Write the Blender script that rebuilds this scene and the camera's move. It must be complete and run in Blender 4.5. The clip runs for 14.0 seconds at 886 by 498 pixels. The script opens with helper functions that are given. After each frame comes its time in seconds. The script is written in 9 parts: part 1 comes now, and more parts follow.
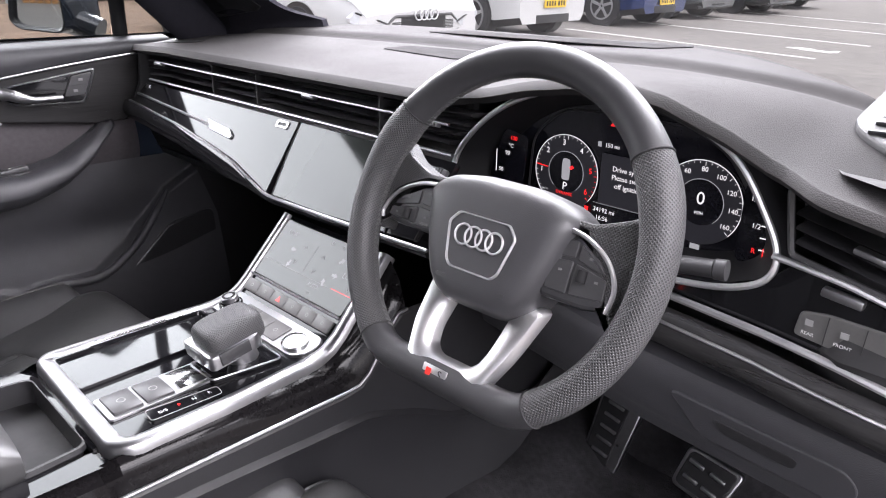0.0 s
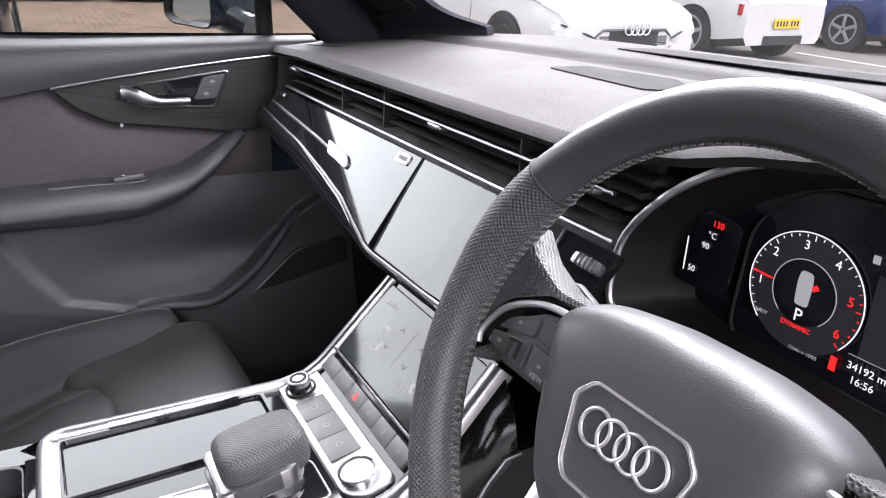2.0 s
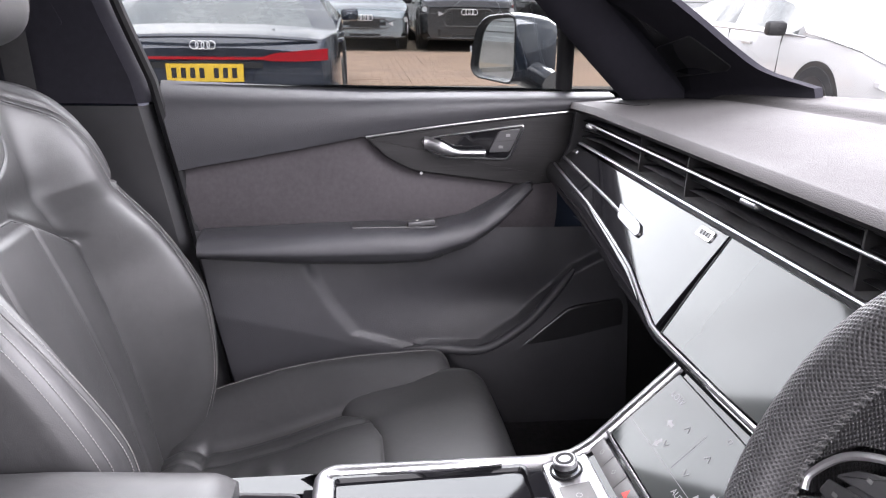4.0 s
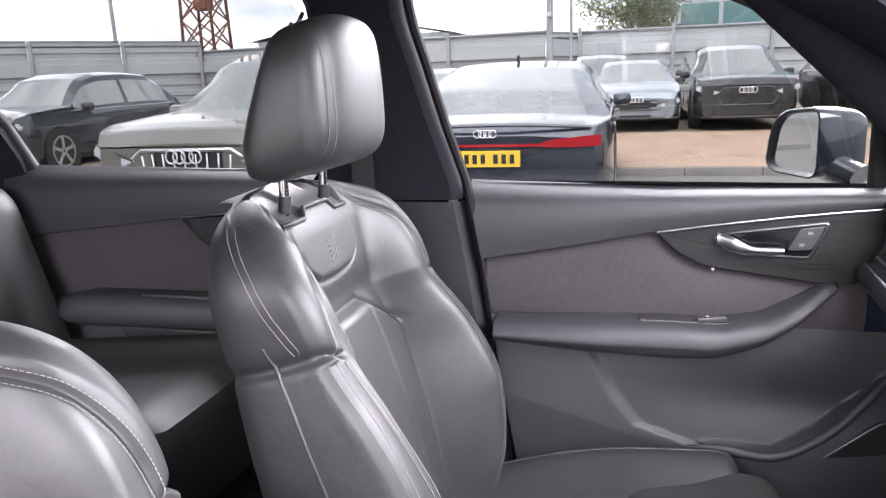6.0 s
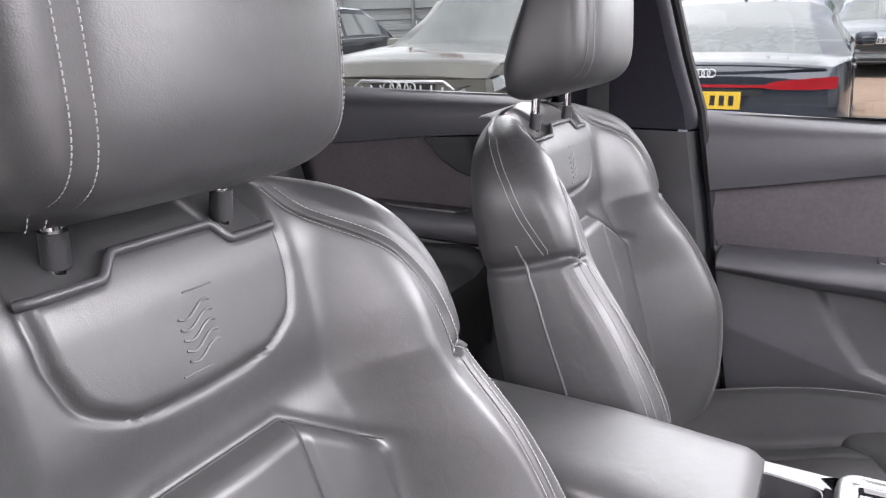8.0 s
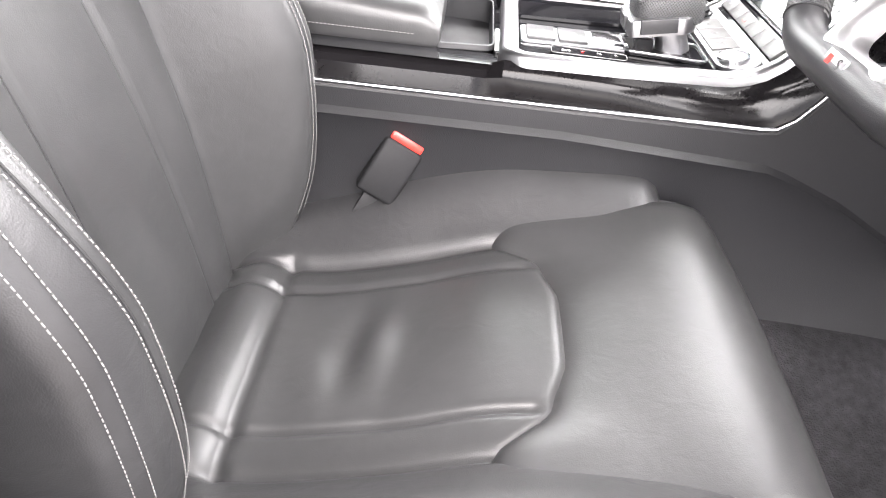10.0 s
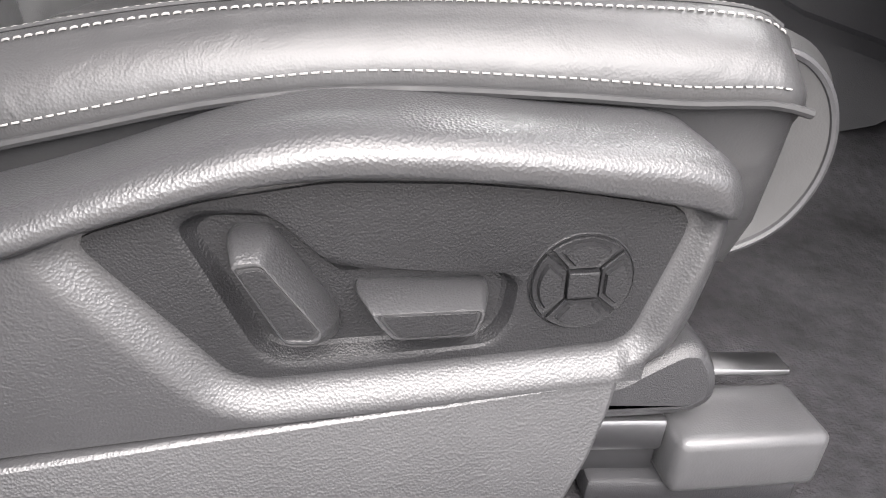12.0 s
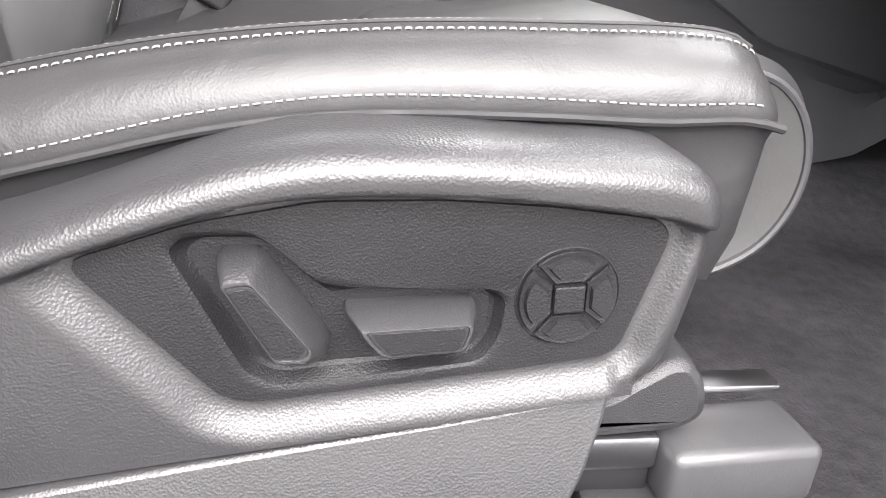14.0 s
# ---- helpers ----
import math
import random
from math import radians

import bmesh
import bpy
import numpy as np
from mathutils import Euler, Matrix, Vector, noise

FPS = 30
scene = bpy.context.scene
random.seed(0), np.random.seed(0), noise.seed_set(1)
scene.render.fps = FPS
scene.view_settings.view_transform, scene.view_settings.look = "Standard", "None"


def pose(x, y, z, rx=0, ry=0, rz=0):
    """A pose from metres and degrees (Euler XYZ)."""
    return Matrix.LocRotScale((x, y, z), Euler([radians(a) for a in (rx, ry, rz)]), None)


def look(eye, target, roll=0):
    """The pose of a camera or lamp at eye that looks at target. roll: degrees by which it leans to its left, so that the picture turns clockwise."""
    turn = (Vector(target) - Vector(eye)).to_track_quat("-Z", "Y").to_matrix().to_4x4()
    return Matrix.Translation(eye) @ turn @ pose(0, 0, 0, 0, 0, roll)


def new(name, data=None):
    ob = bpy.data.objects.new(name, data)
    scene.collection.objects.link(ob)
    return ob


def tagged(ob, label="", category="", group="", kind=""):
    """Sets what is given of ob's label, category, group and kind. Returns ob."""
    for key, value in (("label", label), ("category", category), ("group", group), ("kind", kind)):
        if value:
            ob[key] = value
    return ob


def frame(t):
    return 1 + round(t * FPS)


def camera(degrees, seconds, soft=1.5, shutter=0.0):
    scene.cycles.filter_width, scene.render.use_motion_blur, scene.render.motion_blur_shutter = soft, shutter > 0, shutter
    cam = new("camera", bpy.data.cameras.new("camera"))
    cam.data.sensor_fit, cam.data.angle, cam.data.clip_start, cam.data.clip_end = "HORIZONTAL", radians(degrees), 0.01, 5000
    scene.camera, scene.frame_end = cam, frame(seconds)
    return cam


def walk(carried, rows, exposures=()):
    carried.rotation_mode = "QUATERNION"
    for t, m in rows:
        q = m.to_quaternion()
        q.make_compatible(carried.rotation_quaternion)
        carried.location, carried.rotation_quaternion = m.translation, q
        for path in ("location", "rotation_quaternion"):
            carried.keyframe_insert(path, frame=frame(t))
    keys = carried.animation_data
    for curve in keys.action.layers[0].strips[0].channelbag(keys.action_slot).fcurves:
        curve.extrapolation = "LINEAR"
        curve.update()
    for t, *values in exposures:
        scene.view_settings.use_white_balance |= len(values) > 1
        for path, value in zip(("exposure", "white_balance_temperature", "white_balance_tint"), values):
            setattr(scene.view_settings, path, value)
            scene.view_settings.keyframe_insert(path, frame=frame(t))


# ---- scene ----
cam = camera(63.1, 14.0, soft=1.1)
PATH = [
    (0, (0.794, -0.466, 1.289), (-0.516, 0.863, 0.569), 1.1),
    (0.5, (0.767, -0.354, 1.284), (-0.616, 0.897, 0.56), 1.5),
    (1, (0.719, -0.273, 1.273), (-0.749, 0.875, 0.547), 1.9),
    (1.5, (0.64, -0.245, 1.265), (-0.902, 0.805, 0.545), 2.3),
    (2, (0.585, -0.22, 1.267), (-1.037, 0.712, 0.559), 2.7),
    (2.2, (0.564, -0.205, 1.264), (-1.088, 0.678, 0.563), 2.8),
    (4.3, (0.53, -0.233, 1.284), (-1.372, -0.076, 0.687), 1.3),
    (4.5, (0.537, -0.239, 1.288), (-1.375, -0.141, 0.708), 1.0),
    (5, (0.553, -0.251, 1.303), (-1.375, -0.34, 0.781), 0.1),
    (5.5, (0.569, -0.263, 1.314), (-1.358, -0.524, 0.846), -0.5),
    (6, (0.593, -0.276, 1.318), (-1.31, -0.73, 0.902), -1.0),
    (6.5, (0.628, -0.291, 1.324), (-1.226, -0.933, 0.937), -1.2),
    (7, (0.662, -0.309, 1.329), (-1.113, -1.149, 0.949), -1.3),
    (7.2, (0.675, -0.317, 1.329), (-1.063, -1.23, 0.946), -1.2),
    (9.3, (0.792, -0.301, 1.184), (-0.832, -0.824, 0.141), 2.9),
    (9.5, (0.819, -0.311, 1.164), (-0.824, -0.682, 0.084), 3.9),
    (10, (0.885, -0.315, 1.096), (-0.749, -0.297, -0.057), 6.8),
    (10.5, (0.905, -0.276, 1.015), (-0.698, -0.14, -0.174), 7.1),
    (11, (0.902, -0.281, 0.878), (-0.765, -0.052, -0.203), 7.8),
    (11.5, (0.918, -0.271, 0.782), (-0.809, 0.007, -0.189), 7.8),
    (12, (0.927, -0.265, 0.749), (-0.825, 0.031, -0.169), 7.5),
    (12.5, (0.931, -0.266, 0.745), (-0.845, 0.039, -0.122), 7.1),
    (13, (0.935, -0.264, 0.741), (-0.861, 0.04, -0.084), 6.5),
    (13.5, (0.937, -0.265, 0.739), (-0.866, 0.045, -0.07), 6.2),
    (14, (0.937, -0.263, 0.74), (-0.873, 0.048, -0.052), 6.0),
]
walk(cam, [(t, look(eye, target, roll)) for t, eye, target, roll in PATH],
     [(0, 2.1, 6450, 19), (2.2, 2.2, 6450, 19), (4.3, 2.5, 6450, 20), (5.5, 2.8, 6450, 21), (6.5, 2.75, 6450, 20), (7.2, 2.6, 6450, 20), (9.3, 2.85, 6800, 15), (10.6, 3.2, 6750, 15), (11, 3.0, 6770, 15), (12, 2.85, 6800, 13), (14, 2.95, 6750, 13)])

# ---- light: an overcast sky with a wide, weak sun ----
world = bpy.data.worlds.new("overcast_sky")
scene.world = world
world.use_nodes = True
wn, wl = world.node_tree.nodes, world.node_tree.links
wn.clear()
w_out = wn.new("ShaderNodeOutputWorld")
w_bg = wn.new("ShaderNodeBackground")
w_sky = wn.new("ShaderNodeTexSky")
w_sky.sky_type = "NISHITA"
w_sky.sun_disc = False
w_sky.sun_elevation = radians(53)
w_sky.sun_rotation = radians(87)
w_sky.air_density, w_sky.dust_density = 1.0, 3.0
w_co = wn.new("ShaderNodeTexCoord")
w_map = wn.new("ShaderNodeMapping")
w_map.inputs["Scale"].default_value = (1.0, 1.0, 3.2)
w_noise = wn.new("ShaderNodeTexNoise")
w_noise.inputs["Scale"].default_value = 2.3
w_noise.inputs["Detail"].default_value = 7.0
w_noise.inputs["Roughness"].default_value = 0.55
w_ramp = wn.new("ShaderNodeValToRGB")
w_ramp.color_ramp.elements[0].position, w_ramp.color_ramp.elements[0].color = 0.36, (0.36, 0.38, 0.43, 1)
w_ramp.color_ramp.elements[1].position, w_ramp.color_ramp.elements[1].color = 0.66, (1.15, 1.14, 1.12, 1)
w_gain = wn.new("ShaderNodeVectorMath")
w_gain.operation = "SCALE"
w_gain.inputs["Scale"].default_value = 10.5
w_mix = wn.new("ShaderNodeMix")
w_mix.data_type = "RGBA"
w_mix.inputs[0].default_value = 0.88
wl.new(w_co.outputs["Generated"], w_map.inputs["Vector"])
wl.new(w_map.outputs["Vector"], w_noise.inputs["Vector"])
wl.new(w_noise.outputs["Fac"], w_ramp.inputs["Fac"])
wl.new(w_ramp.outputs["Color"], w_gain.inputs[0])
wl.new(w_sky.outputs["Color"], w_mix.inputs["A"])
wl.new(w_gain.outputs["Vector"], w_mix.inputs["B"])
wl.new(w_mix.outputs["Result"], w_bg.inputs["Color"])
w_bg.inputs["Strength"].default_value = 0.098
wl.new(w_bg.outputs["Background"], w_out.inputs["Surface"])

sun_data = bpy.data.lights.new("sun", "SUN")
sun_data.energy, sun_data.angle, sun_data.color = 0.9, radians(60), (1.0, 0.97, 0.95)
sun = new("sun", sun_data)
sun.matrix_world = look((8, 0.5, 10.6), (0, 0, 0))

# added fill lamp outside the open driver's door, boosts the sky's light in the cabin
door_fill_data = bpy.data.lights.new("door_fill", "AREA")
door_fill_data.shape, door_fill_data.size, door_fill_data.size_y = "RECTANGLE", 3.8, 2.0
door_fill_data.energy, door_fill_data.color = 48.0, (0.97, 0.98, 1.0)
door_fill = new("door_fill", door_fill_data)
door_fill.matrix_world = look((3.0, -0.20, 2.60), (0.0, -0.26, 0.80))

# added fill lamp over the windscreen, brightens the seat fronts beyond the sky
front_lamp = bpy.data.lights.new("windscreen_fill", "AREA")
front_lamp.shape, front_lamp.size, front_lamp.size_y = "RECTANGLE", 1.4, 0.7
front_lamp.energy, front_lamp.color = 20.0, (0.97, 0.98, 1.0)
windscreen_fill = new("windscreen_fill", front_lamp)
windscreen_fill.matrix_world = look((0, 0.75, 1.85), (0, -0.35, 0.75))

# added fill lamp beyond the passenger's windows, puts sheen on leather and gloss panels
side_lamp = bpy.data.lights.new("window_fill", "AREA")
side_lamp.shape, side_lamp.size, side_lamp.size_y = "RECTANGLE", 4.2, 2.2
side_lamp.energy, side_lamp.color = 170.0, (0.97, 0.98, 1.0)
window_fill = new("window_fill", side_lamp)
window_fill.matrix_world = look((-2.70, -0.10, 2.60), (0.1, -0.25, 0.75))


# ---- materials ----
def material(name, base, rough=0.5, metal=0.0, bump=None, vary=None, coat=0.0, spec=0.5, stretch=(1, 1, 1), emit=None, wrinkle=None):
    """bump: (scale, strength, kind); vary: (scale, amount) of lightness; stretch: grain direction."""
    m = bpy.data.materials.new(name)
    m.use_nodes = True
    n, l = m.node_tree.nodes, m.node_tree.links
    b = n["Principled BSDF"]
    b.inputs["Base Color"].default_value = (*base, 1)
    b.inputs["Roughness"].default_value = rough
    b.inputs["Metallic"].default_value = metal
    b.inputs["Coat Weight"].default_value = coat
    b.inputs["Coat Roughness"].default_value = 0.04
    b.inputs["Specular IOR Level"].default_value = spec
    co = n.new("ShaderNodeTexCoord")
    mp = n.new("ShaderNodeMapping")
    mp.inputs["Scale"].default_value = stretch
    l.new(co.outputs["Object"], mp.inputs["Vector"])
    if vary:
        big, fine, add = n.new("ShaderNodeTexNoise"), n.new("ShaderNodeTexNoise"), n.new("ShaderNodeMath")
        big.inputs["Scale"].default_value, fine.inputs["Scale"].default_value = vary[0], vary[0] * 9
        big.inputs["Detail"].default_value = fine.inputs["Detail"].default_value = 5
        add.operation = "ADD"
        for t in (big, fine):
            l.new(mp.outputs["Vector"], t.inputs["Vector"])
        l.new(big.outputs["Fac"], add.inputs[0])
        l.new(fine.outputs["Fac"], add.inputs[1])
        ramp = n.new("ShaderNodeMapRange")
        ramp.inputs["From Min"].default_value, ramp.inputs["From Max"].default_value = 0.65, 1.35
        ramp.inputs["To Min"].default_value, ramp.inputs["To Max"].default_value = 1 - vary[1], 1 + vary[1]
        l.new(add.outputs["Value"], ramp.inputs["Value"])
        mul = n.new("ShaderNodeVectorMath")
        mul.operation = "SCALE"
        mul.inputs[0].default_value = base
        l.new(ramp.outputs["Result"], mul.inputs["Scale"])
        l.new(mul.outputs["Vector"], b.inputs["Base Color"])
        rr = n.new("ShaderNodeMapRange")
        rr.inputs["From Min"].default_value, rr.inputs["From Max"].default_value = 0.3, 0.7
        rr.inputs["To Min"].default_value, rr.inputs["To Max"].default_value = rough * 0.88, min(1, rough * 1.12)
        l.new(big.outputs["Fac"], rr.inputs["Value"])
        l.new(rr.outputs["Result"], b.inputs["Roughness"])
    if bump:
        scale, strength, kind = bump
        if kind == "cells":
            t = n.new("ShaderNodeTexVoronoi")
            t.inputs["Scale"].default_value = scale
            height = t.outputs["Distance"]
        else:
            t = n.new("ShaderNodeTexNoise")
            t.inputs["Scale"].default_value = scale
            t.inputs["Detail"].default_value = 6
            height = t.outputs["Fac"]
        l.new(mp.outputs["Vector"], t.inputs["Vector"])
        bm = n.new("ShaderNodeBump")
        bm.inputs["Strength"].default_value = strength
        bm.inputs["Distance"].default_value = 0.6 / scale
        l.new(height, bm.inputs["Height"])
        l.new(bm.outputs["Normal"], b.inputs["Normal"])
        if wrinkle:
            w = n.new("ShaderNodeTexNoise")
            w.inputs["Scale"].default_value, w.inputs["Detail"].default_value = wrinkle[0], 4
            w.inputs["Distortion"].default_value = 1.2
            b2 = n.new("ShaderNodeBump")
            b2.inputs["Strength"].default_value, b2.inputs["Distance"].default_value = wrinkle[1], 0.3 / wrinkle[0]
            l.new(mp.outputs["Vector"], w.inputs["Vector"])
            l.new(w.outputs["Fac"], b2.inputs["Height"])
            l.new(b2.outputs["Normal"], bm.inputs["Normal"])
    if emit:
        b.inputs["Emission Color"].default_value = (*emit[0], 1)
        b.inputs["Emission Strength"].default_value = emit[1]
    return m


def dotted_leather(name, base, pitch):
    """Leather with a regular pattern of punched dots, on the UV in metres."""
    m = material(name, base, 0.42)
    n, l = m.node_tree.nodes, m.node_tree.links
    b = n["Principled BSDF"]
    uv = n.new("ShaderNodeTexCoord")
    mp = n.new("ShaderNodeMapping")
    mp.inputs["Rotation"].default_value = (0, 0, radians(45))
    v = n.new("ShaderNodeTexVoronoi")
    v.inputs["Scale"].default_value = 1 / pitch
    v.inputs["Randomness"].default_value = 0.0
    r = n.new("ShaderNodeMapRange")
    r.inputs["From Min"].default_value, r.inputs["From Max"].default_value = 0.2, 0.45
    mix = n.new("ShaderNodeMix")
    mix.data_type = "RGBA"
    mix.inputs["A"].default_value = (*[c * 0.35 for c in base], 1)
    mix.inputs["B"].default_value = (*base, 1)
    bm = n.new("ShaderNodeBump")
    bm.inputs["Strength"].default_value, bm.inputs["Distance"].default_value = 0.8, pitch * 0.4
    l.new(uv.outputs["UV"], mp.inputs["Vector"])
    l.new(mp.outputs["Vector"], v.inputs["Vector"])
    l.new(v.outputs["Distance"], r.inputs["Value"])
    l.new(r.outputs["Result"], mix.inputs[0])
    l.new(mix.outputs["Result"], b.inputs["Base Color"])
    l.new(r.outputs["Result"], bm.inputs["Height"])
    l.new(bm.outputs["Normal"], b.inputs["Normal"])
    return m


def glass(name, tint=(1, 1, 1), rough=0.0):
    m = bpy.data.materials.new(name)
    m.use_nodes = True
    n, l = m.node_tree.nodes, m.node_tree.links
    n.remove(n["Principled BSDF"])
    t, g, mix, lw = (n.new(k) for k in ("ShaderNodeBsdfTransparent", "ShaderNodeBsdfGlossy", "ShaderNodeMixShader", "ShaderNodeLayerWeight"))
    t.inputs["Color"].default_value = (*tint, 1)
    g.inputs["Roughness"].default_value = rough
    lw.inputs["Blend"].default_value = 0.5
    power, gain = n.new("ShaderNodeMath"), n.new("ShaderNodeMath")
    power.operation, gain.operation = "POWER", "MULTIPLY_ADD"
    power.inputs[1].default_value = 5.0
    gain.inputs[1].default_value, gain.inputs[2].default_value = 0.9, 0.04
    l.new(lw.outputs["Facing"], power.inputs[0])
    l.new(power.outputs["Value"], gain.inputs[0])
    l.new(gain.outputs["Value"], mix.inputs["Fac"])
    l.new(t.outputs["BSDF"], mix.inputs[1])
    l.new(g.outputs["BSDF"], mix.inputs[2])
    l.new(mix.outputs["Shader"], n["Material Output"].inputs["Surface"])
    return m


LEATHER = material("black_leather", (0.029, 0.0292, 0.0298), 0.39, bump=(850, 0.10, "cells"), vary=(7, 0.14), spec=0.62, wrinkle=(42, 0.05))
LEATHER_SIDE = material("black_facing_leather", (0.0255, 0.0255, 0.0265), 0.40, bump=(850, 0.11, "cells"), vary=(7, 0.14), spec=0.5, wrinkle=(36, 0.08))
LEATHER_WHEEL = material("smooth_wheel_leather", (0.03, 0.03, 0.032), 0.36, bump=(900, 0.18, "cells"), vary=(9, 0.12))
LEATHER_DOTS = dotted_leather("punched_wheel_leather", (0.055, 0.055, 0.057), 0.0024)
THREAD = material("pale_grey_thread", (0.18, 0.177, 0.173), 0.8, vary=(120, 0.15))
SEAM = material("dark_seam", (0.012, 0.012, 0.013), 0.7, vary=(60, 0.2))
PLASTIC = material("grained_black_plastic", (0.027, 0.027, 0.0285), 0.37, spec=0.62, bump=(820, 0.26, "cells"), vary=(6, 0.1))
HUB_SKIN = material("airbag_skin", (0.040, 0.040, 0.043), 0.42, bump=(1100, 0.2, "cells"), vary=(11, 0.08))
PANEL_FINE = material("fine_black_panel", (0.0115, 0.0115, 0.0125), 0.45, bump=(1000, 0.40, "cells"), vary=(11, 0.1), spec=0.30)
PLASTIC_FINE = material("fine_black_plastic", (0.0175, 0.0175, 0.019), 0.42, bump=(1300, 0.40, "cells"), vary=(11, 0.1), spec=0.45)
DASH_SOFT = material("soft_dash_skin", (0.024, 0.023, 0.0233), 0.78, bump=(700, 0.4, "cells"), vary=(5, 0.1), spec=0.22)
DOOR_SOFT = material("soft_door_skin", (0.036, 0.036, 0.040), 0.48, bump=(800, 0.35, "cells"), vary=(5, 0.1))
SUEDE = material("dark_suede", (0.052, 0.0475, 0.051), 0.95, bump=(420, 0.12, "noise"), vary=(14, 0.16), spec=0.15)
GLOSS_FLANK = material("gloss_black_flank", (0.006, 0.0055, 0.006), 0.11, vary=(30, 0.2), spec=0.2)
GLOSS = material("gloss_black", (0.006, 0.006, 0.007), 0.05, vary=(30, 0.2), coat=0.0, spec=0.45)
SMOKED = material("smoked_screen", (0.020, 0.023, 0.022), 0.07, coat=0.05, spec=0.4, vary=(3, 0.04))
WOOD = material("dark_grey_veneer", (0.010, 0.0095, 0.010), 0.43, bump=(260, 0.18, "noise"), spec=0.32, vary=(60, 0.5), stretch=(1, 0.06, 1))
WOOD_X = material("dark_grey_cross_veneer", (0.020, 0.0195, 0.020), 0.30, bump=(260, 0.3, "noise"), vary=(60, 0.5), stretch=(0.06, 1, 1))
ALU = material("satin_aluminium", (0.35, 0.35, 0.36), 0.32, 1.0, bump=(900, 0.05, "noise"), vary=(25, 0.05))
SATIN = material("bright_satin_metal", (0.72, 0.72, 0.73), 0.42, 1.0, vary=(40, 0.04))
CHROME = material("bright_chrome", (0.62, 0.62, 0.63), 0.12, 1.0, vary=(40, 0.03))
BRUSHED = material("brushed_silver", (0.33, 0.33, 0.34), 0.3, 1.0, bump=(500, 0.1, "noise"), vary=(50, 0.1), stretch=(1, 0.05, 1))
BUTTON = material("dark_button", (0.032, 0.032, 0.034), 0.38, vary=(40, 0.12))
BUTTON_SATIN = material("satin_grey_button", (0.085, 0.084, 0.083), 0.40, vary=(40, 0.08))
RIM_THREAD = material("grey_rim_thread", (0.10, 0.10, 0.10), 0.7, vary=(120, 0.2))
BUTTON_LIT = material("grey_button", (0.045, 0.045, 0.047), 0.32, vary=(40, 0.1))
CARPET = material("dark_carpet", (0.023, 0.0225, 0.0245), 1.0, bump=(330, 1.0, "noise"), vary=(10, 0.45), spec=0.1)
HEADLINER = material("black_headliner", (0.0145, 0.014, 0.0185), 0.95, bump=(700, 0.3, "noise"), vary=(9, 0.15), spec=0.15)
LINING = material("fine_dark_lining", (0.010, 0.010, 0.0115), 0.5, bump=(900, 0.3, "cells"), vary=(6, 0.12))
RUBBER = material("black_rubber", (0.008, 0.008, 0.009), 0.65, vary=(30, 0.2), spec=0.3)
RED = material("red_button", (0.75, 0.03, 0.02), 0.35, vary=(80, 0.08))
SCREEN_DARK = material("instrument_screen", (0.007, 0.007, 0.010), 0.12, vary=(30, 0.2), spec=0.3)
LIT_WHITE = material("lit_white_mark", (0.12, 0.12, 0.12), 0.5, emit=((1.0, 1.0, 1.0), 0.22))
LIT_GREY = material("lit_grey_mark", (0.06, 0.06, 0.06), 0.5, emit=((0.7, 0.72, 0.75), 0.11))
LIT_DIM = material("lit_dim_dial", (0.014, 0.014, 0.018), 0.4, spec=0.3, emit=((0.5, 0.5, 0.58), 0.0045))
LIT_RED = material("lit_red_mark", (0.4, 0.0, 0.0), 0.5, emit=((1.0, 0.02, 0.02), 0.30))
MARK = material("printed_white_mark", (0.55, 0.55, 0.55), 0.5, vary=(90, 0.05))
HOOD_BLACK = material("matt_hood_black", (0.007, 0.007, 0.008), 0.55, bump=(900, 0.2, "cells"), vary=(11, 0.1), spec=0.25)
CAP_GREY = material("satin_grey_cap", (0.045, 0.045, 0.047), 0.34, bump=(900, 0.1, "cells"), vary=(14, 0.1))
GRILLE = material("fine_dark_mesh", (0.020, 0.0195, 0.020), 0.9, bump=(900, 0.6, "cells"), vary=(30, 0.1), spec=0.1)
SYMBOL = material("faint_button_symbol", (0.16, 0.16, 0.16), 0.5, vary=(90, 0.05))
MARK_DIM = material("printed_grey_mark", (0.22, 0.22, 0.22), 0.5, vary=(90, 0.05))
CAR_PAINT = material("own_car_paint", (0.010, 0.014, 0.022), 0.18, 0.3, coat=1.0, vary=(9, 0.1))
SCREEN = glass("windscreen_glass", (0.70, 0.72, 0.715))
# side panes tinted darker than clear glass to hold down the yard's brightness
WINDOW = glass("side_window_glass", (0.56, 0.58, 0.575))
PRIVACY = glass("privacy_window_glass", (0.50, 0.52, 0.515))
MIRROR = material("mirror_glass", (0.86, 0.88, 0.88), 0.015, 1.0, vary=(20, 0.02))


# ---- building helpers ----
def finish(bm, sharp=38):
    bmesh.ops.recalc_face_normals(bm, faces=bm.faces)
    for f in bm.faces:
        f.smooth = len(f.verts) < 5
    limit = radians(sharp)
    for e in bm.edges:
        if len(e.link_faces) == 2 and e.calc_face_angle(0) > limit:
            e.smooth = False
    return bm


def link_mesh(name, bm, mat, sharp=38):
    finish(bm, sharp)
    me = bpy.data.meshes.new(name)
    bm.to_mesh(me)
    bm.free()
    me.materials.append(mat)
    return new(name, me)


def thing(name, label, category, group="", kind="", at=(0, 0, 0)):
    ob = tagged(new(name), label, category, group, kind)
    ob.empty_display_size = 0.05
    ob.location = at
    return ob


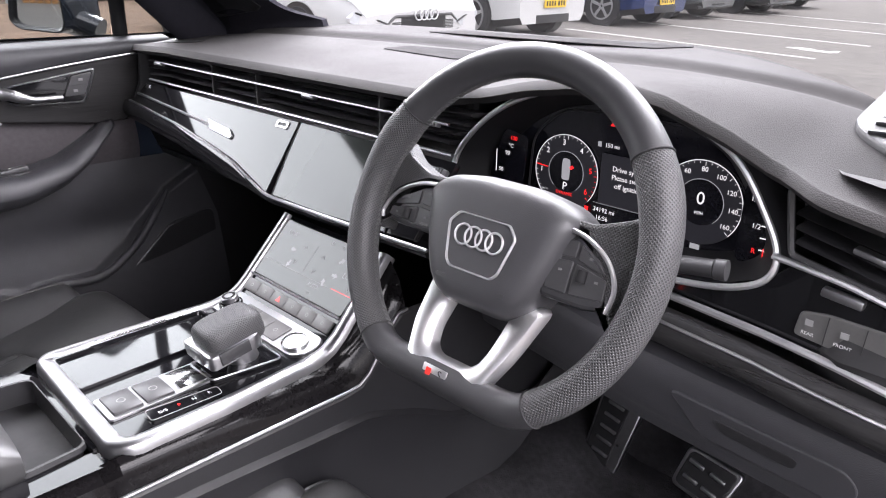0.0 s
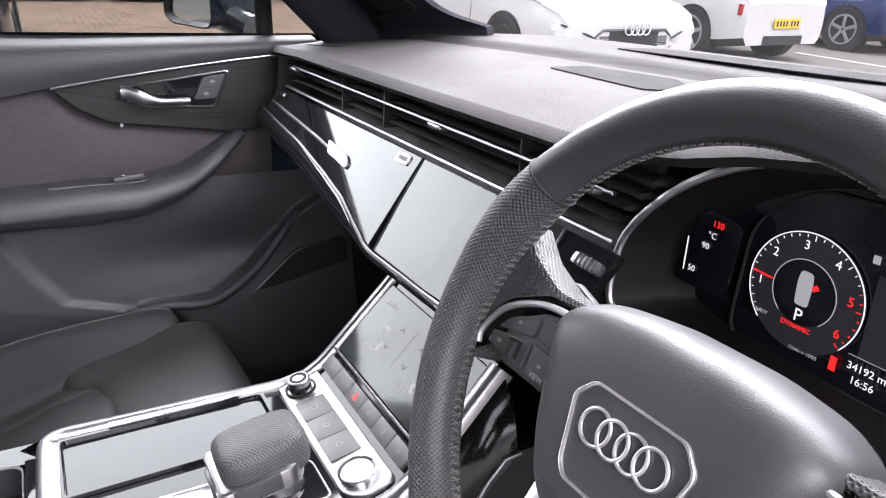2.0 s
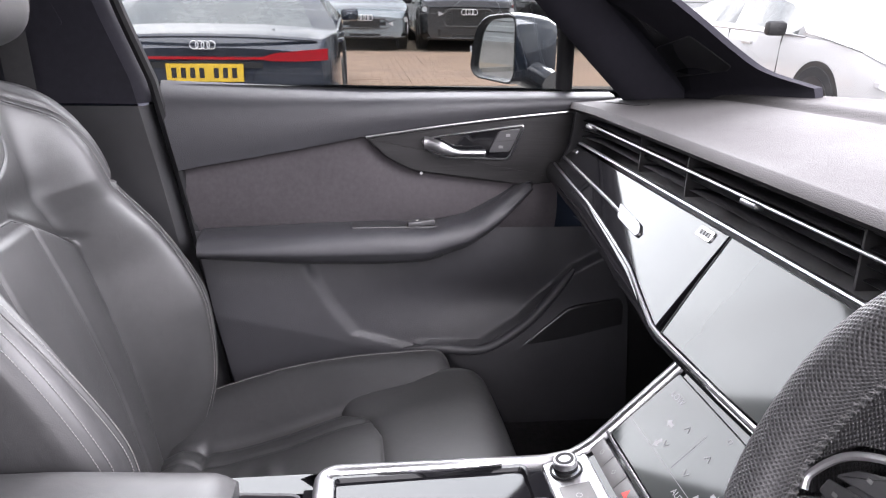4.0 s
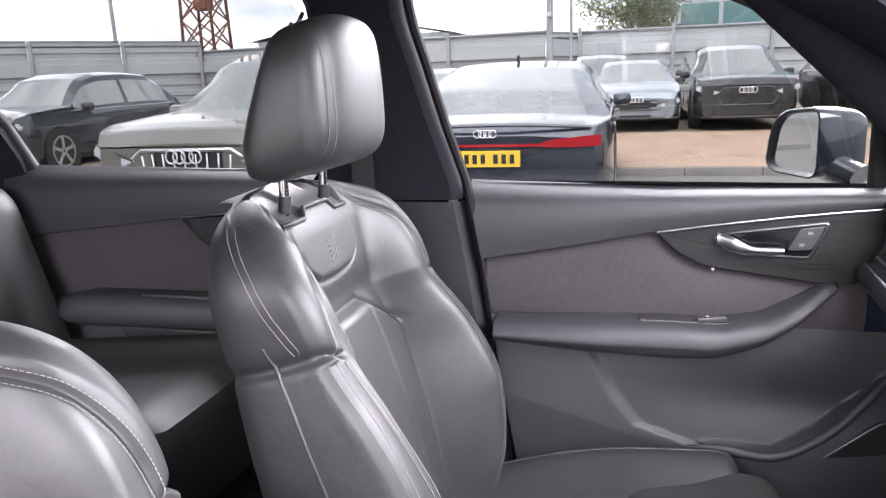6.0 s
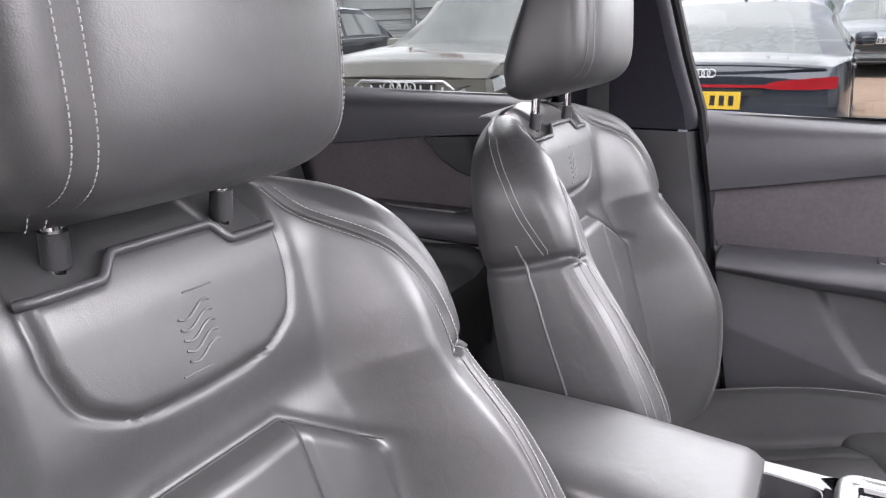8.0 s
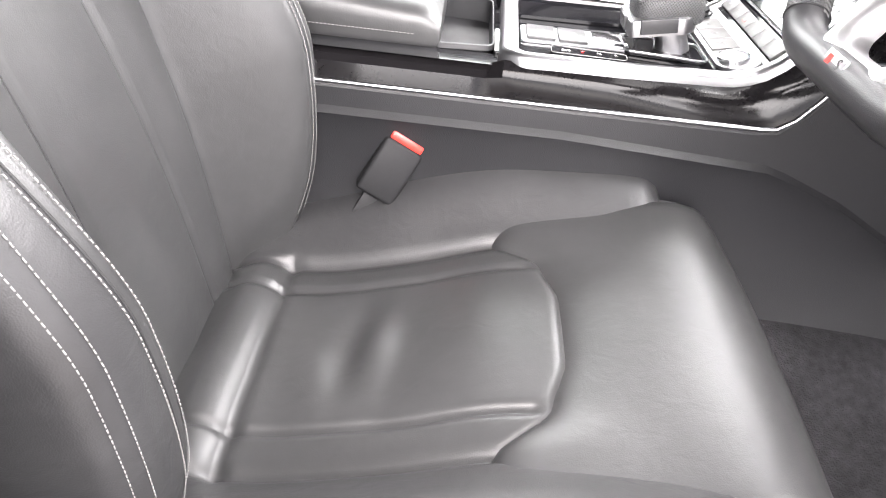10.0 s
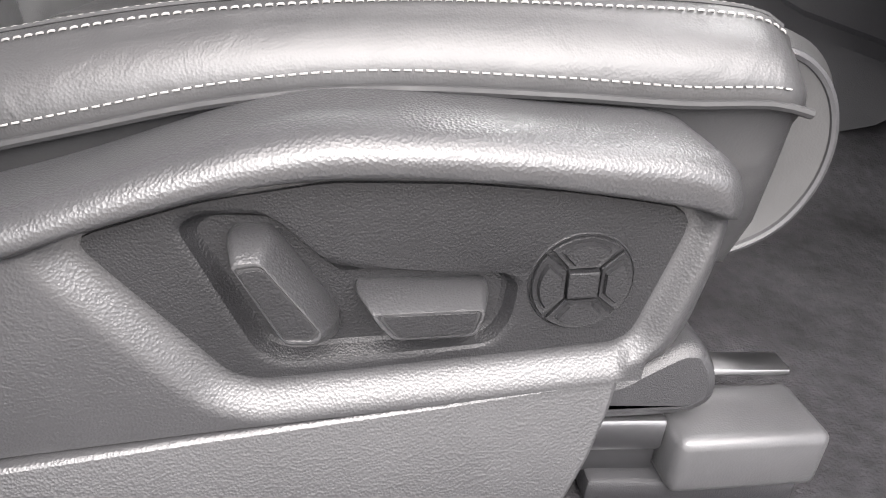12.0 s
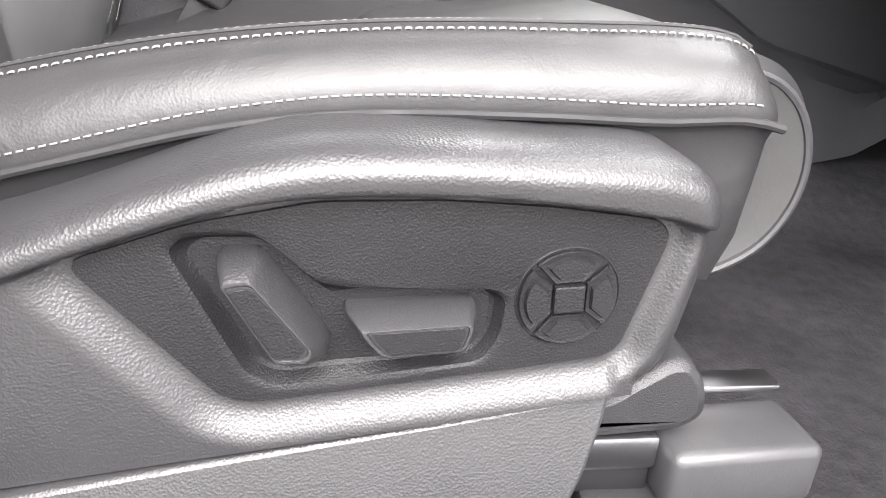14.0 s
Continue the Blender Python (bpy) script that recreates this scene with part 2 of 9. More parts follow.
def part(name, bm, mat, parent, label="", kind="", sharp=38):
    ob = link_mesh(name, bm, mat, sharp)
    ob.parent = parent
    if parent.type == "EMPTY":
        ob.matrix_parent_inverse = Matrix.Translation(parent.location).inverted()
    return tagged(ob, label, kind=kind)


def solo(name, bm, mat, label, category, group="", kind="", sharp=38):
    return tagged(link_mesh(name, bm, mat, sharp), label, category, group, kind)


def span(x, xs):
    i = 0
    while i < len(xs) - 2 and x > xs[i + 1]:
        i += 1
    return i, min(1.0, max(0.0, (x - xs[i]) / (xs[i + 1] - xs[i])))


def lerp(x, xs, ys):
    i, t = span(x, xs)
    return ys[i] + (ys[i + 1] - ys[i]) * t


def ease(x, xs, ys):
    """A smooth curve through the given heights."""
    i, t = span(x, xs)
    slope = lambda k: (ys[min(k + 1, len(ys) - 1)] - ys[max(k - 1, 0)]) / (xs[min(k + 1, len(xs) - 1)] - xs[max(k - 1, 0)])
    h = xs[i + 1] - xs[i]
    return (2 * t ** 3 - 3 * t * t + 1) * ys[i] + (t ** 3 - 2 * t * t + t) * h * slope(i) + (3 * t * t - 2 * t ** 3) * ys[i + 1] + (t ** 3 - t * t) * h * slope(i + 1)


def smooth01(t):
    t = min(1.0, max(0.0, t))
    return t * t * (3 - 2 * t)


def add_grid(bm, rows, close_u=False, close_v=False, caps=False):
    """Faces between rows of points; close_u closes each row, close_v joins last row to first."""
    vs = [[bm.verts.new(p) for p in row] for row in rows]
    nr, nc = len(vs), len(vs[0])
    for i in range(nr if close_v else nr - 1):
        a, b = vs[i], vs[(i + 1) % nr]
        for j in range(nc if close_u else nc - 1):
            k = (j + 1) % nc
            bm.faces.new((a[j], a[k], b[k], b[j]))
    if caps:
        bm.faces.new(vs[0][::-1])
        bm.faces.new(vs[-1])
    return bm


def grid(rows, **k):
    return add_grid(bmesh.new(), rows, **k)


def spline(points, n=8, closed=False):
    """Catmull-Rom through the points, n steps a span."""
    p = [Vector(q) for q in points]
    m = len(p)
    out = []
    for i in range(m if closed else m - 1):
        a, b, c, d = (p[(i + k) % m] if closed else p[min(m - 1, max(0, i + k))] for k in (-1, 0, 1, 2))
        for s in range(n):
            t = s / n
            out.append(0.5 * (2 * b + (c - a) * t + (2 * a - 5 * b + 4 * c - d) * t * t + (3 * b - a - 3 * c + d) * t ** 3))
    if not closed:
        out.append(p[-1])
    return out


def resample(points, n, closed=False):
    p = [Vector(q) for q in points]
    if closed:
        p = p + [p[0]]
    d = [0.0]
    for a, b in zip(p, p[1:]):
        d.append(d[-1] + (b - a).length)
    arr = np.array([list(q) for q in p])
    t = np.linspace(0, d[-1], n, endpoint=not closed)
    return [Vector([float(np.interp(s, d, arr[:, k])) for k in range(arr.shape[1])]) for s in t]


def rounded(points, r, n=5):
    """A closed 2D outline with its corners rounded."""
    out, m = [], len(points)
    for i in range(m):
        a, b, c = (Vector(points[(i + k) % m]) for k in (-1, 0, 1))
        u, v = a - b, c - b
        k = min(r, u.length * 0.45, v.length * 0.45)
        s, e = b + u.normalized() * k, b + v.normalized() * k
        for j in range(n + 1):
            t = j / n
            out.append((1 - t) ** 2 * s + 2 * t * (1 - t) * b + t * t * e)
    return out


def plate(outline, place, depth, bevel=0.0, seg=2, inset=None):
    """A prism on a closed 2D outline; place(u, v, h) gives the point at height h over the face plane. Its upper edge is rounded."""
    n = len(outline)
    c = sum((Vector(p) for p in outline), Vector((0, 0))) / n
    size = max((Vector(p) - c).length for p in outline)
    levels = [(0.0, -depth)]
    if bevel:
        for k in range(seg + 1):
            a = math.pi / 2 * k / seg
            levels.append((bevel * (1 - math.cos(a)), -bevel + bevel * math.sin(a)))
    else:
        levels.append((0.0, 0.0))
    normals = []
    area = sum(outline[i][0] * outline[(i + 1) % n][1] - outline[(i + 1) % n][0] * outline[i][1] for i in range(n))
    for i in range(n):
        t = Vector(outline[(i + 1) % n]) - Vector(outline[i - 1])
        q = Vector((-t.y, t.x)).normalized() * (1 if area > 0 else -1)
        normals.append(q)
    rows = [[place(p[0] + q.x * s, p[1] + q.y * s, h) for p, q in zip(outline, normals)] for s, h in levels]
    return grid(rows, close_u=True, caps=True)


def curved(place, cols, depth, n=4):
    """A thick strip on a curved face: columns (u, low, high), n steps between neighbours; place(u, v, h)."""
    us = []
    for (a, _, _), (b, _, _) in zip(cols, cols[1:]):
        us += list(np.linspace(a, b, n, endpoint=False))
    us.append(cols[-1][0])
    flip = cols[0][0] > cols[-1][0]
    ks = [(-c[0] if flip else c[0]) for c in cols]
    rows = []
    for u in us:
        k = -u if flip else u
        lo, hi = lerp(k, ks, [c[1] for c in cols]), lerp(k, ks, [c[2] for c in cols])
        rows.append([place(u, hi, 0.0), place(u, hi, -depth), place(u, lo, -depth), place(u, lo, 0.0)])
    return grid(rows, close_u=True, caps=True)


def ring_plate(outer, inner, place, levels):
    """A band between two outlines of equal count. levels: (mix from outer to inner, height)."""
    rows = [[place(*(Vector(a).lerp(Vector(b), m)), h) for a, b in zip(outer, inner)] for m, h in levels]
    return grid(rows, close_u=True)


def polar(outline, centre, n=120):
    """A star-shaped outline taken again at even angles round a centre."""
    c = Vector(centre)
    pts = [Vector(p) - c for p in outline]
    out = []
    m = len(pts)
    for k in range(n):
        a = 2 * math.pi * k / n
        d = Vector((math.cos(a), math.sin(a)))
        best = 0.0
        for i in range(m):
            p, q = pts[i], pts[(i + 1) % m]
            e = q - p
            den = d.x * e.y - d.y * e.x
            if abs(den) < 1e-12:
                continue
            t = (p.x * e.y - p.y * e.x) / den
            s = (p.x * d.y - p.y * d.x) / den
            if t > 0 and -1e-6 <= s <= 1 + 1e-6:
                best = max(best, t)
        out.append(c + d * best)
    return out


def tube(path, r, n=10, closed=False, flat=1.0, up=None, uv=False, caps=True):
    """A tube along a path; r: radius or function of 0..1; flat: height over width."""
    p = [Vector(q) for q in path]
    m = len(p)
    bm = bmesh.new()
    tang = [((p[(i + 1) % m] if closed or i < m - 1 else p[i]) - (p[i - 1] if closed or i else p[i])).normalized() for i in range(m)]
    ref = Vector(up) if up else (Vector((0, 0, 1)) if abs(tang[0].z) < 0.9 else Vector((1, 0, 0)))
    rows, side = [], None
    for i in range(m):
        if up:
            side = tang[i].cross(ref).normalized()
        else:
            side = (tang[i].cross(ref)).normalized() if side is None else (side - tang[i] * side.dot(tang[i])).normalized()
        top = side.cross(tang[i]).normalized()
        rad = r(i / max(1, m - 1)) if callable(r) else r
        rows.append([p[i] + side * (rad * math.cos(2 * math.pi * k / n)) + top * (rad * flat * math.sin(2 * math.pi * k / n)) for k in range(n)])
    add_grid(bm, rows, close_u=True, close_v=closed, caps=caps and not closed)
    if uv:
        lay = bm.loops.layers.uv.new("metres")
        bm.verts.index_update()
        dist = [0.0]
        for a, b in zip(p, p[1:]):
            dist.append(dist[-1] + (b - a).length)
        total = dist[-1] + (p[0] - p[-1]).length
        for f in bm.faces:
            if len(f.verts) != 4:
                continue
            idx = [(v.index // n, v.index % n) for v in f.verts]
            wrap_i = closed and {i for i, _ in idx} == {0, m - 1}
            wrap_j = {j for _, j in idx} == {0, n - 1}
            for lp in f.loops:
                i, j = lp.vert.index // n, lp.vert.index % n
                u = total if wrap_i and i == 0 else dist[i]
                w = n if wrap_j and j == 0 else j
                rad = r(i / max(1, m - 1)) if callable(r) else r
                lp[lay].uv = (u, w / n * 2 * math.pi * rad)
    return bm


def block(sx, sy, sz, bevel=0.0, at=None, seg=2):
    bm = bmesh.new()
    bmesh.ops.create_cube(bm, size=1.0)
    bmesh.ops.scale(bm, vec=(sx, sy, sz), verts=bm.verts)
    if bevel:
        bmesh.ops.bevel(bm, geom=bm.edges[:], offset=bevel, segments=seg, affect="EDGES", profile=0.5)
    if at is not None:
        bmesh.ops.transform(bm, matrix=at, verts=bm.verts)
    return bm


def disc(r, depth, at, n=40, bevel=0.0):
    out = [(r * math.cos(2 * math.pi * k / n), r * math.sin(2 * math.pi * k / n)) for k in range(n)]
    return plate(out, lambda u, v, h: at @ Vector((u, v, h)), depth, bevel)


def annulus(r0, r1, at, n=64, height=0.001, a0=0.0, a1=2 * math.pi):
    full = abs(a1 - a0) > 6.28
    bm = bmesh.new()
    angles = [a0 + (a1 - a0) * k / n for k in range(n if full else n + 1)]
    rows = [[at @ Vector((r * math.cos(a), r * math.sin(a), h)) for a in angles] for r, h in ((r0, 0), (r0, height), (r1, height), (r1, 0))]
    return add_grid(bm, rows, close_u=full)


def join(*bms):
    """All into one bmesh."""
    out = bmesh.new()
    for b in bms:
        me = bpy.data.meshes.new("joined")
        b.to_mesh(me)
        b.free()
        out.from_mesh(me)
        bpy.data.meshes.remove(me)
    return out


def stitches(points, normals, length=0.0031, gap=0.0013, width=0.0009, lift=0.00025):
    """Short raised dashes of thread along a path on a surface."""
    p = [Vector(q) for q in points]
    d = [0.0]
    for a, b in zip(p, p[1:]):
        d.append(d[-1] + (b - a).length)
    pa, na = np.array([list(q) for q in p]), np.array([list(q) for q in normals])
    at = lambda arr, s: Vector([float(np.interp(s, d, arr[:, k])) for k in range(3)])
    bm = bmesh.new()
    s = 0.0
    while s + length < d[-1]:
        a, b, nn = at(pa, s), at(pa, s + length), at(na, s + length / 2).normalized()
        t = (b - a).normalized()
        w = t.cross(nn).normalized() * width / 2
        rows = []
        for f, h in ((0.0, -0.3), (0.2, 0.8), (0.5, 1.0), (0.8, 0.8), (1.0, -0.3)):
            c = a.lerp(b, f) + nn * (lift + width * 0.45 * h)
            rows.append([c - w - nn * width * 0.5, c - w * 0.6 + nn * width * 0.2, c + w * 0.6 + nn * width * 0.2, c + w - nn * width * 0.5])
        add_grid(bm, rows)
        s += length + gap
    return bm


def letters(text, size, at, mat, parent, name="lettering", depth=0.0003, align="CENTER"):
    """Words in the built-in font, as a mesh on the plane of at."""
    cu = bpy.data.curves.new(name, "FONT")
    cu.body, cu.size, cu.extrude, cu.align_x, cu.align_y, cu.resolution_u = text, size, depth, align, "CENTER", 3
    tmp = bpy.data.objects.new(name, cu)
    me = bpy.data.meshes.new_from_object(tmp)
    bpy.data.objects.remove(tmp)
    bpy.data.curves.remove(cu)
    me.transform(at)
    me.materials.append(mat)
    ob = new(name, me)
    ob.parent = parent
    if parent.type == "EMPTY":
        ob.matrix_parent_inverse = Matrix.Translation(parent.location).inverted()
    return ob


def axes(origin, u, v):
    """A pose with its x along u and its y along v."""
    u, v = Vector(u).normalized(), Vector(v).normalized()
    w = u.cross(v).normalized()
    v = w.cross(u)
    return Matrix(((u.x, v.x, w.x, origin[0]), (u.y, v.y, w.y, origin[1]), (u.z, v.z, w.z, origin[2]), (0, 0, 0, 1)))


def four_rings(parent, at, r, wire, step=1.38):
    """Four linked rings, each one a part."""
    for k in range(4):
        c = (k - 1.5) * r * step
        part("badge_ring", tube([at @ Vector((c + r * math.cos(a), r * math.sin(a), wire * (0.6 + 0.3 * (k % 2)))) for a in np.linspace(0, 2 * math.pi, 36, endpoint=False)], wire, 8, closed=True), SATIN, parent)


# ---- front seats ----
BACK_BASE, BACK_UP, BACK_FWD = Vector((0, -0.515, 0.59)), Vector((0, -0.267, 0.964)), Vector((0, 0.964, 0.267))


def groove(d, width):
    return math.exp(-(d / width) ** 2)


def cushion_top(s, y):
    a = abs(s)
    zc = ease(y, [-.57, -.515, -.42, -.32, -.25, -.195, -.10], [.566, .588, .596, .624, .650, .662, .672])
    zs = cushion_stitch(y)
    zb = zs + 0.002
    z = zc + 0.008 * (1 - (a / 0.145) ** 2 if a < 0.145 else 0)
    if a > 0.132:
        z = zc + (zb - zc) * smooth01((a - 0.128) / 0.105)
    z -= 0.05 * smooth01((y - cushion_seam(s)) / 0.03) * smooth01((0.145 - a) / 0.02)
    z -= 0.008 * groove(a - 0.143, 0.006)
    if y < cushion_seam(s):
        z -= 0.0055 * groove(a - 0.097, 0.0045)
        z += 0.0085 * math.sin((y + 0.365) / 0.0115 + 7 * s) * math.exp(-((y + 0.358) / 0.034) ** 2 - ((s - 0.01) / 0.055) ** 2)
        z += 0.0040 * math.sin((y + 0.33) / 0.017 - 14 * s) * math.exp(-((y + 0.385) / 0.05) ** 2 - ((s - 0.045) / 0.05) ** 2)
    z += (0.010 * groove(y + 0.495, 0.022) - 0.007 * groove(y + 0.462, 0.007)) * smooth01((0.165 - a) / 0.03)
    if s < 0:
        z -= 0.020 * smooth01((-0.22 - y) / 0.24) * smooth01((a - 0.15) / 0.08)
    return z


def cushion_seam(s):
    """Where the cushion's centre meets the thigh support."""
    return -0.192 - 0.012 * smooth01((abs(s) - 0.04) / 0.06) - 0.040 * smooth01((abs(s) - 0.095) / 0.05)


def cushion_stitch(y):
    return ease(y, [-.57, -.50, -.445, -.38, -.316, -.24, -.16, -.10, -.08, -.07], [.60, .634, .654, .674, .690, .702, .709, .711, .703, .688])


def cushion_low(y):
    return ease(y, [-.57, -.50, -.44, -.395, -.352, -.30, -.244, -.175, -.126, -.09, -.07], [.57, .598, .622, .637, .650, .665, .675, .679, .680, .683, .680])


def cushion_section(y, side=1):
    """Half of a cross-section, from the middle outward: (s, z); side -1 is the half beside the console."""
    pts = [(s, cushion_top(side * s, y)) for s in np.linspace(0, 0.245, 62)]
    sunk = 0.0 if side > 0 else 0.020 * smooth01((-0.22 - y) / 0.24)
    zs, zl = cushion_stitch(y) - sunk, cushion_low(y) - sunk
    for k in range(1, 9):
        t = k / 8
        pts.append((0.245 + 0.022 * math.sin(t * math.pi / 2), zs + (zl - zs) * (1 - math.cos(t * math.pi / 2)) * 0.35 + (zl - zs) * 0.65 * t))
    pts += [(0.2665, zl - 0.004), (0.2645, zl - 0.0065), (0.2625, zl - 0.010), (0.261, zl - 0.03), (0.258, zl - 0.06), (0.245, zl - 0.09)]
    return pts


EXT = [(-.192, .648), (-.186, .660), (-.174, .670), (-.150, .680), (-.115, .690), (-.080, .698), (-.048, .701), (-.022, .696), (-.003, .680), (.007, .656), (.006, .630), (-.006, .606), (-.028, .590), (-.062, .578)]


def soft_min(a, b, k=0.012):
    h = max(k - abs(a - b), 0.0) / k
    return min(a, b) - h * h * k * 0.25


def back_width(v):
    w = ease(v, [-.04, 0, .1, .22, .34, .42, .445, .47, .53, .575, .605, .628, .645], [.225, .240, .262, .268, .262, .251, .247, .250, .247, .228, .200, .155, .09])
    return w - 0.006 * groove(v - 0.440, 0.007)


def wing_seam(v):
    """The inner stitched seam of a shoulder wing: distance from the middle."""
    return ease(v, [.43, .47, .51, .545, .573, .60, .64], [.214, .212, .203, .185, .160, .134, .112])


def wing_foot(a):
    """Height at which a wing meets the bolster below it."""
    return 0.431 + 0.016 * smooth01((a - 0.205) / 0.045)


def bolster_seam(v):
    """The inner stitched seam of a side bolster."""
    return ease(v, [0, .1, .25, .345, .43], [.190, .205, .218, .222, .215])


def centre_panel(a, v):
    """Above zero inside the fluted centre: a hexagon's upper half, open below."""
    top = 0.441 if a < 0.062 else 0.441 - 0.064 * (a - 0.062) / 0.092
    ai = lerp(v, [0, .1, .3, .38, .45], [.138, .145, .157, .156, .154])
    return soft_min(top - v, ai - a)


def emblem_panel(a, v):
    """Above zero inside the panel that carries the stamped emblem."""
    wl = lerp(v, [.495, .503, .517, .55, .62], [.050, .078, .094, .104, .108])
    return soft_min(v - lerp(a, [0, .06, .10], [.496, .499, .52]), wl - a)


def guide_lip(a):
    """Height of the lip in front of the posts' guide plate, stepped up in the middle."""
    return 0.589 + 0.015 * smooth01((0.056 - a) / 0.016)


def back_front(s, v):
    """How far the front of the backrest stands forward, at s across and v up."""
    a, w = abs(s), back_width(v)
    ai = ease(v, [0, .1, .3, .38, .45], [.140, .147, .158, .150, .135])
    hb = ease(v, [-.04, 0, .08, .2, .25, .345, .43, .50, .57, .62, .645], [.045, .067, .103, .125, .123, .103, .075, .064, .040, .012, 0])
    d = -0.022 + 0.012 * math.sin(math.pi * min(1, max(0, v / 0.42))) + hb * smooth01((a - ai + 0.014) / 0.070)
    if v > 0.56:
        d -= ((v - 0.56) / 0.085) ** 2 * 0.030
    inside = centre_panel(a, v)
    d += 0.011 * smooth01(inside / 0.026 + 0.25) - 0.005 * groove(inside, 0.007)
    if inside > 0.003:
        d -= 0.0045 * groove(a - lerp(v, [0, .44], [.070, .062]), 0.0040)
        d += 0.003 * groove(a - 0.108, 0.028) + 0.003 * groove(a, 0.040)
    else:
        d -= 0.012 * groove(v - 0.455, 0.030) * (1 - smooth01((a - 0.06) / 0.12))
    panel = emblem_panel(a, v)
    d += 0.006 * smooth01(panel / 0.012 + 0.3) - 0.004 * groove(panel, 0.0045)
    if v > 0.43:
        d -= 0.0035 * groove(a - wing_seam(v), 0.0045)
        d += 0.005 * smooth01((a - wing_seam(v)) / 0.02)
    elif v > 0.0:
        d -= 0.0022 * groove(a - bolster_seam(v), 0.0035)
    if 0.41 < v < 0.47 and a > wing_seam(v) - 0.012:
        d -= 0.008 * groove(v - wing_foot(a), 0.0045) * smooth01((a - wing_seam(v) + 0.012) / 0.012)
    if a < 0.112 and v > 0.58:
        over = v - guide_lip(a)
        d -= min(0.030, 0.004 + 0.55 * max(0.0, over)) * smooth01(over / 0.006 + 0.5) * smooth01((0.112 - a) / 0.008)
    r = 0.034
    if a > w - r:
        x = min(1.0, (a - (w - r)) / r)
        d -= r * (1 - math.sqrt(max(0.0, 1 - x * x)))
    return d


def back_rear(v):
    return lerp(v, [-.04, .1, .4, .56, .645], [-.080, -.098, -.096, -.092, -.088])


def front_seat(cx, out, shift, label, drop=0.0):
    """A sports seat centred on cx; out is the side of its switches: 1 or -1."""
    seat = thing("front_seat", label, "car seat", "front seats", at=(cx, -0.3 + shift, 0.50))
    P = lambda s, y, z: Vector((cx + out * s, y + shift, z))
    PC = lambda s, y, z: Vector((cx + out * s, y + shift + 0.016 * smooth01((y + 0.25) / 0.16), z))
    B = lambda s, v, d: Vector((cx + out * s, shift, 0)) + BACK_BASE + BACK_UP * v + BACK_FWD * d

    # cushion
    ys = list(np.linspace(-0.565, -0.085, 90)) + [-0.079, -0.074, -0.0705]
    rows = []
    for k, y in enumerate(ys):
        half, other = cushion_section(y), cushion_section(y, -1)
        pull = {90: 0.994, 91: 0.985, 92: 0.965}.get(k, 1.0)
        zm = 0.62
        full = [(-s, z) for s, z in other[:0:-1]] + half
        rows.append([PC(s * pull, y, zm + (z - zm) * pull) for s, z in full])
    bm = grid(rows)
    bm.faces.new([bm.verts.new(p) for p in rows[-1]])
    for f_ in bm.faces:
        q = f_.calc_center_median()
        if abs(q.x - cx) > 0.146 and len(f_.verts) == 4:
            f_.material_index = 1
    cushion = part("cushion", bm, LEATHER, seat, "black leather seat cushion with raised bolsters", sharp=80)
    cushion.data.materials.append(LEATHER_SIDE)

    # thigh support at the front of the cushion
    prof = spline([(0, y, z) for y, z in EXT], 5)
    rows = []
    n = 34
    for k in range(n + 1):
        s = -0.207 + 0.414 * k / n
        edge = max(0.0, (abs(s) - 0.190) / 0.017)
        sink = 0.010 * (1 - math.sqrt(max(0.0, 1 - edge * edge)))
        bow = 0.008 * (1 - (s / 0.207) ** 2)
        rows.append([P(s, p.y + (cushion_seam(s) + 0.192) * (1 - smooth01((p.y + 0.192) / 0.07)) + bow * smooth01((p.y + 0.15) / 0.12) - sink * 0.5, p.z - sink) for p in prof])
    bm = grid(rows)
    for row in (rows[0], rows[-1]):
        c = P(-0.185 if row is rows[0] else 0.185, -0.10, 0.635)
        ring = [bm.verts.new(p) for p in row]
        cv = bm.verts.new(c)
        for a, b in zip(ring, ring[1:]):
            bm.faces.new((a, b, cv))
    ext = part("thigh_support", bm, LEATHER, seat, "rolled leather thigh support", sharp=70)
    for s in (-0.206, 0.206):
        part("piping", tube([P(s, p.y - 0.004, p.z - 0.008) for p in prof[12:]], 0.0028, 8), LEATHER_WHEEL, ext)

    # stitching on the cushion
    lines = []
    yy = np.linspace(-0.50, -0.083, 60)
    for sgn in (1, -1):
        for a, lift in ((0.2385, 0.0), (0.2475, -0.0004)):
            pts = []
            for y in yy:
                half = cushion_section(y, sgn)
                pts.append(PC(sgn * a, y, lerp(a, [q[0] for q in half[50:64]], [q[1] for q in half[50:64]]) + 0.0006))
            lines.append(stitches(pts, [Vector((out * sgn * 0.5, 0, 1))] * len(pts)))
        pts = [PC(sgn * 0.2672, y, cushion_section(y, sgn)[69][1] + 0.004) for y in yy]
        lines.append(stitches(pts, [Vector((out * sgn, 0, 0.25))] * len(pts)))
        part("piping", tube([PC(sgn * 0.2665, y, cushion_section(y, sgn)[69][1] - 0.0035) for y in np.linspace(-0.55, -0.072, 50)], 0.0022, 8), SEAM, seat)
        part("seam", tube([PC(sgn * 0.2418, y, cushion_section(y, sgn)[61][1] + 0.0005) for y in np.linspace(-0.52, -0.083, 50)], 0.0012, 6), SEAM, seat)
    part("stitching", join(*lines), THREAD, seat, "pale grey contrast stitching", kind="stuff")

    # backrest
    vs = np.linspace(-0.04, 0.645, 220)
    qs = np.linspace(-1, 1, 251)
    rows = []
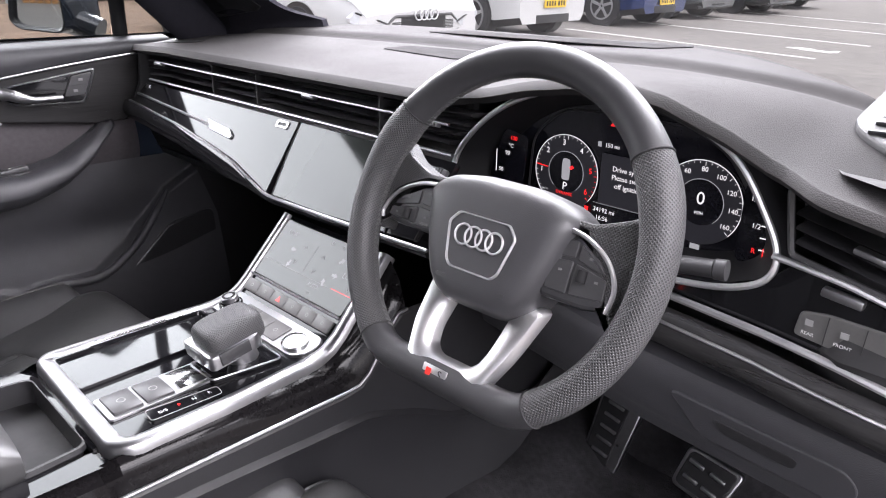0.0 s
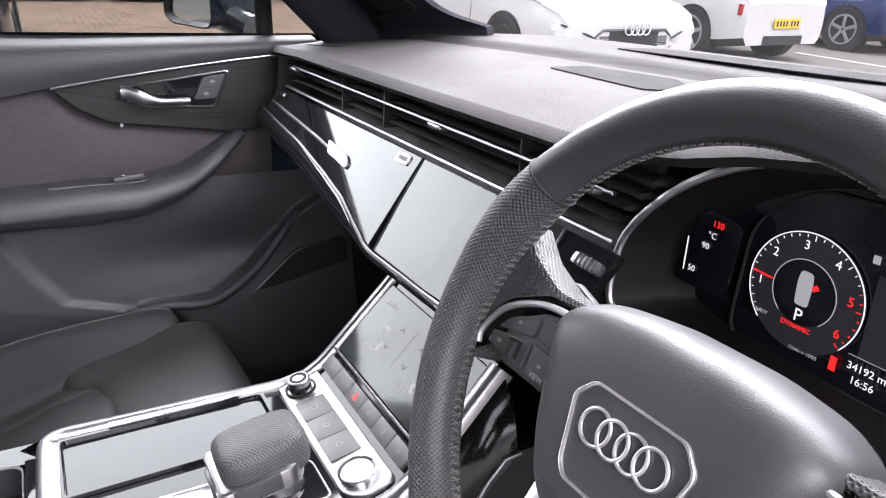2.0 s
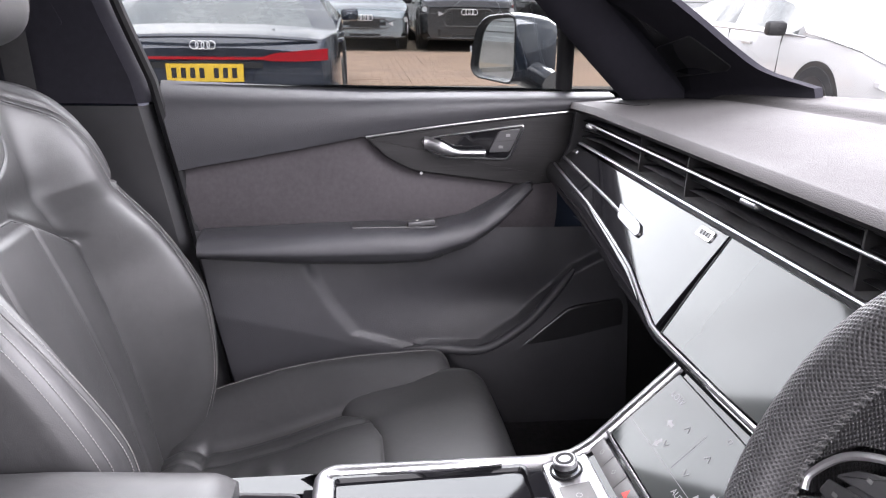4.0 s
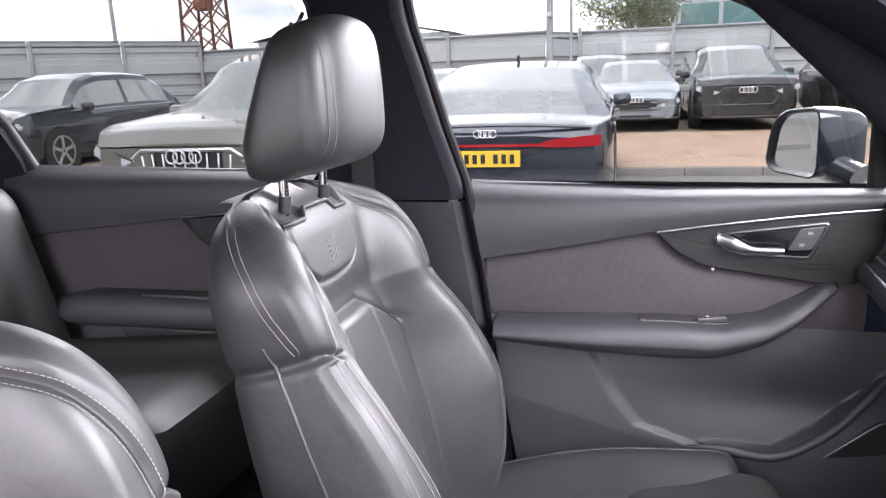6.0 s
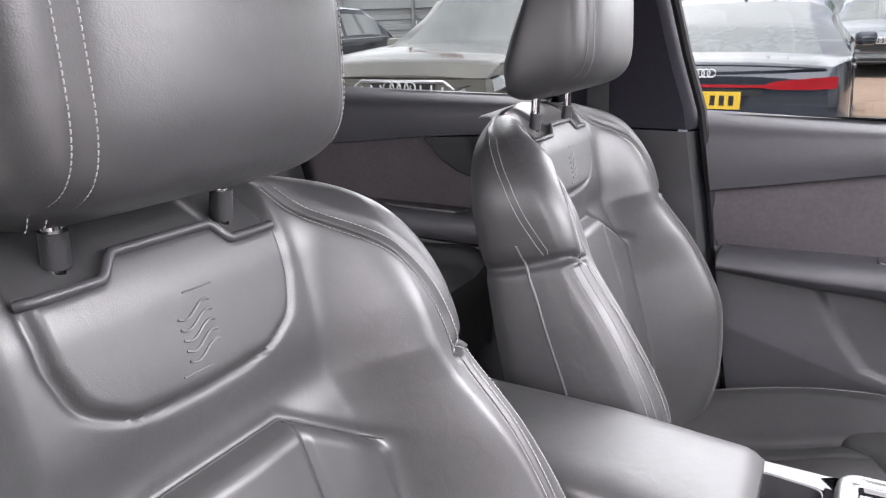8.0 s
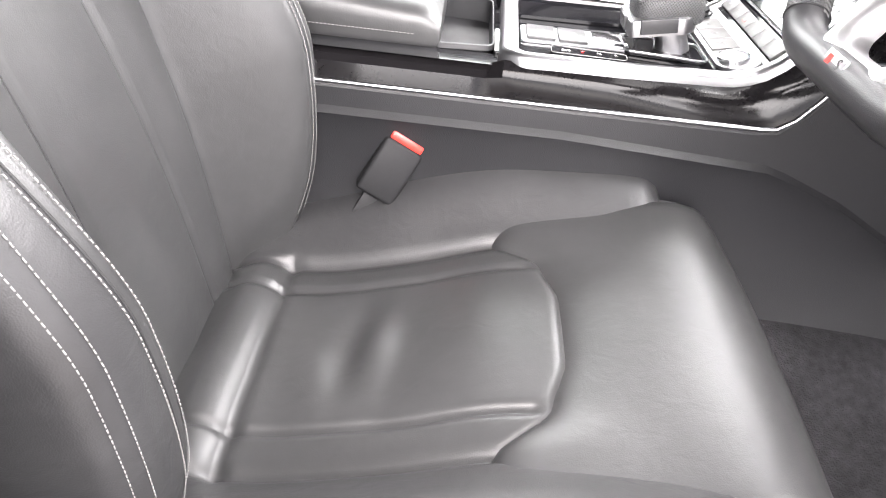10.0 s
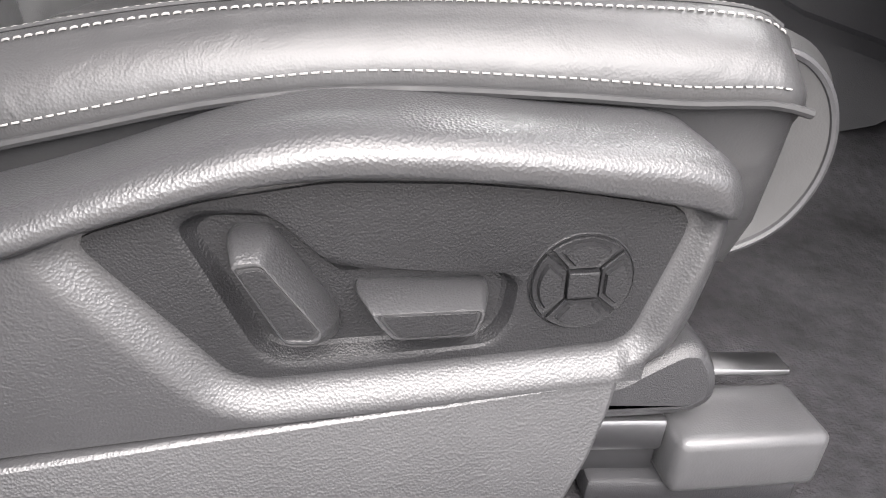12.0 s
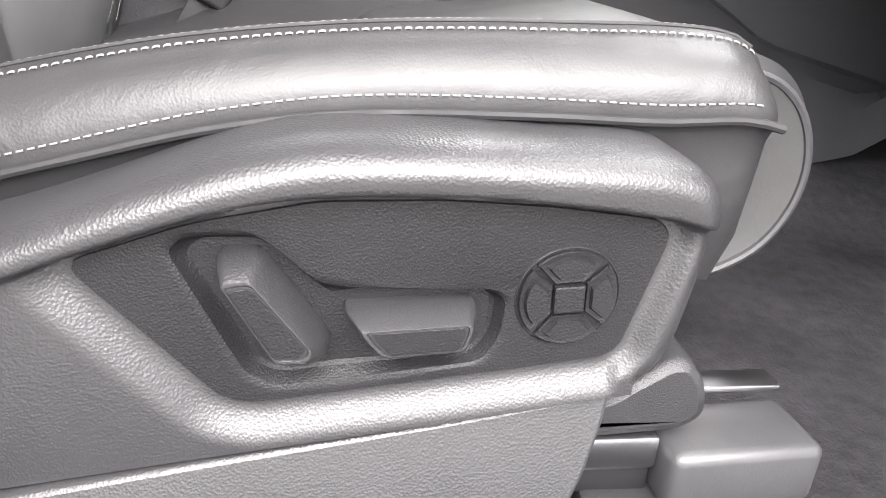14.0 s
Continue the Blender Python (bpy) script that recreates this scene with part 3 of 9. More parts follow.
    for v in vs:
        w, rear = back_width(v), back_rear(v)
        row = []
        for q in qs:
            s = w * (0.55 * q + 0.45 * math.sin(q * math.pi / 2))
            row.append(B(s, v, back_front(s, v)))
        ed = back_front(w, v)
        for k in range(1, 8):
            t = k / 8
            row.append(B(w + 0.006 * math.sin(t * math.pi), v, ed + (rear * 0.75 - ed) * t))
        for k in range(1, 16):
            t = k / 16
            row.append(B(w * math.cos(t * math.pi), v, rear * 0.75 + rear * 0.25 * math.sin(t * math.pi) ** 0.6))
        for k in range(1, 8):
            t = 1 - k / 8
            row.append(B(-w - 0.006 * math.sin(t * math.pi), v, ed + (rear * 0.75 - ed) * t))
        rows.append(row)
    bm = grid(rows, close_u=True)
    mid = [sum((p for p in rows[k]), Vector()) / len(rows[k]) for k in (0, -1)]
    for k, c in ((0, mid[0]), (-1, mid[1] + BACK_UP * 0.006)):
        ring = [bm.verts.new(p) for p in rows[k]]
        cv = bm.verts.new(c)
        for a, b in zip(ring, ring[1:] + ring[:1]):
            bm.faces.new((a, b, cv))
    bmesh.ops.remove_doubles(bm, verts=bm.verts, dist=1e-5)
    origin = B(0, 0, 0)
    for f_ in bm.faces:
        q = f_.calc_center_median() - origin
        a, v = abs(q.x), q.dot(BACK_UP)
        if (v > wing_foot(a) and a > wing_seam(v)) or (v <= wing_foot(a) and a > bolster_seam(v)):
            f_.material_index = 1
    back = part("backrest", bm, LEATHER, seat, "black leather backrest with shoulder wings and fluted centre", sharp=80)
    back.data.materials.append(LEATHER_SIDE)

    # stitched lines of the backrest
    lines = []
    for sgn in (1, -1):
        face = BACK_FWD * 0.8 + Vector((out * sgn, 0, 0)) * 0.3
        for along, v0, v1 in ((wing_seam, 0.436, 0.622), (bolster_seam, 0.03, 0.424)):
            for off in (-0.0065, 0.0065):
                vv = np.linspace(v0, v1, 60)
                lines.append(stitches([B(sgn * (along(v) + off), v, back_front(along(v) + off, v) + 0.0012) for v in vv], [face] * 60))
            part("seam", tube([B(sgn * along(v), v, back_front(along(v), v) + 0.0002) for v in np.linspace(v0, v1, 60)], 0.0009, 6), SEAM, seat)
        # outer edge: on the bolster just inside the edge, on the wing round the corner
        for off in (0.009, 0.018):
            pts = [B(sgn * (back_width(v) - off), v, back_front(back_width(v) - off, v) + 0.0005) for v in np.linspace(0.02, 0.436, 60)]
            lines.append(stitches(pts, [BACK_FWD * 0.6 + Vector((out * sgn, 0, 0)) * 0.8] * 60))
        for off in (0.0, 0.009):
            pts = []
            for v in np.linspace(0.452, 0.612, 50):
                w, rear = back_width(v), back_rear(v)
                ed = back_front(w, v)
                t = min(0.9, max(0.02, (ed - lerp(v, [.447, .503, .55, .586, .615], [.022, .0, -.015, -.03, -.045]) + off) / (ed - rear * 0.75)))
                pts.append(B(sgn * (w + 0.006 * math.sin(t * math.pi) + 0.0006), v, ed + (rear * 0.75 - ed) * t))
            lines.append(stitches(pts, [Vector((out * sgn, 0, 0.2))] * 50))
        part("piping", tube([B(sgn * (back_width(v) + 0.0055), v, lerp(v, [0, .28, .40, .47], [.020, .008, -.008, -.022])) for v in np.linspace(0.0, 0.47, 40)], 0.0022, 8), LEATHER_WHEEL, seat)
    for sgn in (1, -1):
        flute = [B(sgn * lerp(v, [0, .44], [.070, .062]), v, back_front(lerp(v, [0, .44], [.070, .062]), v) + 0.0003) for v in np.linspace(0.0, 0.438, 70)]
        part("seam", tube(flute, 0.0009, 6), SEAM, seat)
        rim_ = [(0.0, 0.4405), (0.030, 0.4405), (0.062, 0.4405), (0.085, 0.4245), (0.110, 0.4070), (0.135, 0.3895), (0.153, 0.377)]
        part("seam", tube([B(sgn * a, v, back_front(a, v) + 0.0003) for a, v in rim_], 0.0009, 6), SEAM, seat)
    part("stitching", join(*lines), THREAD, seat, "pale grey contrast stitching", kind="stuff")

    # stamped emblem: a few raised bars on the upper panel
    bars = []
    for k in range(5):
        v = 0.522 + k * 0.0075
        pts = [B(-out * q, v + 0.0045 * math.sin((q - 0.002) * 160), back_front(q, v) + 0.0003) for q in np.linspace(-0.014, 0.016, 12)]
        bars.append(tube(pts, 0.0010, 6))
    for v, s0, s1 in ((0.566, -0.004, 0.022), (0.511, -0.022, 0.004)):
        bars.append(tube([B(-out * q, v, back_front(q, v) + 0.0002) for q in np.linspace(s0, s1, 6)], 0.0008, 6))
    part("emblem", join(*bars), LEATHER, seat, "plain stamped emblem in the leather")

    # raised lip in front of the posts
    lip = [B(q, guide_lip(abs(q)) + 0.002, back_front(q, guide_lip(abs(q)) - 0.004) - 0.001) for q in np.linspace(-0.106, 0.106, 60)]
    part("guide_lip", tube(lip, 0.0036, 10), LEATHER_WHEEL, seat, "rounded black lip in front of the guide plate")

    # head restraint on two posts
    for s in (-0.069, 0.069):
        pst = part("post", tube([B(s, 0.600, -0.040), B(s, 0.66, -0.022), B(s, 0.75 - drop, 0.008)], 0.0068, 14), CHROME, seat, "polished steel post")
        part("collar", tube([B(s, 0.606, -0.038), B(s, 0.628, -0.030)], 0.0088, 14), PLASTIC_FINE, pst)
    hc, hw, hd, hh = 0.756 - drop, 0.130, 0.072, 0.093
    rows = []
    nv, nu = 34, 72
    for i in range(nv + 1):
        ph = -math.pi / 2 + math.pi * i / nv
        row = []
        for j in range(nu):
            th = 2 * math.pi * j / nu
            e1, e2 = 0.42, 0.50
            f = lambda x, e: math.copysign(abs(x) ** e, x)
            cz, sz = f(math.cos(ph), e1), f(math.sin(ph), e1)
            x = hw * cz * f(math.cos(th), e2) * (1 - 0.07 * smooth01(sz * 0.9))
            d = hd * ((1 - 0.14 * sz) if math.sin(th) > 0 else (1.02 - 0.55 * smooth01((sz + 0.5) / 1.4))) * cz * f(math.sin(th), e2)
            d += 0.036 + 0.030 * sz - 0.012 * (x / hw) ** 2
            zz = hh * sz + (0.008 * (1 - (x / hw) ** 2) if sz > 0 else 0)
            crease = groove(abs(x) - hw * 0.80, 0.004) if d > -0.05 else 0.0
            row.append(B(x, hc + zz, d - 0.003 * crease))
        rows.append(row)
    bm = grid(rows, close_u=True)
    bmesh.ops.remove_doubles(bm, verts=bm.verts, dist=2e-5)
    head = part("head_restraint", bm, LEATHER, seat, "padded black leather head restraint", sharp=80)
    lines = []
    for sgn in (1, -1):
        for off in (0.005, -0.005):
            pts = []
            for k in range(60):
                i = 3 + (nv - 6) * k / 59
                ph = -math.pi / 2 + math.pi * i / nv
                f = lambda x, e: math.copysign(abs(x) ** e, x)
                cz, sz = f(math.cos(ph), 0.42), f(math.sin(ph), 0.42)
                wide = hw * cz * (1 - 0.07 * smooth01(sz * 0.9))
                x = hw * 0.80 + off
                ct = min(0.999, x / max(wide, 1e-4))
                th = math.acos(ct ** 2)
                d = hd * (1 - 0.14 * sz) * cz * math.sin(th) ** 0.5 + 0.036 + 0.030 * sz - 0.012 * (x / hw) ** 2
                pts.append(B(sgn * x, hc + hh * sz, d + 0.0006))
            lines.append(stitches(pts, [BACK_FWD] * 60, 0.0027, 0.0012, 0.0008, 0.0003))
    part("stitching", join(*lines), THREAD, head, kind="stuff")
    return seat


driver_seat = front_seat(0.382, 1, -0.012, "black leather driver's sports seat with pale contrast stitching", 0.035)
passenger_seat = front_seat(-0.378, -1, 0.0, "black leather front passenger sports seat with pale contrast stitching", 0.016)


# ---- moulded side of the driver's seat, with its switches ----
def outline_distance(outline):
    """Signed distance from a closed 2D outline, above zero outside."""
    pts = np.array([(q[0], q[1]) for q in outline])
    nxt = np.roll(pts, -1, axis=0)
    e = nxt - pts
    ee = (e * e).sum(axis=1)

    def at(y, z):
        w = np.array((y, z)) - pts
        t = np.clip((w * e).sum(axis=1) / ee, 0, 1)
        dist = np.sqrt(((w - e * t[:, None]) ** 2).sum(axis=1)).min()
        cross = ((pts[:, 1] > z) != (nxt[:, 1] > z)) & (y < e[:, 0] * (z - pts[:, 1]) / np.where(e[:, 1] == 0, 1e-9, e[:, 1]) + pts[:, 0])
        return float(-dist if cross.sum() % 2 else dist)
    return at


def side_shell(seat):
    X = 0.690
    lean = lambda y: -0.10 * (y + 0.24) * 0.5
    SP = lambda y, z, h: Vector((X + h + lean(y), y, z))
    outer = rounded([(-0.60, .545), (-.60, .575), (-.52, .592), (-.45, .612), (-.376, .634), (-.337, .651), (-.299, .664), (-.269, .671), (-.221, .673), (-.179, .6725), (-.135, .672), (-.114, .667), (-.106, .650), (-.105, .622), (-.109, .589), (-.116, .569), (-.134, .5625), (-.214, .5505), (-.318, .5365), (-.39, .526), (-.50, .508), (-.60, .49)], 0.010, 4)
    panel = rounded([(-.357, .6215), (-.313, .6375), (-.268, .6475), (-.219, .6495), (-.175, .6480), (-.131, .6440), (-.1245, .637), (-.137, .585), (-.1435, .5795), (-.292, .5600), (-.304, .5635)], 0.008, 4)
    recess = rounded([(-.3195, .626), (-.313, .6315), (-.290, .6325), (-.281, .6265), (-.267, .6125), (-.259, .6105), (-.200, .6115), (-.193, .607), (-.1935, .590), (-.200, .5785), (-.282, .5695), (-.292, .5745)], 0.006, 4)
    c = (-0.262, 0.602)
    top = lambda y: ease(y, [-.60, -.45, -.376, -.299, -.269, -.221, -.179, -.135, -.105], [.575, .612, .634, .664, .671, .673, .6725, .672, .664])
    crease = lambda y: ease(y, [-.60, -.45, -.377, -.338, -.300, -.268, -.219, -.176, -.129, -.105], [.548, .593, .617, .632, .645, .651, .653, .651, .646, .640])
    foot = lambda y: lerp(y, [-.60, -.50, -.39, -.318, -.214, -.134, -.105], [.49, .508, .526, .5365, .5505, .5625, .5655])
    to_panel, to_edge = outline_distance(panel), outline_distance(outer)

    def height(y, z):
        d = to_panel(y, z)
        h = -0.0062 + 0.0072 * smooth01((d - 0.0025) / (0.016 if y < -0.14 else 0.010))
        above = z - crease(y)
        if above > -0.002 and y < -0.10:
            band = smooth01((above + 0.002) / 0.0045)
            t = max(0.0, above / max(0.006, top(y) - crease(y)))
            h += (0.0075 + 0.0015 * math.sin(math.pi * min(1, t)) - h) * band
        if d < -0.003:
            h = -0.022
        inward = -to_edge(y, z)
        r = 0.013
        if z > (crease(y) - 0.004) or y > -0.128:
            x = 1 - min(1.0, max(0.0, inward) / r)
            h -= 0.016 * (1 - math.sqrt(max(0.0, 1 - x * x)))
        return h
    rows = []
    for y in np.linspace(-0.60, -0.1055, 230):
        z0, z1 = foot(y), top(y)
        if y > -0.134:
            k = (y + 0.134) / 0.0285
            z0 = z0 + 0.060 * max(0.0, k - 0.35) ** 2.2
            z1 = z1 - 0.018 * max(0.0, k) ** 3
        line = [SP(y, z0, -0.045)] + [SP(y, z0 + (z1 - z0) * t, height(y, z0 + (z1 - z0) * t)) for t in np.linspace(0, 1, 84)] + [SP(y, z1, -0.045)]
        rows.append(line)
    rows.append([p + Vector((-0.035, 0.001, 0)) for p in rows[-1]])
    part("side_shell", grid(rows), PLASTIC, seat, "grained black plastic side moulding", sharp=60)
    p, r = polar(panel, c, 200), polar(recess, c, 200)
    shrink = lambda k: [b + (a - b).normalized() * min(k, (a - b).length) for a, b in zip(p, r)]
    rows = [[SP(q.x, q.y, h) for q in line] for line, h in ((p, -0.012), (p, -0.0056), ([a.lerp(c2, 0.006) for a, c2 in zip(p, r)], -0.0046), ([a.lerp(c2, 0.05) for a, c2 in zip(p, r)], -0.0046), (shrink(0.0060), -0.0046), (shrink(0.0045), -0.0047), (shrink(0.0022), -0.0056), (shrink(0.0004), -0.0080), (shrink(-0.0016), -0.0106), (shrink(-0.0035), -0.0116))]
    bm = grid(rows, close_u=True)
    cv = bm.verts.new(SP(c[0], c[1], -0.0118))
    ring = [bm.verts.new(q) for q in rows[-1]]
    for a, b in zip(ring, ring[1:] + ring[:1]):
        bm.faces.new((a, b, cv))
    part("switch_panel", bm, PANEL_FINE, seat, "fine-grained black switch panel with a sunk field", sharp=24)

    # lower skirt
    skirt = rounded([(-.60, .488), (-.50, .506), (-.39, .5245), (-.318, .535), (-.214, .549), (-.136, .5605), (-.139, .545), (-.146, .523), (-.158, .497), (-.168, .486), (-.60, .44)], 0.004, 3)
    part("side_skirt", plate(skirt, lambda y, z, h: SP(y, z, h - 0.004 + 0.30 * max(0.0, 0.558 - z)), 0.02, 0.002), PLASTIC, seat, "grained black plastic lower skirt")

    # recline lever and slide lever
    def lever(name, base, top, h, lab):
        b, t = rounded(base, 0.0035, 4), rounded(top, 0.0028, 4)
        cc = sum((Vector(q) for q in top), Vector((0, 0))) / len(top)
        rows = [[SP(q.x, q.y, -0.016) for q in b], [SP(q.x, q.y, -0.007) for q in b]]
        for k, f in ((0.08, 0.22), (0.86, 0.95), (0.97, 0.995)):
            rows.append([SP(*(u.lerp(w, k)), -0.007 + (h + 0.007) * f) for u, w in zip(b, t)])
        rows.append([SP(*(w.lerp(cc, 0.05)), h) for w in t])
        rows.append([SP(*(w.lerp(cc, 0.08)), h - 0.0008) for w in t])
        bm = grid(rows, close_u=True)
        bm.faces.new([bm.verts.new(q) for q in rows[-1]])
        ob = part(name, bm, PLASTIC, seat, lab, sharp=28)
        part("inlay_gap", plate([w.lerp(cc, 0.10) for w in t], lambda y, z, hh: SP(y, z, h + 0.0001 + hh), 0.001, 0.0001), SEAM, ob)
        part("inlay", plate([w.lerp(cc, 0.15) for w in t], lambda y, z, hh: SP(y, z, h + 0.0005 + hh), 0.001, 0.0003), PANEL_FINE, ob)
    lever("recline_lever", [(-.3045, .6235), (-.3015, .6265), (-.2895, .6270), (-.2865, .6245), (-.2610, .589), (-.2620, .5815), (-.2690, .5775), (-.2825, .5785)], [(-.3005, .6195), (-.2985, .6205), (-.2925, .6215), (-.2900, .6205), (-.2685, .5925), (-.2685, .5905), (-.2705, .5875), (-.2815, .5875)], 0.0095, "black lever-shaped backrest switch")
    lever("slide_lever", [(-.2575, .6035), (-.2060, .6070), (-.2030, .6045), (-.2030, .5930), (-.2060, .5850), (-.2400, .5815), (-.2490, .5915)], [(-.2500, .6005), (-.2085, .6035), (-.2070, .6025), (-.2070, .6000), (-.2090, .5920), (-.2410, .5895), (-.2470, .5960)], 0.0095, "black bar-shaped seat slide switch")

    # round four-way switch
    rc, R = Vector((-0.1652, 0.6090)), 0.0228
    rim = [rc + Vector((math.cos(a), math.sin(a))) * R for a in np.linspace(0, 2 * math.pi, 60, endpoint=False)]
    hole = [rc + Vector((math.cos(a), math.sin(a))) * (R * 0.955) for a in np.linspace(0, 2 * math.pi, 60, endpoint=False)]
    rosette = part("lumbar_switch", ring_plate(rim, hole, SP, [(0, -0.0062), (0.15, -0.0045), (0.6, -0.0040), (1.0, -0.0048), (1.0, -0.008)]), PLASTIC_FINE, seat, "round black four-way lumbar switch", sharp=60)
    part("base", plate(hole, lambda y, z, h: SP(y, z, h - 0.0054), 0.002), SEAM, rosette)
    tilt = radians(5)
    rot = lambda q: rc + Vector((q[0] * math.cos(tilt) - q[1] * math.sin(tilt), q[0] * math.sin(tilt) + q[1] * math.cos(tilt)))
    sq = rounded([(-.0066, -.0062), (.0066, -.0062), (.0066, .0062), (-.0066, .0062)], 0.001, 3)
    part("centre_button", plate([rot(q) for q in sq], lambda y, z, h: SP(y, z, h - 0.0008), 0.005, 0.0008), PANEL_FINE, rosette)
    for k in range(4):
        a = k * math.pi / 2
        g = 0.07
        outer_arc = [(R * 0.93 * math.cos(t), R * 0.93 * math.sin(t)) for t in np.linspace(-math.pi / 4 + g, math.pi / 4 - g, 14)]
        shape = outer_arc + [(0.0074, 0.0066), (0.0074, -0.0066)]
        turn = lambda q: rot((q[0] * math.cos(a) - q[1] * math.sin(a), q[0] * math.sin(a) + q[1] * math.cos(a)))
        cc = (0.0135, 0.0)
        low = [turn(q) for q in shape]
        high = [turn((cc[0] + (q[0] - cc[0]) * 0.62, cc[1] + (q[1] - cc[1]) * 0.66)) for q in shape]
        rows = [[SP(q.x, q.y, -0.006) for q in low], [SP(q.x, q.y, -0.0028) for q in low], [SP(*(u.lerp(w, 0.12)), -0.0022) for u, w in zip(low, high)], [SP(*(u.lerp(w, 0.75)), -0.0026) for u, w in zip(low, high)], [SP(q.x, q.y, -0.0006) for q in high]]
        bm = grid(rows, close_u=True)
        bm.faces.new([bm.verts.new(q) for q in rows[-1]])
        part("direction_button", bm, PANEL_FINE, rosette, sharp=25)

    # rail and its cover
    part("hinge_cover", plate(rounded([(-.20, .540), (-.136, .5575), (-.128, .563), (-.107, .5745), (-.096, .574), (-.088, .562), (-.0865, .546), (-.098, .538), (-.134, .5345), (-.18, .530)], 0.006, 4), lambda y, z, h: Vector((0.680 + h - 0.25 * max(0, z - 0.556), y, z)), 0.03, 0.005), PLASTIC_FINE, seat, "black plastic hinge cover")
    rail = part("seat_rail", block(0.046, 0.30, 0.019, 0.003, pose(0.657, -0.255, 0.5205, 2)), ALU, seat, "bright steel seat rail")
    part("rail_slot", block(0.040, 0.30, 0.016, 0.002, pose(0.656, -0.255, 0.503, 2)), RUBBER, rail)
    part("rail_end_cap", block(0.044, 0.080, 0.034, 0.006, pose(0.668, -0.0640, 0.5165, 2, 0, 3), 3), CAP_GREY, seat, "satin grey plastic rail end cap")
    part("rail_foot", block(0.050, 0.11, 0.014, 0.003, pose(0.660, -0.085, 0.494)), PLASTIC_FINE, seat)
    part("rail_cover_plate", block(0.016, 0.060, 0.004, 0.001, pose(0.640, -0.058, 0.540, 2)), ALU, seat)
    part("front_apron", block(0.42, 0.05, 0.10, 0.02, pose(0.382, -0.115, 0.570, -14, 0, 0), 3), PLASTIC_FINE, seat, "black plastic apron under the cushion")
    part("seat_frame", block(0.46, 0.42, 0.05, 0.01, pose(0.40, -0.33, 0.555)), SEAM, seat)
    part("inner_rail", block(0.04, 0.44, 0.04, 0.004, pose(0.20, -0.29, 0.520)), PLASTIC_FINE, seat)
    # worn scratch in the bolster's leather
    pts = []
    for y, f in zip(np.linspace(-0.352, -0.349, 8), np.linspace(0.02, 0.85, 8)):
        half = cushion_section(y)
        k = 61 + f * 8
        s, z = lerp(k, range(len(half)), [q[0] for q in half]), lerp(k, range(len(half)), [q[1] for q in half])
        pts.append(Vector((0.382 + s + 0.0001, y + 0.008 + 0.002 * math.sin(3 * f), z + 0.0002)))
    part("scratch", tube(pts, lambda t: 0.00030 + 0.00012 * math.sin(t * 9), 5), MARK_DIM, seat, "pale scratch in the leather")


side_shell(driver_seat)
buckle = thing("belt_buckle", "black seat belt buckle with a red release button", "seat belt", at=(0.160, -0.36, 0.60))
BK = axes((0.152, -0.362, 0.72), (0, 0.88, -0.47), (-0.28, 0.45, 0.85))
part("housing", block(0.048, 0.070, 0.026, 0.005, BK @ pose(0, -0.038, 0), 3), RUBBER, buckle)
part("release_button", block(0.040, 0.010, 0.018, 0.002, BK @ pose(0, 0.001, 0)), RED, buckle, "bright red release button")
part("stalk", block(0.022, 0.10, 0.008, 0.001, BK @ pose(0, -0.115, 0)), RUBBER, buckle)


# ---- the car's body: floor, roof, pillars, glass ----
car = thing("car_body", "dark blue estate car body with the driver's door open", "car", kind="structure", at=(0, 0, 0))


def side_line(z):
    """Half-width of the glasshouse at height z."""
    return lerp(z, [0.45, 0.9, 1.16, 1.45, 1.56], [0.86, 0.90, 0.86, 0.70, 0.60])


# floor pan with carpet, toe board and tunnel
rows = []
for y in list(np.linspace(-1.75, 0.30, 24)) + [0.36, 0.44, 0.54, 0.64, 0.70]:
    row = []
    for x in np.linspace(-0.84, 0.84, 57):
        z = 0.487 + 0.004 * math.sin(9 * x + 4 * y)
        z += 0.05 * smooth01((0.30 - abs(x)) / 0.12)
        if y > 0.30:
            z += 1.5 * max(0, y - 0.56)
        if y < -1.0:
            z += 0.10 * smooth01((-1.0 - y) / 0.2)
        row.append(Vector((x, y, z)))
    rows.append(row)
part("floor_carpet", grid(rows), CARPET, car, "dark grey pile carpet over the footwells")
# sills, bulkhead, body sides
for sgn in (-1, 1):
    part("sill", block(0.14, 2.6, 0.16, 0.03, pose(sgn * 0.86, -0.55, 0.43)), CAR_PAINT, car)
part("bulkhead", block(1.62, 0.05, 0.60, 0.01, pose(0, 0.74, 0.75)), PLASTIC_FINE, car)
part("underbody", block(1.6, 4.4, 0.06, 0.02, pose(0, -0.6, 0.36)), RUBBER, car)

part("footwell_trim", block(0.03, 0.46, 0.68, 0.008, pose(-0.765, 0.51, 0.78)), LINING, car, "dark footwell side trim")

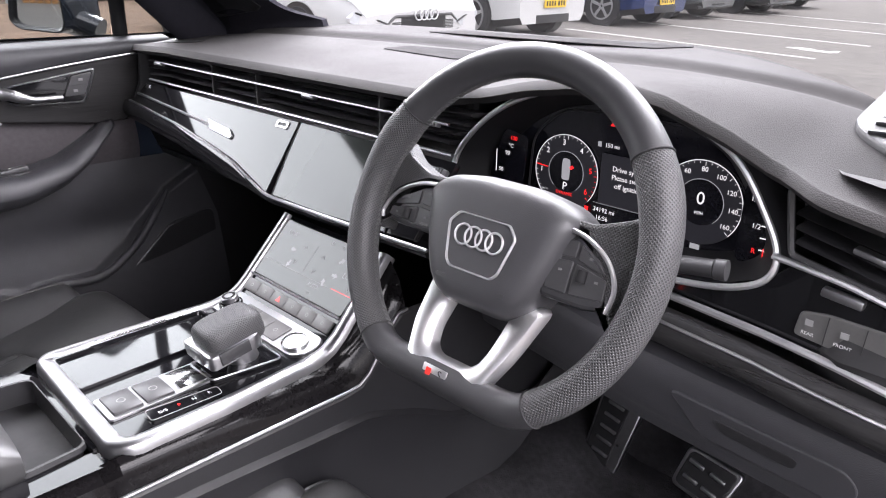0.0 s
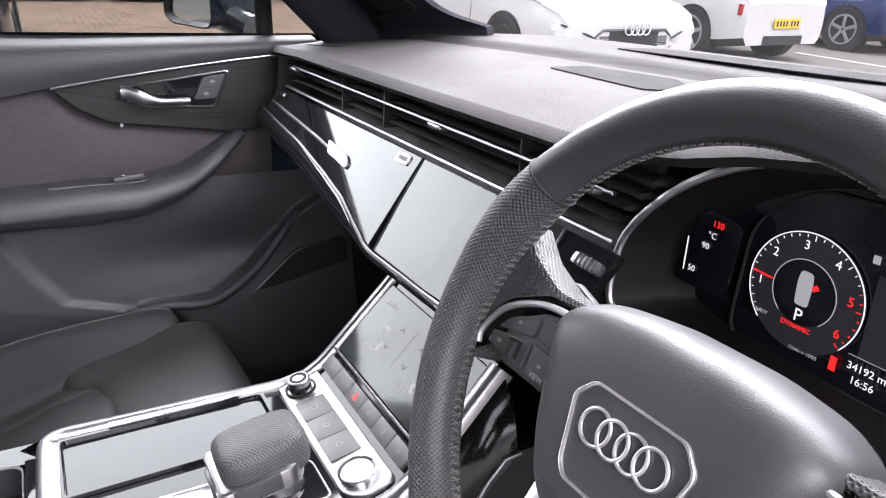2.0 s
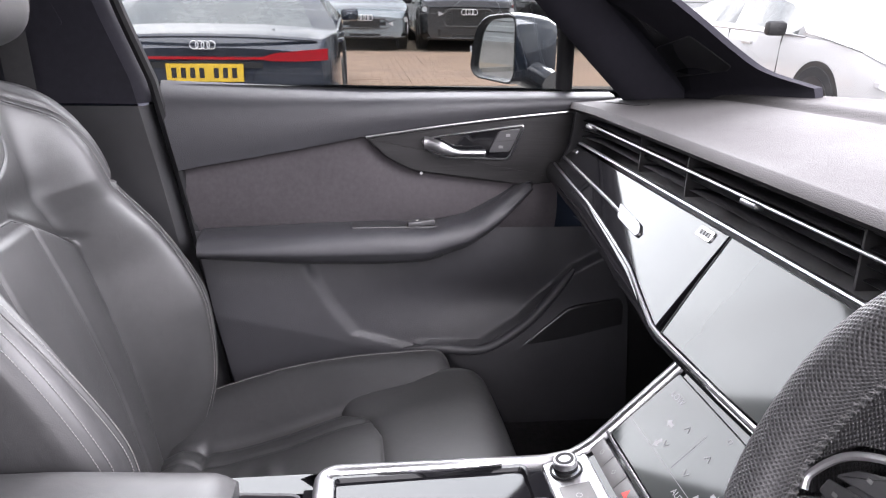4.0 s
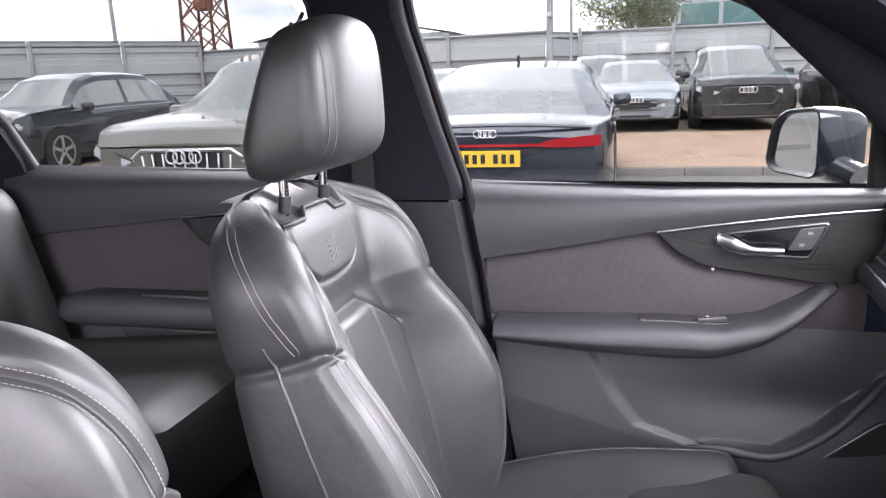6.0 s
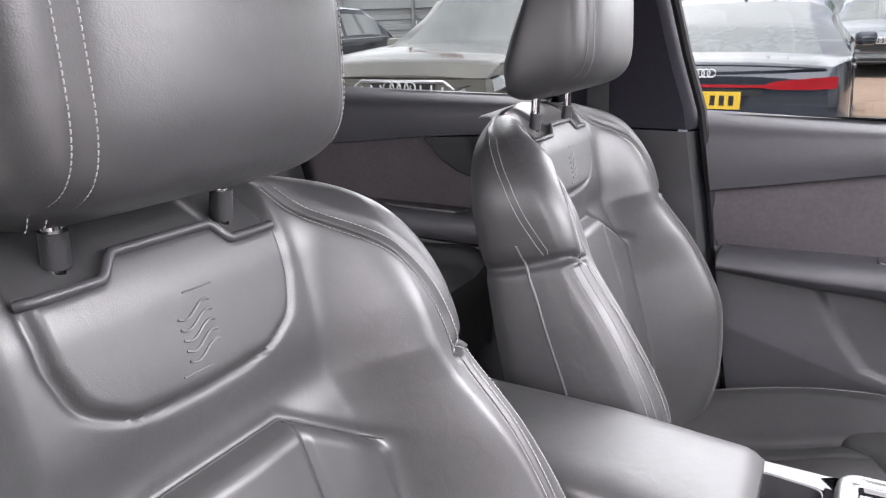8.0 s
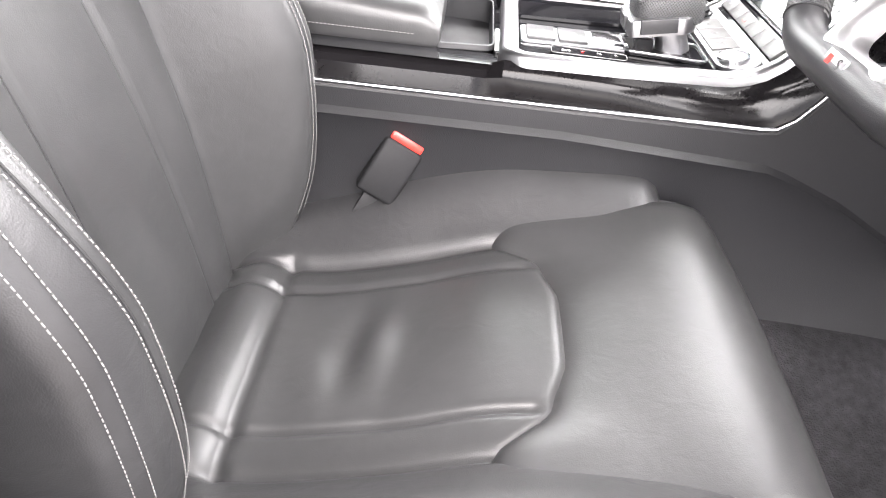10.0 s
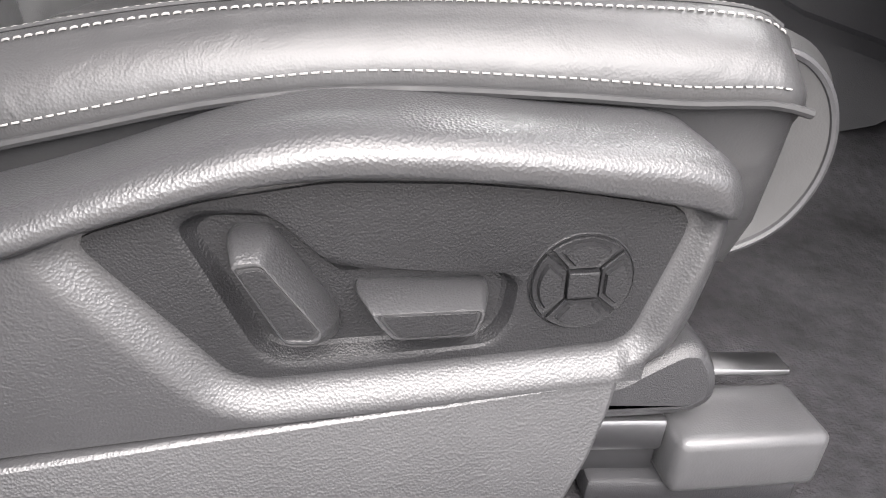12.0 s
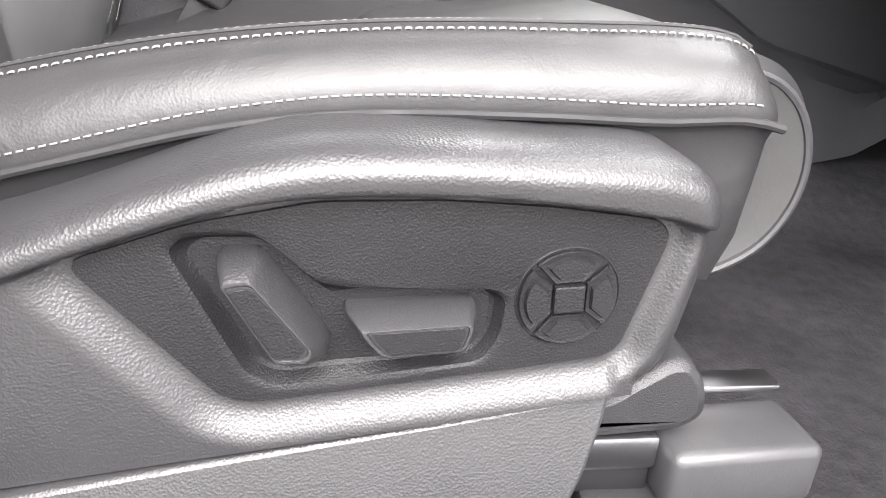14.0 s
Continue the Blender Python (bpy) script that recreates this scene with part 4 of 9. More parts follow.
# bonnet
rows = []
for y in np.linspace(0.62, 1.95, 24):
    t = (y - 0.62) / 1.33
    w = 0.80 - 0.10 * t ** 2
    rows.append([Vector((w * q, y + 0.10 * (1 - q * q) , 0.985 - 0.10 * t ** 1.6 - 0.05 * q * q - 0.05 * max(0, abs(q) - 0.85) * 4 + 0.012 * smooth01((abs(q) - 0.55) / 0.1) * (1 - smooth01((abs(q) - 0.75) / 0.1)))) for q in np.linspace(-1, 1, 41)])
part("bonnet", grid(rows), CAR_PAINT, car, "glossy dark bonnet")
rows = [[Vector((x * (0.86 - 0.08 * k), 1.95 + 0.16 * math.sin(k * 1.5) - 0.10 * x * x, 0.86 - 0.50 * k)) for x in np.linspace(-1, 1, 21)] for k in np.linspace(0, 1, 8)]
part("nose", grid(rows), CAR_PAINT, car)
part("wiper_cowl", block(1.20, 0.12, 0.03, 0.01, pose(0, 0.80, 0.985)), RUBBER, car)
for x0 in (-0.55, 0.05):
    part("wiper", tube([(x0, 0.745, 1.062), (x0 + 0.30, 0.785, 1.066), (x0 + 0.62, 0.745, 1.066)], 0.008, 8), RUBBER, car)

# outer skin of wings and rear quarters, below the windows
for sgn in (-1, 1):
    for y0, y1 in ((0.42, 1.95), (-2.55, -1.60)):
        rows = [[Vector((sgn * (lerp(z, [0.40, 0.7, 0.95, 1.13], [0.90, 0.975, 0.97, 0.90])), y, z)) for z in np.linspace(0.40, 1.02, 14)] for y in np.linspace(y0, y1, 12)]
        part("wing", grid(rows), CAR_PAINT, car)

# roof skin and headliner
for name, dz, mat_, lab in (("roof", 0.045, CAR_PAINT, "dark painted roof"), ("headliner", 0.0, HEADLINER, "black fabric headliner")):
    rows = []
    for y in np.linspace(-2.35, 0.06, 30):
        crown = 1.615 - 0.055 * ((y + 0.9) / 1.2) ** 2
        w = 0.64 if y > -0.3 else 0.645
        rows.append([Vector((w * q, y, crown - 0.075 * abs(q) ** 3.2 + dz)) for q in np.linspace(-1, 1, 25)])
    part(name, grid(rows), mat_, car, lab)

# windscreen frame and glass
def screen(u, v):
    """Windscreen: u -1..1 across, v 0 at its foot, 1 at the roof."""
    return Vector((u * (0.73 - 0.13 * v), 0.70 - 0.68 * v - 0.30 * (u * u) * (1 - 0.55 * v), 1.095 + 0.445 * v - 0.0 * u))


ws = part("windscreen", grid([[screen(u, v) for u in np.linspace(-1, 1, 25)] for v in np.linspace(0.0, 1, 14)]), SCREEN, car, "clear raked windscreen")
ws.visible_shadow = False
for sgn in (-1, 1):
    # front roof pillar, trimmed
    rows = []
    for v in np.linspace(-0.02, 1.08, 24):
        c = screen(sgn * 1.0, v)
        wdt = 0.105 - 0.01 * v
        ring = []
        for k in range(14):
            a = 2 * math.pi * k / 14
            ring.append(c + Vector((sgn * 0.028 * math.cos(a), 0.028 + wdt * math.sin(a), -0.012 + 0.02 * math.cos(a))))
        rows.append(ring)
    part("roof_pillar", grid(rows, close_u=True, caps=True), HEADLINER, car, "black trimmed windscreen pillar")
    rail = [screen(sgn * 1.0, 0.98) + Vector((sgn * 0.02, -0.03, -0.01)), (sgn * 0.655, -0.30, 1.555), (sgn * 0.665, -0.75, 1.575), (sgn * 0.665, -1.30, 1.572), (sgn * 0.67, -1.65, 1.548), (sgn * 0.69, -2.0, 1.49)]
    part("roof_rail", tube(spline(rail, 6), 0.036, 12), HEADLINER, car, "black cloth roof lining edge")
    part("roof_gutter", tube(spline([Vector(p) + Vector((sgn * 0.035, 0, 0.02)) for p in rail], 6), 0.035, 10), CAR_PAINT, car)

# broad trim that widens towards the foot of the passenger's windscreen pillar, with a tweeter cover
E1_U, E1_V = [-.62, -.70, -.725, -.74, -.765, -.80, -.86], [.232, .275, .34, .425, .54, .75, 1.0]
E2_X, E2_Y, E2_Z = [-.735, -.742, -.740, -.728, -.700, -.668, -.652], [.340, .264, .206, .131, .0, -.16, -.30], [1.158, 1.233, 1.2815, 1.328, 1.41, 1.48, 1.53]


def pillar_trim(t, k, lift=0.0):
    """Station t up the pillar, k from the door's edge to the glass."""
    a = screen(ease(t, range(7), E1_U), ease(t, range(7), E1_V)) + Vector((-0.004, -0.010, -0.006))
    b = Vector((ease(t, range(7), E2_X), ease(t, range(7), E2_Y), ease(t, range(7), E2_Z)))
    return b.lerp(a, k) + Vector((0.6, -0.8, 0)) * (0.014 * math.sin(math.pi * k) + lift)


rows = []
for t in np.linspace(-0.25, 6, 44):
    line = [pillar_trim(max(t, 0), k) + Vector((0, 0, 0.10 * min(t, 0))) for k in np.linspace(0, 1, 13)]
    rows.append([line[0] + Vector((-0.02, 0.03, 0))] + line + [line[-1] + Vector((0.0, 0.012, 0.002))])
trim_ob = part("pillar_foot", grid(rows), HEADLINER, car, "black grained windscreen pillar trim")
cover = rounded([(1.18, 0.32), (2.27, 0.80), (1.03, 0.82), (0.70, 0.70), (0.35, 0.24), (0.48, 0.20)], 0.08, 4)
part("tweeter_cover", plate(cover, lambda t, k, h: pillar_trim(t, k, 0.0012 + h), 0.003, 0.0), LINING, trim_ob, "dark tweeter cover")
part("cover_edge", tube([pillar_trim(q.x, q.y, 0.0012) for q in cover], 0.0010, 6, closed=True), PLASTIC_FINE, trim_ob)

# middle pillar, passenger side: upper trim with belt slot, lower trim
def b_pillar(sgn):
    X = lambda z: sgn * lerp(z, [0.5, 1.0, 1.16, 1.50], [0.76, 0.745, 0.725, 0.645])
    yf = lambda z: -0.551 + 0.17 * (1.163 - z) if z < 1.163 else lerp(z, [1.163, 1.26, 1.38, 1.45, 1.56], [-0.551, -0.581, -0.612, -0.632, -0.640])
    yb = lambda z: lerp(z, [0.5, 1.0, 1.16, 1.40, 1.45, 1.476, 1.495, 1.51, 1.53, 1.56], [-0.80, -0.83, -0.834, -0.824, -0.822, -0.824, -0.831, -0.842, -0.869, -0.93])
    for name, z0, z1, m, lab in (("pillar_trim_upper", 1.124, 1.56, HEADLINER, "black fabric upper pillar trim"), ("pillar_trim_lower", 0.50, 1.120, PLASTIC, "grained black lower pillar trim")):
        rows = []
        for z in np.linspace(z0, z1, 44):
            x, a, b = X(z), yf(z) - 0.012, yb(z)
            inn = -sgn
            rows.append([Vector((x - inn * 0.07, a + 0.002, z)), Vector((x - inn * 0.03, a, z)), Vector((x - inn * 0.012, a - 0.004, z)), Vector((x, a - 0.016, z)), Vector((x + inn * 0.006, (a + b) / 2, z)), Vector((x, b + 0.016, z)), Vector((x - inn * 0.014, b + 0.003, z)), Vector((x - inn * 0.07, b, z))])
        part(name, grid(rows, caps=False), m, car, lab)
    # sunk panel for the belt guide
    slot = rounded([(-0.660, 1.245), (-0.735, 1.245), (-0.790, 1.39), (-0.715, 1.395)], 0.01, 4)
    part("belt_guide_panel", plate(slot, lambda u, v, h: Vector((X(v) - sgn * (0.004 + h), u, v)), 0.004, 0.002), HEADLINER, car)
    part("belt_anchor", disc(0.018, 0.02, axes((X(1.33) - sgn * 0.012, -0.735, 1.33), (0, 1, 0), (0, 0, 1)), 20, 0.003), PLASTIC_FINE, car)
    part("seat_belt", tube([(X(1.33) - sgn * 0.01, -0.735, 1.33), (X(1.1) - sgn * 0.016, -0.74, 1.10), (X(0.8) - sgn * 0.02, -0.73, 0.80), (X(0.6) - sgn * 0.01, -0.70, 0.58)], 0.022, 8, flat=0.06, up=(sgn, 0, 0)), SEAM, car, "black webbing belt")
    # rubber seal along the door edge
    part("door_seal", tube([(X(z) + sgn * 0.012, yf(z) + 0.004, z) for z in np.linspace(0.52, 1.50, 30)], 0.009, 8), RUBBER, car, "black rubber door seal")


b_pillar(-1)
b_pillar(1)

# rear quarter pillars and tail
for sgn in (-1, 1):
    rows = []
    for z in np.linspace(0.5, 1.54, 16):
        w = sgn * lerp(z, [0.5, 1.0, 1.16, 1.54], [0.80, 0.79, 0.76, 0.64])
        yf = lerp(z, [0.5, 1.0, 1.18, 1.29, 1.36, 1.50], [-1.50, -1.53, -1.545, -1.585, -1.66, -1.66])
        rows.append([Vector((w + sgn * 0.05, yf, z)), Vector((w, yf - 0.004, z)), Vector((w - sgn * 0.01, yf - 0.05, z)), Vector((w * 0.97, -1.95, z)), Vector((w * 0.95, -2.35, z))])
    part("quarter_trim", grid(rows), HEADLINER, car, "black rear quarter trim")
part("tailgate", grid([[Vector((x * lerp(z, [0.4, 1.1, 1.6], [0.95, 0.9, 0.66]), -2.36 - 0.16 * math.sin(math.pi * min(1.0, (1.6 - z) / 1.2)) + 0.10 * x * x, z)) for x in np.linspace(-1, 1, 15)] for z in np.linspace(0.4, 1.6, 12)]), CAR_PAINT, car)
for sgn in (-1, 1):
    for y in (1.35, -1.72):
        wheel = part("wheel", tube([(sgn * 0.74, y, 0.36), (sgn * 0.76, y, 0.36), (sgn * 0.94, y, 0.36), (sgn * 0.96, y, 0.36)], lambda t: 0.36 if 0.1 < t < 0.9 else 0.33, 32), RUBBER, car, "large black road wheel")
        part("rim", disc(0.25, 0.02, axes((sgn * 0.965, y, 0.36), (0, sgn, 0), (0, 0, 1)), 32, 0.004), ALU, wheel)

# ---- doors on the passenger side ----
def door_glass(name, door, pts, x0=0.80, lean=0.36, glass_=WINDOW):
    out = rounded(pts, 0.02, 4)
    g = part(name, plate(out, lambda u, v, h: Vector((-(x0 - lean * (v - 1.15) - h), u, v)), 0.004), glass_, door, "clear side window" if glass_ is WINDOW else "tinted side window")
    g.visible_shadow = False
    return g


def door_skin(y0f, y1f, z_low, z_top, x_of, n=60, m=44):
    rows = []
    for k in range(m + 1):
        z = z_low + (z_top - z_low) * k / m
        rows.append([Vector((-x_of(y, z), y, z)) for y in np.linspace(y0f(z), y1f(z), n)])
    return grid(rows)


BELT_Y, BELT_Z = [-.52, -.499, -.399, -.305, -.199, -.091, .009, .10, .189, .25], [1.008, 1.013, 1.031, 1.049, 1.071, 1.088, 1.102, 1.113, 1.122, 1.127]


def front_door():
    door = thing("front_door", "black passenger front door lining with suede insert and satin handle", "car door", "passenger side doors", at=(-0.80, -0.15, 0.50))
    rear = lambda z: -0.545 + 0.17 * (1.163 - z)
    front = lambda z: lerp(z, [0.5, 0.75, 0.9, 1.0, 1.165], [0.33, 0.31, 0.26, 0.20, 0.24])
    # base lining: heights given as distance from the car's middle
    def base_x(y, z):
        x = lerp(z, [0.5, 0.62, 0.80, 0.90, 1.0, 1.05], [0.735, 0.733, 0.742, 0.752, 0.754, 0.754])
        # raised rear field with a fold, and the bowl of the map pocket
        edge = lerp(z, [0.50, 0.66, 0.676, 0.70, 0.757, 0.829, 0.86], [0.05, -0.08, -0.128, -0.205, -0.25, -0.29, -0.31])
        x -= 0.010 * smooth01((edge - y) / 0.026)
        fold = 0.672 - 0.2625 * (y + 0.20)
        x += 0.16 * max(0.0, fold - z) * smooth01((edge - y) / 0.02)
        x += 0.024 * groove(math.hypot((y - 0.03) / 0.17, (z - 0.755) / 0.066), 0.9)
        x -= 0.020 * smooth01((lerp(y, [-.13, -.07, .02, .10, .16, .195, .3], [.676, .680, .676, .722, .785, .825, .88]) - z) / 0.012) * smooth01((y - edge) / 0.04)
        return x
    part("lower_lining", door_skin(rear, front, 0.50, 0.900, base_x, 150, 100), DOOR_SOFT, door, "moulded black lower lining with a map pocket")
    lip = spline([(-0.705, -0.13, 0.676), (-0.698, -0.07, 0.680), (-0.694, 0.02, 0.676), (-0.697, 0.10, 0.722), (-0.708, 0.16, 0.785), (-0.722, 0.195, 0.825)], 8)
    part("pocket_lip", tube(lip, lambda t: 0.003 + 0.006 * min(1.0, 4 * t, 4 * (1 - t) + 0.3), 10), DOOR_SOFT, door, "rounded lip of the map pocket")
    spk = rounded([(0.055, 0.60), (0.105, 0.668), (0.195, 0.748), (0.30, 0.765), (0.31, 0.60)], 0.02, 4)
    sp = part("speaker_grille", plate(spk, lambda u, v, h: Vector((-(0.718 - h), u, v)), 0.03, 0.003), LINING, door, "dark speaker grille")
    part("edge_strip", tube([(-0.719, 0.058, 0.622), (-0.719, 0.108, 0.671), (-0.719, 0.190, 0.742), (-0.720, 0.29, 0.760)], 0.0014, 6), BUTTON_LIT, sp)
    # suede field
    rows = []
    for k in range(21):
        t = k / 20
        row = []
        for y in np.linspace(-0.52, 0.16, 60):
            zt = lerp(y, BELT_Y, BELT_Z) if y < -0.199 else lerp(y, [-.199, -.16, -.113, -.035, .099, .16], [1.071, 1.030, 1.007, .997, .980, .985])
            zb = 0.885
            z = zb + (zt - zb) * t
            row.append(Vector((-(0.748 + 0.012 * (2 * t - 1) ** 2), max(y, rear(z) + 0.001), z)))
        rows.append(row)
    part("suede_insert", grid(rows), SUEDE, door, "dark grey suede door insert")
    # upper lining below the window
    rows = []
    for y in np.linspace(-0.56, 0.25, 60):
        zb = lerp(y, BELT_Y, BELT_Z)
        zt = lerp(y, [-.56, -.2, .25], [1.158, 1.149, 1.152])
        ring = []
        for t in np.linspace(0, 1, 14):
            z = zb + (zt - zb) * t
            x = 0.742 + 0.006 * t + (0.034 * max(0, (t - 0.72) / 0.28) ** 2) - 0.010 * math.sin(math.pi * min(1, t * 1.1))
            ring.append(Vector((-x, max(y, rear(z)), z + 0.0005)))
        ring.append(Vector((-0.80, max(y, rear(zt)), zt - 0.004)))
        ring.insert(0, Vector((-0.762, max(y, rear(zb)), zb - 0.003)))
        rows.append(ring)
    part("upper_lining", grid(rows), DOOR_SOFT, door, "soft black upper lining below the window")
    # veneer field round the handle
    wood = [(-.199, 1.069), (-.091, 1.086), (.009, 1.100), (.10, 1.111), (.186, 1.120), (.183, 1.077), (.158, .990), (.099, .982), (-.035, .999), (-.113, 1.009), (-.160, 1.032)]
    part("veneer_panel", plate(rounded(wood, 0.010, 3), lambda u, v, h: Vector((-(0.742 - h), u, v)), 0.012, 0.003), WOOD, door, "dark grey open-pore veneer panel")
    part("trim_strip", tube([(-0.737, y, lerp(y, BELT_Y, BELT_Z) - 0.001) for y in np.linspace(-0.197, 0.188, 24)], 0.0024, 8), ALU, door, "thin satin aluminium strip")
    frm = rounded([(-.103, 1.066), (-.060, 1.075), (.089, 1.096), (.062, 1.030), (-.050, 1.033), (-.080, 1.040)], 0.010, 5)
    inn = rounded([(-.097, 1.0655), (-.060, 1.0715), (.083, 1.0915), (.059, 1.0335), (-.050, 1.0365), (-.078, 1.0428)], 0.009, 5)
    D = lambda u, v, h: Vector((-(0.738 - h), u, v))
    part("handle_surround", ring_plate(frm, inn, D, [(0, -0.004), (0.1, 0.001), (0.5, 0.002), (1.0, 0.0), (1.0, -0.012)]), ALU, door, "satin aluminium handle surround")
    part("handle_bowl", plate(inn, lambda u, v, h: D(u, v, h - 0.002), 0.002), GLOSS, door)
    rows = []
    for t in np.linspace(0, 1, 24):
        u = -0.095 + 0.108 * t
        zc = 1.062 - 0.016 * smooth01(t * 1.6)
        hgt = 0.0115 - 0.005 * smooth01((t - 0.25) / 0.3)
        x = 0.732 - 0.012 * smooth01(t / 0.3)
        rows.append([Vector((-(x - 0.005 * math.cos(a)), u, zc + hgt * math.sin(a))) for a in np.linspace(0, 2 * math.pi, 14, endpoint=False)])
    part("door_handle", grid(rows, close_u=True, caps=True), ALU, door, "satin aluminium pull handle")
    pad = rounded([(.040, 1.083), (.080, 1.089), (.061, 1.046), (.021, 1.044)], 0.006, 4)
    lock = part("lock_switch", plate(pad, lambda u, v, h: D(u, v, h + 0.003), 0.006, 0.0015), BUTTON, door, "black central locking switch")
    part("divider", tube([D(.031, 1.0645, 0.0034), D(.070, 1.0675, 0.0034)], 0.0004, 4), SEAM, lock)
    for u, v in ((.056, 1.076), (.044, 1.055)):
        part("symbol", block(0.0005, 0.008, 0.005, 0, pose(-0.7345, u, v)), SYMBOL, lock)
    part("screw_cap", disc(0.0028, 0.003, axes((-0.738, -0.098, 1.006), (0, 1, 0), (0, 0, 1)), 12), MARK_DIM, door)
    # armrest sweeping up to a pull grip
    rows = []
    for k in range(60):
        t = k / 59
        y = lerp(t, [0, .25, .5, .62, .74, .84, .93, 1.0], [-.485, -.34, -.17, -.09, -.015, .045, .085, .105])
        zt = lerp(t, [0, .5, .62, .74, .84, .93, 1.0], [.903, .916, .914, .930, .962, .987, .990])
        zb = lerp(t, [0, .25, .5, .62, .74, .84, .93, 1.0], [.850, .842, .838, .842, .866, .905, .945, .965])
        dep = lerp(t, [0, .3, .6, .8, 1.0], [.668, .660, .662, .675, .722])
        c = [(0.758, zb - 0.006), (0.74, zb + 0.004), (dep + 0.022, zb + 0.016), (dep + 0.004, zb + 0.032 * (zt - zb) / 0.07), (dep, (zt + zb) / 2 + 0.006), (dep + 0.004, zt - 0.014), (dep + 0.016, zt - 0.003), (dep + 0.040, zt), (0.735, zt + 0.001), (0.758, zt - 0.002)]
        rows.append([Vector((-p.x, y, p.y)) for p in (Vector((q.x, q.y)) for q in spline([(a, b, 0) for a, b in c], 3))])
    part("armrest", grid(rows, caps=True), DOOR_SOFT, door, "padded black armrest rising to a grip", sharp=60)
    sw = rounded([(-.225, 0.700), (-.045, 0.700), (-.020, 0.728), (-.225, 0.735)], 0.006, 4)
    swp = part("switch_plate", plate(sw, lambda u, v, h: Vector((-v, u, 0.9175 + h - 0.02 * max(0, u + .1) * -1)), 0.006, 0.002), BUTTON, door, "gloss-edged window switch plate")
    part("window_switch", block(0.016, 0.050, 0.010, 0.003, pose(-0.703, -0.100, 0.924, 6, 0, 0)), BUTTON_LIT, swp)
    part("symbol", block(0.003, 0.004, 0.0006, 0, pose(-0.696, -0.108, 0.9305)), LIT_WHITE, swp)
    # outer skin, window, frame
    rows = [[Vector((-(lerp(z, [0.40, 0.7, 0.95, 1.15], [0.92, 0.98, 0.975, 0.885])), y, z)) for z in np.linspace(0.44, 1.145, 14)] for y in np.linspace(-0.60, 0.42, 12)]
    part("outer_skin", grid(rows), CAR_PAINT, door, "dark painted outer skin")
    part("window_ledge", grid([[Vector((-x, y, 1.152 - 0.02 * (x - 0.78) / 0.1)) for y in np.linspace(-0.57, 0.40, 14)] for x in (0.775, 0.80, 0.83, 0.885)]), RUBBER, door)
    door_glass("window", door, [(-0.57, 1.13), (0.155, 1.13), (0.145, 1.33), (0.02, 1.42), (-0.16, 1.49), (-0.40, 1.535), (-0.69, 1.54)])
    door_glass("quarter_window", door, [(0.185, 1.13), (0.36, 1.13), (0.17, 1.305)])
    part("window_post", tube([(-0.795, 0.170, 1.13), (-0.742, 0.150, 1.325)], 0.016, 10, flat=0.8), RUBBER, door, "black window post")
    frame_pts = [(0.375, 1.150), (0.27, 1.237), (0.14, 1.345), (0.01, 1.430), (-0.16, 1.500), (-0.40, 1.545), (-0.66, 1.555)]
    part("window_frame", tube(spline([(-(0.80 - 0.36 * (z - 1.15)), y, z) for y, z in frame_pts], 6), 0.020, 10), RUBBER, door, "black upper window frame")
    return door


front_door()


